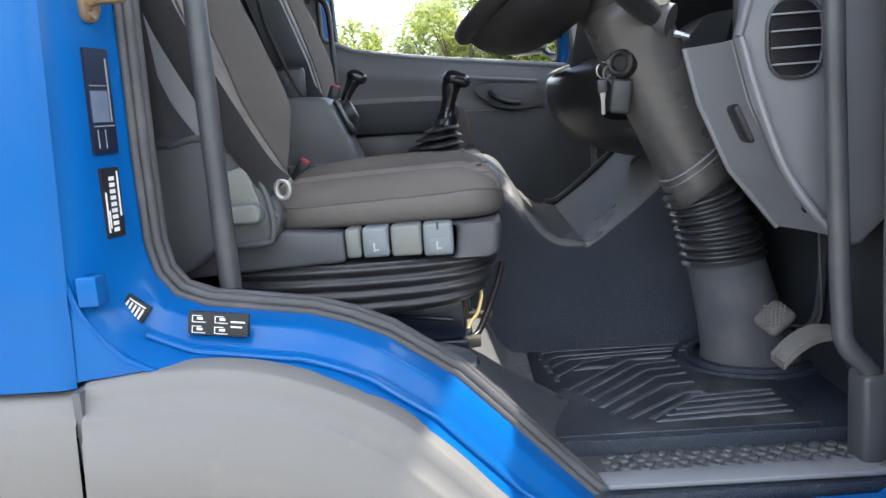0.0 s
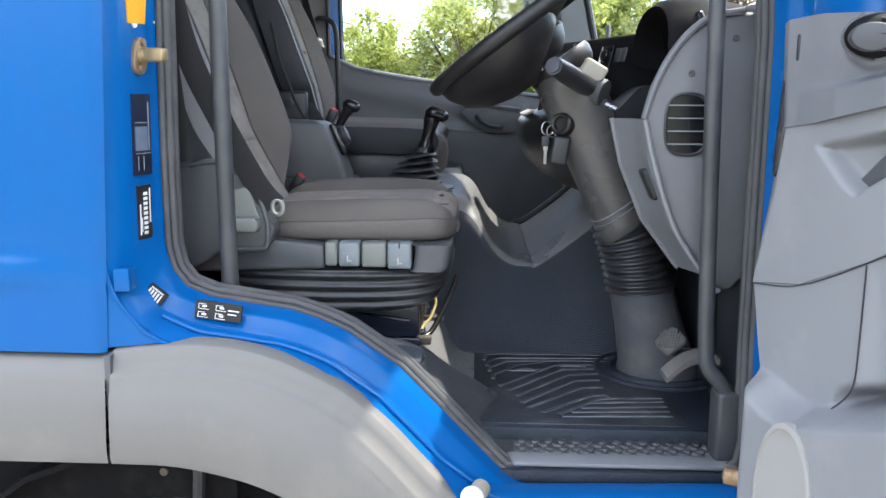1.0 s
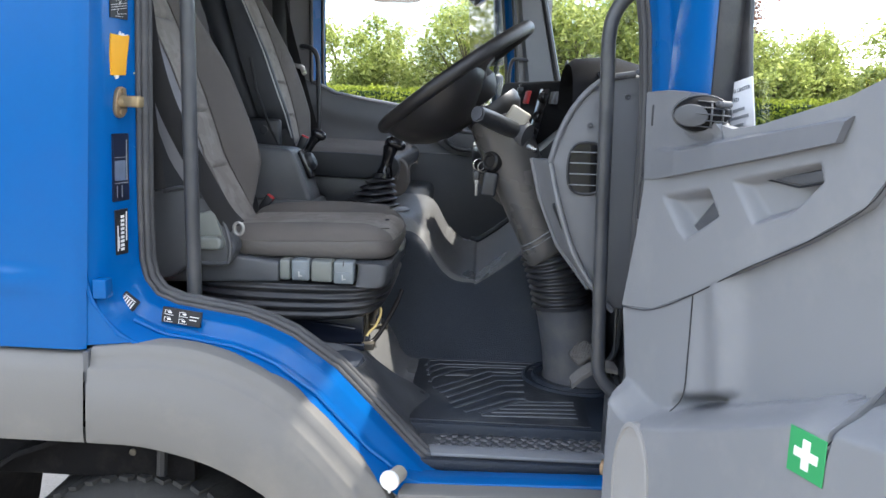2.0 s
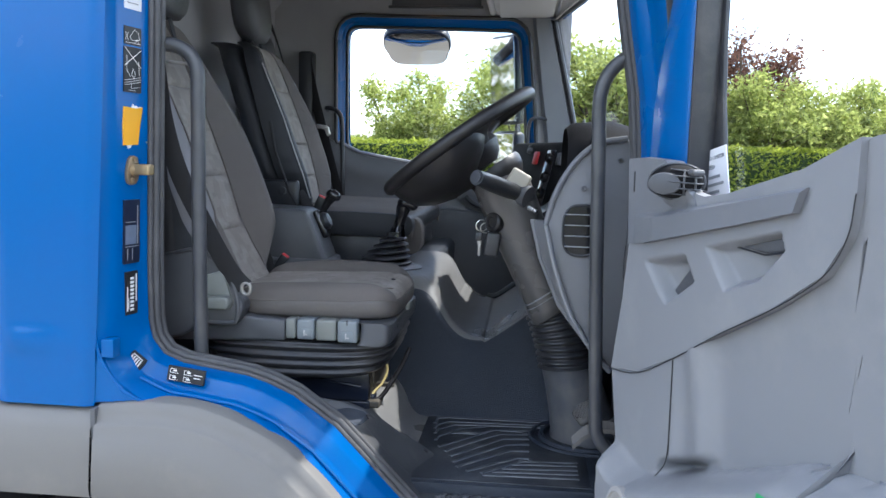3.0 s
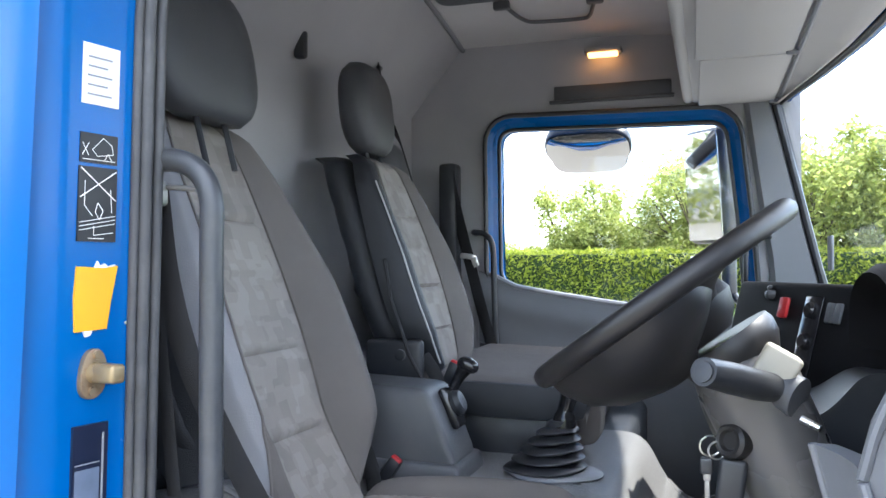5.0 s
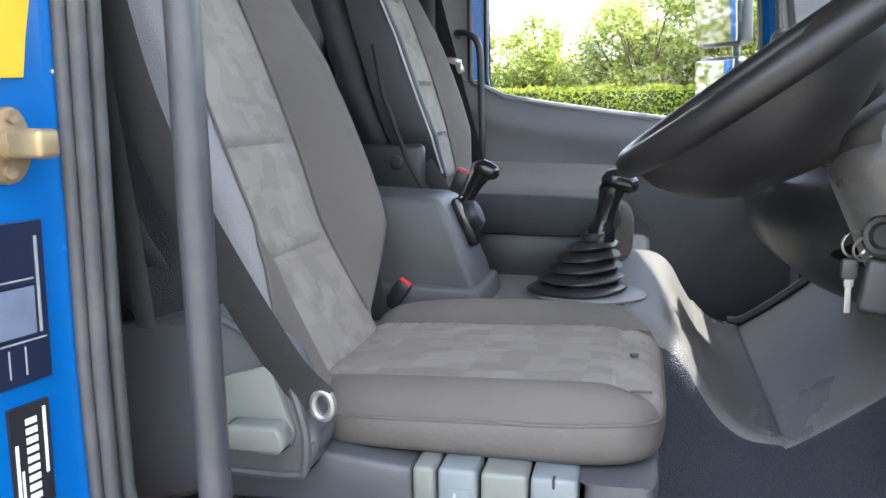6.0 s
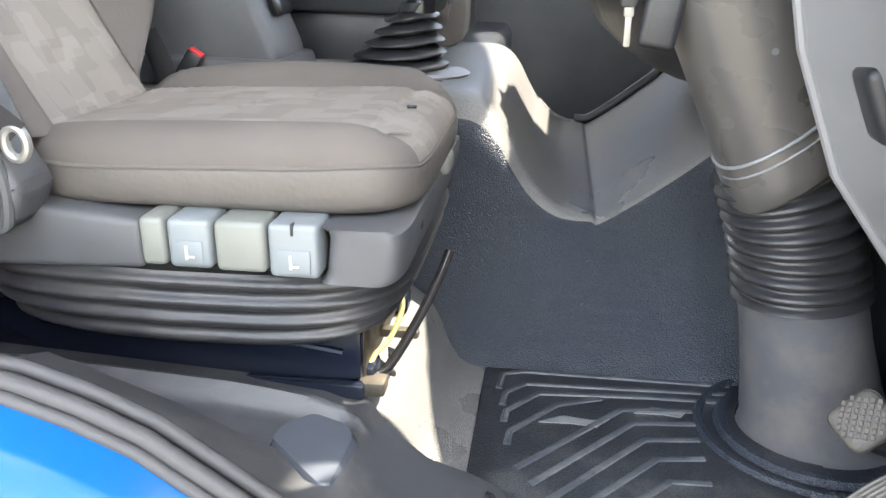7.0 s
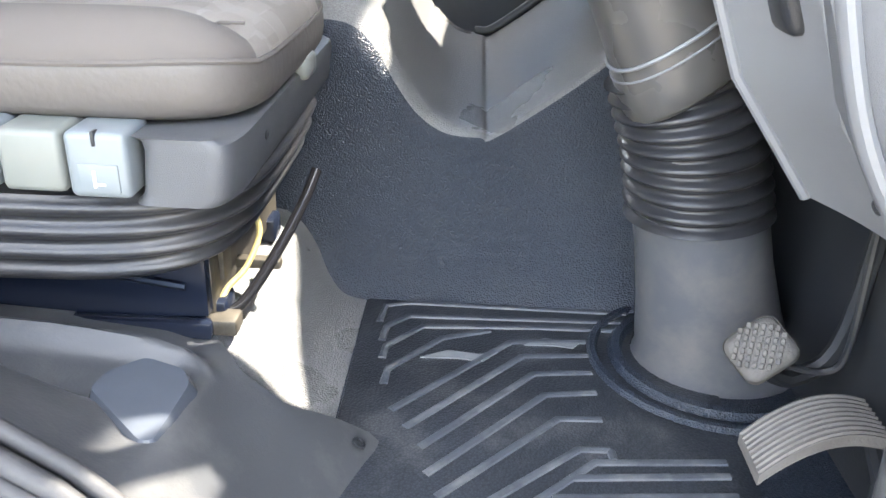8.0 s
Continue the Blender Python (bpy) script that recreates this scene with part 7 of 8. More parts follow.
def upper_trim(u, v):
    du = 0.597 * u
    zt, zb = lerp_table(DBELT, du), lerp_table(DLOW, du)
    z = zb + (zt - zb) * v
    w = 0.0
    for poly, d in RECESS:
        q = min(((b_[0] - a_[0]) * (z - a_[1]) - (b_[1] - a_[1]) * (du - a_[0])) / math.hypot(b_[0] - a_[0], b_[1] - a_[1]) for a_, b_ in zip(poly, poly[1:] + poly[:1]))
        k = max(0.0, min(1.0, (q + 0.006) / 0.016))
        w -= d * k * k * (3 - 2 * k) * (0.35 + 0.65 * max(0.0, min(1.0, (du - poly[0][0]) / (poly[3][0] - poly[0][0]))))
    return Vector((du, w - chamfer(du, z), z))
sheet(bm, upper_trim, 150, 90, 0.02, (0, -1, 0))
dpart("upper_trim", bm, LIGHT, None, "light grey upper door lining with two hand recesses", 60)
bm = bmesh.new()
CAP_LOW = [(0.0, 1.528), (0.112, 1.542), (0.264, 1.573), (0.385, 1.598), (0.48, 1.619), (0.52, 1.627)]
CAP_TOP = [(0.238, 1.668), (0.262, 1.617), (0.415, 1.640), (0.52, 1.659)]
def cap_at(u, v):
    du = 0.002 + (0.500 + 0.014 * v) * u
    lo = lerp_table(CAP_LOW, du)
    hi = lerp_table(DBELT, du) - 0.001 if du < 0.238 else lerp_table(CAP_TOP, du)
    z = lo + (hi - lo) * v
    ledge = lerp_table([(0, 1.585), (0.171, 1.598), (0.261, 1.614), (0.5, 1.655)], du)
    step_ = max(0.0, min(1.0, (ledge - z) / 0.008 + 0.5)) * max(0.0, min(1.0, (du - 0.07) / 0.08))
    w = 0.003 + 0.011 * step_
    r_ = math.hypot(du - 0.205, (z - 1.657) * 1.3)
    k = max(0.0, min(1.0, (0.062 - r_) / 0.018))
    w += 0.010 * k * k * (3 - 2 * k)
    return Vector((du, w - chamfer(du, z), z))
sheet(bm, cap_at, 130, 60, 0.012, (0, -1, 0))
dpart("trim_cap", bm, CAPGREY, None, "darker grey moulded cap along the top of the door", 50)
bm = bmesh.new()
def lower_trim(u, v):
    start = lerp_table([(0.86, 0.068), (0.952, 0.065), (1.094, 0.045), (1.176, 0.024), (1.271, 0.005), (1.30, 0.0)], 0.88 + 0.40 * v)
    du = start + (1.08 - start) * u
    zt = lerp_table(DLOW, du) - 0.001 if du < 0.597 else lerp_table(DBELT, du) - 0.004
    z = 0.88 + (zt - 0.88) * v
    pocket = lerp_table([(-0.1, 1.15), (0.06, 1.150), (0.115, 1.132), (0.155, 1.130), (0.245, 1.160), (0.396, 1.224), (0.54, 1.288), (0.75, 1.32), (1.1, 1.33)], du)
    w = 0.0
    if z < pocket:
        k = max(0.0, min(1.0, (pocket - z) / 0.035))
        w += 0.060 * k * k * (3 - 2 * k) * min(1, du / 0.07)
    elif du > 0.225:
        k = min(1, (du - 0.225) / 0.06)
        w -= 0.022 * k * (1 - max(0, (z - pocket - 0.14)) / 0.5)
        w += 0.020 * math.exp(-((du - 0.285 - 0.10 * (1.33 - z)) / 0.03) ** 2)
    slot_ = max(0.0, min(1.0, (du - 0.185) / 0.02)) * max(0.0, min(1.0, (0.34 - du) / 0.10))
    w -= 0.060 * slot_ * math.exp(-((z - pocket - 0.006 - 0.03 * max(0, du - 0.2)) / 0.012) ** 2)
    return Vector((du, w, z))
sheet(bm, lower_trim, 150, 170, 0.02, (0, -1, 0))
dpart("lower_trim", bm, LIGHT, None, "light grey lower door lining with a map pocket", 60)
bm = bmesh.new()
tube(bm, smooth_path([(u_, 0.0015, lerp_table(DLOW, u_) - 0.002) for u_ in (0.0, 0.10, 0.22, 0.34, 0.46, 0.55, 0.588, 0.597)], 5), 0.0011, 6)
tube(bm, smooth_path([(0.219, 0.0015, 1.352), (0.2195, 0.0015, 1.25), (0.218, 0.0015, 1.185), (0.205, 0.002, 1.155), (0.17, 0.004, 1.118)], 5), 0.0012, 6)
dpart("trim_joint", bm, BLACK)
bm = bmesh.new()
rings = []
for r_, w in ((1.0, 0.052), (1.0, 0.0645), (0.93, 0.066), (0.90, 0.0625)):
    rings.append([(0.165 + 0.058 * r_ * math.cos(a), w, 0.985 + 0.125 * r_ * math.sin(a)) for a in [2 * math.pi * k / 40 for k in range(40)]])
loft(bm, rings)
dpart("loudspeaker_grille", bm, mat("speaker_mesh", (0.30, 0.29, 0.28), 0.8, vary=0.10, bump=0.25, bscale=500, kind="grain"), None, "oval perforated loudspeaker grille")
for pts, w0, edge in (([(0.166, 1.463), (0.187, 1.452), (0.257, 1.496), (0.232, 1.528)], -0.026, [(0.230, 1.529), (0.256, 1.497), (0.228, 1.480)]), ([(0.342, 1.562), (0.415, 1.558), (0.467, 1.569), (0.460, 1.587)], -0.020, [(0.342, 1.561), (0.413, 1.556), (0.467, 1.568)])):
    bm = bmesh.new()
    prism(bm, pts, "y", w0 - 0.006, w0, 0.003, 2)
    pull = dpart("pull_flap", bm, DARK)
    bm = bmesh.new()
    tube(bm, [(a_, w0 + 0.001, b_) for a_, b_ in edge], 0.0016, 6)
    dpart("flap_edge", bm, BLACK, pull)
# ball air outlet and slot at the hinge end
BALL = Vector((0.210, 0.008, 1.656))
SQUASH = Matrix.Translation(BALL) @ Matrix.Diagonal((1.0, 1.0, 0.66, 1.0)) @ Matrix.Translation(-BALL)
def on_ball(a, b, r):
    """A place on the ball, a across and b up as seen from the driver's side."""
    c = math.sqrt(max(0.0, 1 - a * a - b * b))
    return BALL + Vector((0.56 * a + 0.83 * c, -0.83 * a + 0.56 * c, b)) * r
bm = bmesh.new()
bmesh.ops.create_uvsphere(bm, u_segments=28, v_segments=18, radius=0.0435)
bm.transform(SQUASH @ Matrix.Translation(BALL))
nozzle = dpart("air_nozzle", bm, TAR, None, "oval swivelling air outlet with grey slats", 60)
for b_ in (-0.66, -0.34, 0.0, 0.34, 0.66):
    bm = bmesh.new()
    e_ = math.sqrt(1 - b_ * b_)
    tube(bm, [on_ball(a_ * e_, b_ - 0.10 * a_, 0.0455) for a_ in [-0.25 + 0.12 * k for k in range(11)]], 0.0021, 6)
    bm.transform(SQUASH)
    dpart("nozzle_slat", bm, NOZZLE, nozzle)
for a_ in (0.30, 0.70):
    bm = bmesh.new()
    tube(bm, [on_ball(a_, b_, 0.0447) for b_ in [-0.68 + 0.17 * k for k in range(9)]], 0.0017, 6)
    bm.transform(SQUASH)
    dpart("nozzle_bar", bm, DARK, nozzle)
bm = bmesh.new()
rings = []
for k_, h_ in ((1.0, 0.030), (1.0, 0.0405), (0.92, 0.044), (0.5, 0.0455), (0.05, 0.046)):
    rings.append([BALL + Vector((0.56 * a - 0.0 + 0.0, -0.83 * a, b)) + Vector((0.83, 0.56, 0)) * h_ for a, b in [(-0.018 + 0.0275 * k_ * math.cos(t), -0.005 + 0.0275 * k_ * math.sin(t)) for t in [2 * math.pi * q / 28 for q in range(28)]]])
loft(bm, rings)
bm.transform(SQUASH)
dpart("nozzle_disc", bm, NOZZLE, nozzle)
bm = bmesh.new()
tube(bm, [on_ball(math.cos(t), math.sin(t), 0.0455) for t in [2 * math.pi * k / 36 for k in range(36)]], 0.0026, 8, closed=True)
bm.transform(SQUASH)
dpart("nozzle_ring", bm, DARK, nozzle)
bm = bmesh.new()
rbox(bm, 0.244, 0.264, -0.012, 0.012, 1.666, 1.677, 0.005, 3)
dpart("nozzle_stop", bm, DARK, nozzle)
bm = bmesh.new()
rbox(bm, 0.056, 0.066, -0.003, 0.004, 1.630, 1.672, 0.004, 2)
dpart("slot", bm, BLACK)
gaiter = None
for k_, up_, r_ in ((1.0, 0.001, 0.0045), (0.76, 0.004, 0.004), (0.52, 0.006, 0.0036), (0.26, 0.006, 0.0036)):
    bm = bmesh.new()
    ring = []
    for q in range(32):
        u_, z_ = 0.018 + 0.019 * k_ * math.cos(2 * math.pi * q / 32), 1.530 + 0.071 * k_ * math.sin(2 * math.pi * q / 32)
        ring.append((u_, up_ - chamfer(u_, z_), z_))
    tube(bm, ring, r_, 8, closed=True)
    if gaiter is None:
        bm.faces.new([bm.verts.new(p) for p in ring])
        gaiter = dpart("cable_gaiter", bm, RUBBER, None, "oval black rubber cable gaiter at the hinge end", 60)
    else:
        dpart("gaiter_fold", bm, RUBBER, gaiter, "", 60)
bm = bmesh.new()
rbox(bm, 0.030, 0.042, -0.10, -0.045, 0.86, 1.66, 0.003)
dpart("hinge_edge", bm, BLACK)
# steel skin, window frame, glass
bm = bmesh.new()
prism(bm, [(0.0, 0.84), (1.09, 0.84), (1.09, 1.74), (0.80, 1.735), (0.61, 1.708), (0.50, 1.662), (0.34, 1.622), (0.20, 1.63), (0.0, 1.66)], "y", -0.115, -0.09, 0.008, 2)
rbox(bm, 1.075, 1.085, -0.10, -0.012, 0.86, 1.70, 0.003)
dpart("outer_skin", bm, BLUE, None, "blue painted outer door skin")
bm = bmesh.new()
rings = []
for i in range(13):
    z = 1.66 + 0.78 * i / 12
    lean = lerp_table([(1.66, 0.0), (2.1, 0.006), (2.45, 0.03)], z)
    a, b2 = lerp_table([(1.66, 0.030), (1.80, 0.040), (1.90, 0.062), (1.97, 0.086), (2.45, 0.098)], z), 0.174 + lean * 0.4
    rings.append([(a, -0.085, z), (a, -0.045, z), (a + 0.012, -0.036, z), (b2 - 0.012, -0.034, z), (b2, -0.040, z), (b2, -0.085, z)])
loft(bm, rings)
dpart("window_post", bm, BLUE, None, "blue painted front post of the door window")
bm = bmesh.new()
prism(bm, [(0.088, 1.88), (0.100, 2.44), (-0.03, 2.44), (0.0, 2.10), (0.04, 1.92)], "y", -0.085, -0.062, 0.004)
dpart("post_seal", bm, RUBBER, None, "black rubber strip in front of the window post")
bm = bmesh.new()
rings = []
for i in range(13):
    z = 1.64 + 0.80 * i / 12
    lean = lerp_table([(1.66, 0.0), (2.1, 0.006), (2.45, 0.03)], z)
    a = 0.174 + lean * 0.4
    rings.append([(a, -0.088, z), (a, -0.036, z), (a + 0.003, -0.031, z), (a + 0.007, -0.031, z), (a + 0.010, -0.040, z), (a + 0.011, -0.088, z)])
loft(bm, rings)
rbox(bm, 0.03, 1.08, -0.09, -0.02, 2.41, 2.45, 0.008, 2)
rbox(bm, 1.03, 1.08, -0.09, -0.02, 1.66, 2.45, 0.008, 2)
dpart("glass_channel", bm, RUBBER)
bm = bmesh.new()
vs = [bm.verts.new(p) for p in ((0.185, -0.0865, 1.58), (1.06, -0.0865, 1.62), (1.06, -0.0865, 2.43), (0.215, -0.0865, 2.43))]
bm.faces.new(vs)
pane = dpart("glass", bm, GLASS, None, "clear door glass")
bm = bmesh.new()
prism(bm, [(0.183, 1.63), (0.226, 1.63), (0.214, 1.72), (0.203, 1.80), (0.197, 1.90), (0.195, 2.43), (0.185, 2.43)], "y", -0.085, -0.077, 0.002)
dpart("run_cover", bm, RUBBER, None, "black rubber cover beside the window run")
pane.visible_shadow = False
for z in (1.02, 1.50):
    bm = bmesh.new()
    rbox(bm, -0.035, 0.012, -0.085, -0.045, z - 0.03, z + 0.03, 0.006, 2)
    dpart("hinge", bm, BLUE)
bm = bmesh.new()
lathe(bm, [(0.016, -0.01), (0.016, 0.03), (0.0, 0.035)], (-0.01, -0.02, 0.93), (-0.6, 0.6, 0), 14)
dpart("door_check", bm, RUST)

# first aid sticker low on the door
aid = thing("first_aid_sticker", tuple(door_pt(0.50, 1.2, 0.05)), "green square sticker with a white cross on the door", "sticker")
bm = bmesh.new()
rbox(bm, 0.530, 0.593, 0.0605, 0.0625, 1.190, 1.253, 0.0008, 1)
bm.transform(DOOR_M)
part("backing", bm, GREEN, aid)
bm = bmesh.new()
rbox(bm, 0.555, 0.568, 0.0615, 0.0640, 1.201, 1.242, 0.0005, 1)
rbox(bm, 0.541, 0.582, 0.0615, 0.0639, 1.215, 1.228, 0.0005, 1)
bm.transform(DOOR_M)
part("cross", bm, WHITE, aid)


def words(text, m, size, material, parent, name="lettering", depth=0.0006):
    """Raised lettering as a mesh, centred at the pose m."""
    cu = bpy.data.curves.new("text", "FONT")
    cu.body, cu.size, cu.align_x, cu.align_y, cu.extrude = text, size, "CENTER", "CENTER", depth
    tmp = new("text", cu)
    me = bpy.data.meshes.new_from_object(tmp.evaluated_get(bpy.context.evaluated_depsgraph_get()))
    bpy.data.objects.remove(tmp)
    me.transform(m)
    me.materials.clear()
    me.materials.append(material)
    ob = new(name, me)
    ob.parent = parent
    ob.location = -ORIGIN[parent.name]
    ORIGIN[ob.name] = Vector((0, 0, 0))
    return ob


# paper card standing in the door glass
card = thing("notice_card", tuple(door_pt(0.204, 1.62, -0.06)), "white laminated notice card standing against the door glass", "notice card")
CARD = DOOR_M @ Matrix.Translation((0.190, -0.071, 1.662)) @ Matrix.Rotation(radians(-12), 4, "Y") @ Matrix.Scale(1.08, 4)
bm = bmesh.new()
rbox(bm, -0.046, 0.046, -0.001, 0.001, -0.045, 0.045, 0.0006, 1, CARD)
part("sheet", bm, PAPER, card)
FACE = CARD @ Matrix.Translation((0, 0.0016, 0)) @ Matrix(((1, 0, 0, 0), (0, 0, 1, 0), (0, 1, 0, 0), (0, 0, 0, 1)))
words("ROAD SPEED LIMITER", FACE @ Matrix.Translation((0, 0.030, 0)), 0.0085, GREYINK, card)
words("FITTED", FACE @ Matrix.Translation((0, 0.016, 0)), 0.009, GREYINK, card)
for zz, l_ in ((0.0, 0.026), (-0.012, 0.034), (-0.024, 0.022)):
    bm = bmesh.new()
    rbox(bm, -l_, l_, 0.0008, 0.0018, zz - 0.0022, zz + 0.0022, 0.0, 1, CARD)
    part("print_line", bm, GREYINK, card)
bm = bmesh.new()
rbox(bm, -0.05, 0.06, -0.005, 0.012, -0.056, -0.044, 0.004, 2, CARD)
part("holder", bm, DARK, card)

# ---- stickers and catch on the door pillar ----
JY = 0.0
# the pillar face that carries the stickers looks forwards; across, inwards and up it
JAMB_M = Matrix(((0.19, -0.98, 0.018, -0.4715), (0.98, 0.19, 0.012, 1.0125), (0, 0, 1, 0), (0, 0, 0, 1)))


def jamb_part(name, bm, material, t_):
    bm.transform(JAMB_M)
    return part(name, bm, material, t_)


def sticker(name, z0, z1, w, material, label):
    t_ = thing(name, JAMB_M @ Vector((0, 0, z0)), label, "sticker", "pillar stickers")
    bm = bmesh.new()
    w *= 1.32
    prism(bm, [(-w, z0), (w, z0), (w, z1), (-w, z1)], "y", JY - 0.0012, JY + 0.004)
    jamb_part("backing", bm, material, t_)
    return t_


def bars(t_, rows, material=WHITE):
    """Plain strokes: (x0, x1, z0, z1) about the middle line of the sticker."""
    for x0, x1, z0, z1 in rows:
        bm = bmesh.new()
        rbox(bm, x0 * 1.32, x1 * 1.32, JY - 0.0022, JY - 0.0010, z0, z1, 0.0, 1)
        jamb_part("print_bar", bm, material, t_)


def strokes(t_, lines, r=0.0005, material=WHITE):
    for pts in lines:
        bm = bmesh.new()
        tube(bm, [(x * 1.32, JY - 0.0016, z) for x, z in pts], r, 5)
        jamb_part("print_line", bm, material, t_)


s = sticker("paper_label", 2.122, 2.207, 0.024, PAPER, "white paper label with faint printing")
bars(s, [(-0.017, 0.016 - 0.004 * (k % 3), 2.135 + 0.010 * k, 2.137 + 0.010 * k) for k in range(6)], GREYINK)
bars(s, [(-0.002, 0.018, 2.206, 2.216)], mat("pink_paper", (0.6, 0.25, 0.35), 0.7))
s = sticker("paper_label", 1.988, 2.066, 0.021, PAPER, "second white paper label with faint printing")
bars(s, [(-0.015, 0.012 - 0.005 * (k % 2), 2.000 + 0.012 * k, 2.002 + 0.012 * k) for k in range(5)], GREYINK)
s = sticker("warning_sticker", 1.913, 1.951, 0.021, INK, "small black warning sticker with a white line drawing")
strokes(s, [[(-0.019, 1.922), (-0.012, 1.938)], [(-0.019, 1.938), (-0.012, 1.922)], [(-0.008, 1.930), (0.004, 1.946), (0.014, 1.938), (0.016, 1.926), (-0.002, 1.922), (-0.008, 1.930)], [(-0.018, 1.917), (0.018, 1.917)], [(0.006, 1.918), (0.010, 1.926), (0.014, 1.918)]])
s = sticker("warning_sticker", 1.812, 1.908, 0.0215, INK, "tall black warning sticker crossed out in white")
strokes(s, [[(-0.020, 1.906), (0.020, 1.866)], [(-0.020, 1.868), (0.020, 1.904)]], 0.0008)
strokes(s, [[(-0.015, 1.890), (-0.015, 1.858), (-0.006, 1.845)], [(0.014, 1.880), (0.016, 1.850)], [(-0.020, 1.836), (0.020, 1.846)], [(-0.020, 1.831), (0.020, 1.841)], [(-0.020, 1.826), (0.020, 1.836)], [(0.0, 1.862), (0.006, 1.852), (0.002, 1.840), (-0.003, 1.850), (0.0, 1.862)], [(-0.004, 1.832), (-0.004, 1.820), (0.018, 1.824)], [(-0.010, 1.816), (0.008, 1.816)]])
t_ = thing("yellow_label", JAMB_M @ Vector((0, 0, 1.69)), "torn plain yellow label with ragged edges", "sticker", "pillar stickers")
bm = bmesh.new()
prism(bm, [(-0.459, 1.697), (-0.424, 1.699), (-0.420, 1.735), (-0.413, 1.781), (-0.430, 1.778), (-0.459, 1.780), (-0.461, 1.74)], "y", JY - 0.0012, JY + 0.004)
for v in bm.verts:
    v.co.x = (v.co.x + 0.4385) * 1.32
jamb_part("sheet", bm, YELLOW, t_)
for pts in ([(-0.439, 1.780), (-0.436, 1.787), (-0.433, 1.781), (-0.428, 1.784), (-0.424, 1.780), (-0.416, 1.783), (-0.415, 1.776), (-0.440, 1.777)], [(-0.450, 1.698), (-0.440, 1.698), (-0.442, 1.692), (-0.447, 1.690)]):
    bm = bmesh.new()
    prism(bm, pts, "y", JY - 0.0008, JY + 0.004)
    for v in bm.verts:
        v.co.x = (v.co.x + 0.4385) * 1.32
    jamb_part("torn_backing", bm, PAPER, t_)
s = sticker("data_label", 1.437, 1.578, 0.0195, NAVY, "long dark blue data label with blank fields")
bars(s, [(-0.017, 0.010, 1.480, 1.522)], mat("faded_blue_print", (0.12, 0.15, 0.21), 0.5, vary=0.3, scale=40))
bars(s, [(-0.017, 0.017, 1.474, 1.4755), (0.0125, 0.0145, 1.48, 1.565), (-0.017, 0.010, 1.528, 1.5295), (-0.012, -0.011, 1.445, 1.470), (0.0, 0.001, 1.445, 1.470)], GREYINK)
s = sticker("service_sticker", 1.322, 1.418, 0.0150, INK, "narrow black sticker with upright white printing")
bars(s, [(-0.004, 0.0045, 1.330 + 0.0088 * k, 1.3355 + 0.0088 * k) for k in range(9)])
bars(s, [(-0.0125, -0.0105, 1.330, 1.385), (0.0095, 0.0115, 1.350, 1.412), (-0.009, -0.0075, 1.335, 1.36)])
# two black stickers low on the arch band, following its slope
for nm, c, n_, up_, w, h_, lab in (("barcode_sticker", (-0.430, 1.0160, 1.2205), (0.0, -1, 0.05), 38, 0.019, 0.0135, "small tilted black sticker with white strokes"), ("diagram_sticker", (-0.318, 1.0220, 1.1895), (0.0, -1, 0.12), 7, 0.043, 0.0165, "wide black sticker with white cab diagrams")):
    t_ = thing(nm, c, lab, "sticker", "pillar stickers")
    nn = Vector(n_).normalized()
    ex = Vector((1, 0, 0)) - nn * nn.x
    ex.normalize()
    ez = nn.cross(ex) * -1
    if ez.z < 0:
        ez = -ez
    rot = Matrix((ex, -nn, ez)).transposed().to_4x4()
    M_ = Matrix.Translation(c) @ rot @ Matrix.Rotation(radians(up_), 4, "Y")
    bm = bmesh.new()
    rbox(bm, -w, w, -0.003, 0.004, -h_, h_, 0.0006, 1, M_)
    part("backing", bm, INK, t_)
    if nm == "barcode_sticker":
        boxes = [(-0.015 + 0.006 * k, -0.012 + 0.006 * k, -0.010, 0.006) for k in range(5)] + [(-0.014, 0.012, 0.008, 0.010)]
    else:
        boxes = []
        for cx in (-0.028, 0.004):
            for cz in (-0.009, 0.006):
                boxes += [(cx - 0.009, cx + 0.010, cz - 0.005, cz - 0.004), (cx - 0.009, cx - 0.008, cz - 0.005, cz + 0.004), (cx - 0.009, cx + 0.004, cz + 0.004, cz + 0.005), (cx - 0.002, cx + 0.006, cz - 0.001, cz + 0.0025)]
        boxes += [(0.018, 0.038, 0.003, 0.005), (0.018, 0.034, -0.004, -0.002)]
    for x0, x1, z0, z1 in boxes:
        bm = bmesh.new()
        rbox(bm, x0, x1, -0.0040, -0.0028, z0, z1, 0, 1, M_)
        part("print_bar", bm, WHITE, t_)
# door catch: a plate on the pillar face with a block striker standing forwards
catch = thing("door_catch", JAMB_M @ Vector((0, 0, 1.63)), "rusty steel door striker bolted to the pillar", "door striker")
bm = bmesh.new()
prism(bm, rounded([(-0.022, 1.612), (-0.010, 1.598), (0.008, 1.600), (0.020, 1.618), (0.018, 1.650), (0.004, 1.666), (-0.016, 1.656)], times=2), "y", -0.006, 0.004, 0.002)
jamb_part("plate", bm, RUST, catch)
bm = bmesh.new()
tube(bm, [(0.0, -0.004, 1.632), (0.0, -0.018, 1.632)], [0.014, 0.011], 14)
rbox(bm, -0.011, 0.011, -0.052, -0.012, 1.621, 1.645, 0.005, 3)
jamb_part("striker_pin", bm, BRASS, catch)
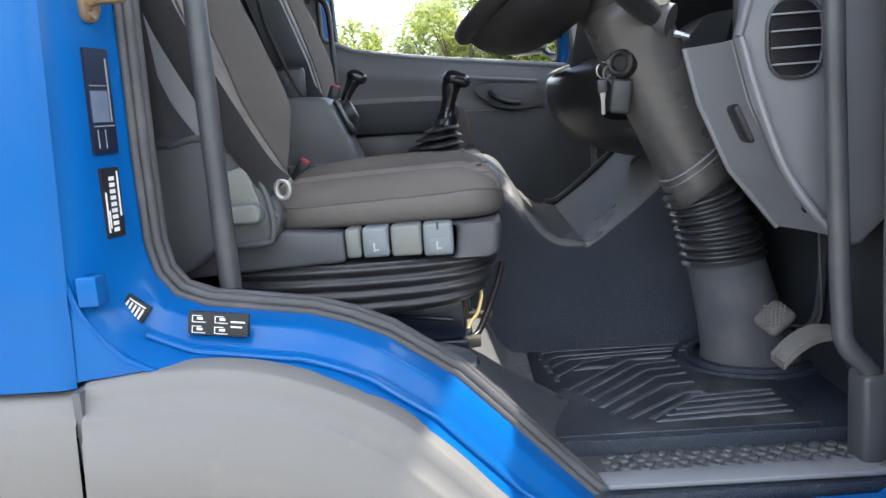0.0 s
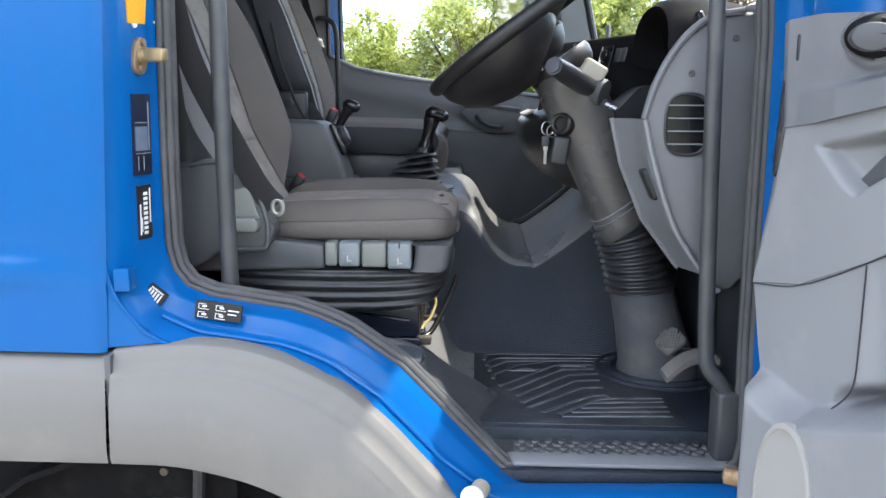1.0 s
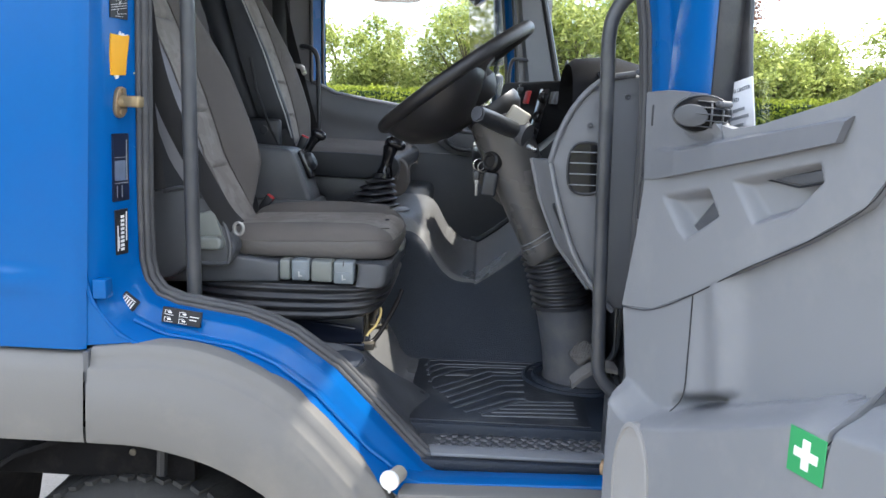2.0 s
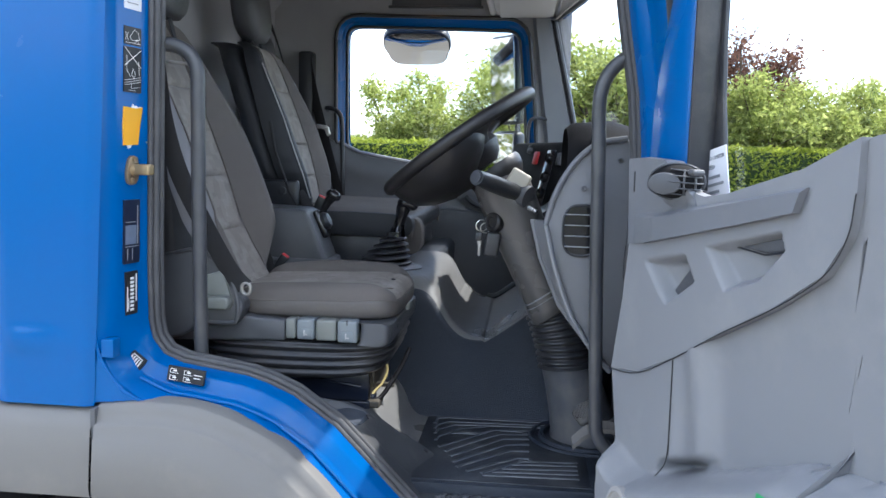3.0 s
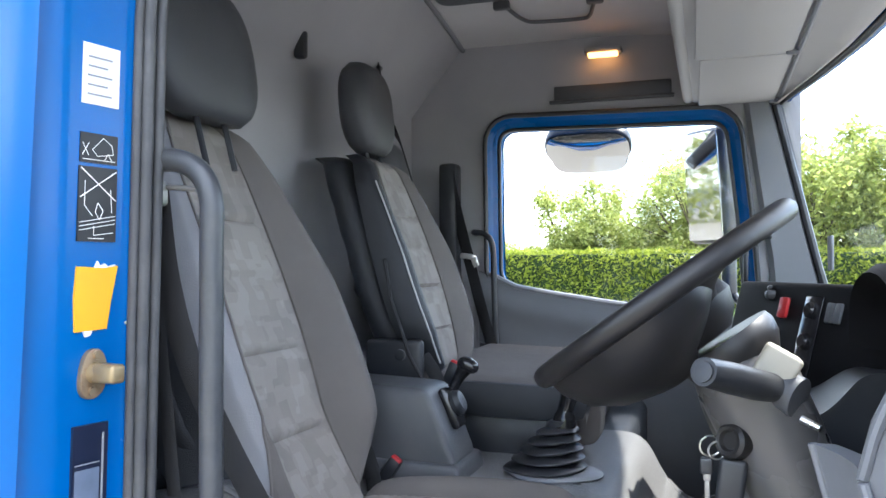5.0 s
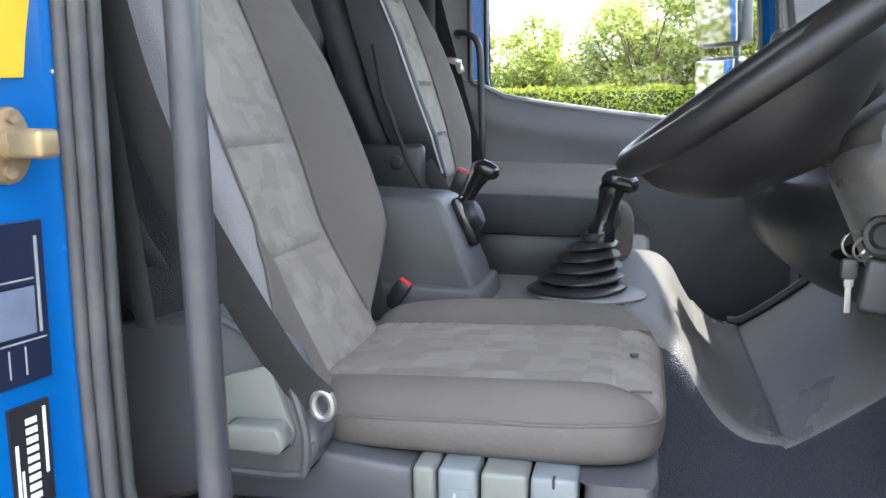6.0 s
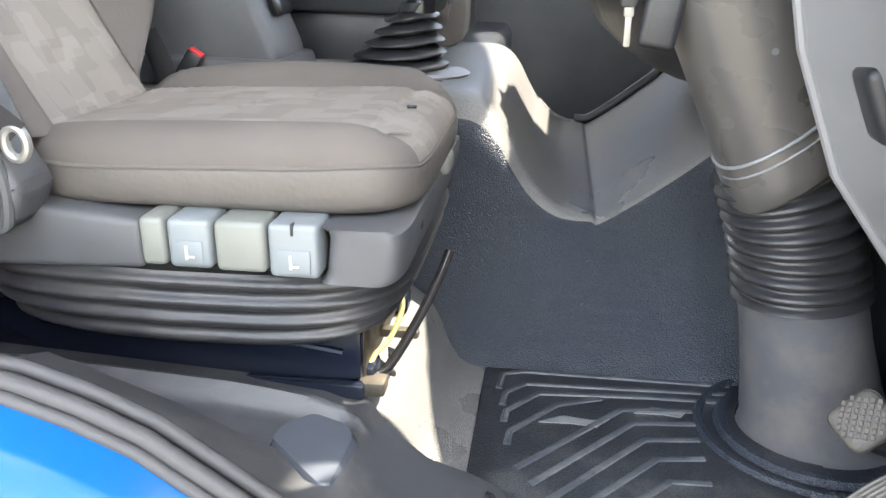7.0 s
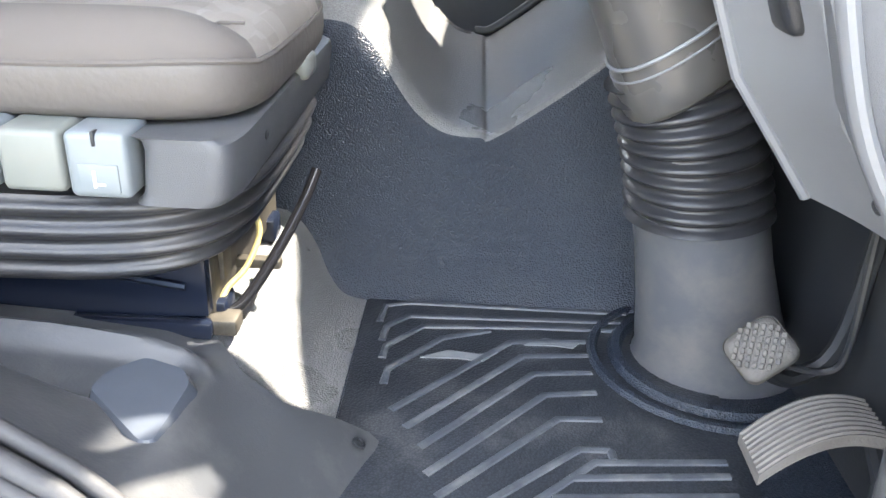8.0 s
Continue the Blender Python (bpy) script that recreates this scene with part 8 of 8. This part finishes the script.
for x, z in ((0.002, 1.655), (-0.004, 1.609)):
    bm = bmesh.new()
    lathe(bm, [(0.006, 0), (0.006, 0.004), (0.003, 0.004), (0.0, 0.003)], (x, -0.006, z), (0, -1, 0), 10)
    jamb_part("bolt", bm, RUST, catch)
catch.location.z += 0.012
bm = bmesh.new()
lathe(bm, [(0.002, 0), (0.002, 0.002), (0, 0.0025)], (-0.432, 1.082, 1.705), (0.7, -0.7, 0), 10)
solid("rubber_stop", bm, CREAM, "tiny pale rubber stop on the pillar", "stop")
# red tool lying behind the sill cover
red = thing("warning_triangle_case", (-0.53, 1.28, 1.08), "bright red plastic case tucked beside the seat", "plastic case")
bm = bmesh.new()
prism(bm, rounded([(-0.62, 1.185), (-0.56, 1.180), (-0.48, 1.160), (-0.425, 1.136), (-0.412, 1.120), (-0.44, 1.10), (-0.62, 1.10)], times=1), "y", 1.185, 1.255, 0.010, 2)
for x_ in (-0.50, -0.455):
    rbox(bm, x_ - 0.008, x_ + 0.008, 1.176, 1.19, 1.115, 1.150, 0.004, 2)
part("case", bm, RED, red)

# ---- far-side mirrors ----
mir = thing("door_mirror", (0.30, 3.3, 1.9), "tall black far-side door mirror on an arm", "mirror", "far mirrors")
MM = Matrix.Translation((0.292, 3.33, 2.075)) @ Matrix.Rotation(radians(43.5), 4, "Z") @ Matrix.Rotation(radians(-4), 4, "Y")
bm = bmesh.new()
rbox(bm, -0.005, 0.075, -0.098, 0.098, -0.215, 0.215, 0.028, 4, MM)
part("shell", bm, BLACK, mir)
bm = bmesh.new()
rbox(bm, -0.009, -0.003, -0.086, 0.086, -0.20, 0.20, 0.002, 1, MM)
part("mirror_glass", bm, MIRROR, mir)
bm = bmesh.new()
tube(bm, smooth_path([(0.44, 3.18, 2.26), (0.40, 3.30, 2.28), (0.37, 3.36, 2.20), (0.37, 3.37, 1.80), (0.40, 3.30, 1.66), (0.46, 3.18, 1.64)], 6), 0.014, 8)
part("arm", bm, BLACK, mir)
mir2 = thing("wide_mirror", (0.30, 3.3, 1.75), "small black wide-angle mirror under the tall one", "mirror", "far mirrors")
MM = Matrix.Translation((0.300, 3.33, 1.745)) @ Matrix.Rotation(radians(44), 4, "Z")
bm = bmesh.new()
rbox(bm, -0.005, 0.075, -0.090, 0.090, -0.085, 0.085, 0.03, 4, MM)
part("shell", bm, BLACK, mir2)
bm = bmesh.new()
rbox(bm, -0.009, -0.003, -0.078, 0.078, -0.072, 0.072, 0.002, 1, MM)
part("mirror_glass", bm, MIRROR, mir2)
kerb = thing("kerb_mirror", (-0.14, 3.28, 2.2), "rounded kerb mirror hanging outside the passenger window", "mirror", "far mirrors")
MM = Matrix.Translation((-0.130, 3.285, 2.212)) @ Matrix.Rotation(radians(52), 4, "X")
bm = bmesh.new()
OVL = [(0.165 * math.copysign(abs(math.cos(a)) ** 0.45, math.cos(a)) * (1.0 - 0.10 * (math.sin(a) < 0)), 0.108 * math.copysign(abs(math.sin(a)) ** 0.55, math.sin(a))) for a in [2 * math.pi * k / 36 for k in range(36)]]
prism(bm, OVL, "y", 0.0, 0.05, 0.012, 3, MM)
part("shell", bm, BLACK, kerb)
bm = bmesh.new()
rings = []
for k, w in ((0.955, -0.001), (0.90, -0.004), (0.6, -0.010), (0.3, -0.014), (0.02, -0.0155)):
    rings.append([MM @ Vector((x * k, w, z * k)) for x, z in OVL])
loft(bm, rings)
part("mirror_glass", bm, MIRROR, kerb, sharp=80)
bm = bmesh.new()
tube(bm, [(-0.13, 3.30, 2.27), (-0.12, 3.24, 2.33), (-0.10, 3.17, 2.36)], 0.012, 8)
part("bracket", bm, BLACK, kerb)
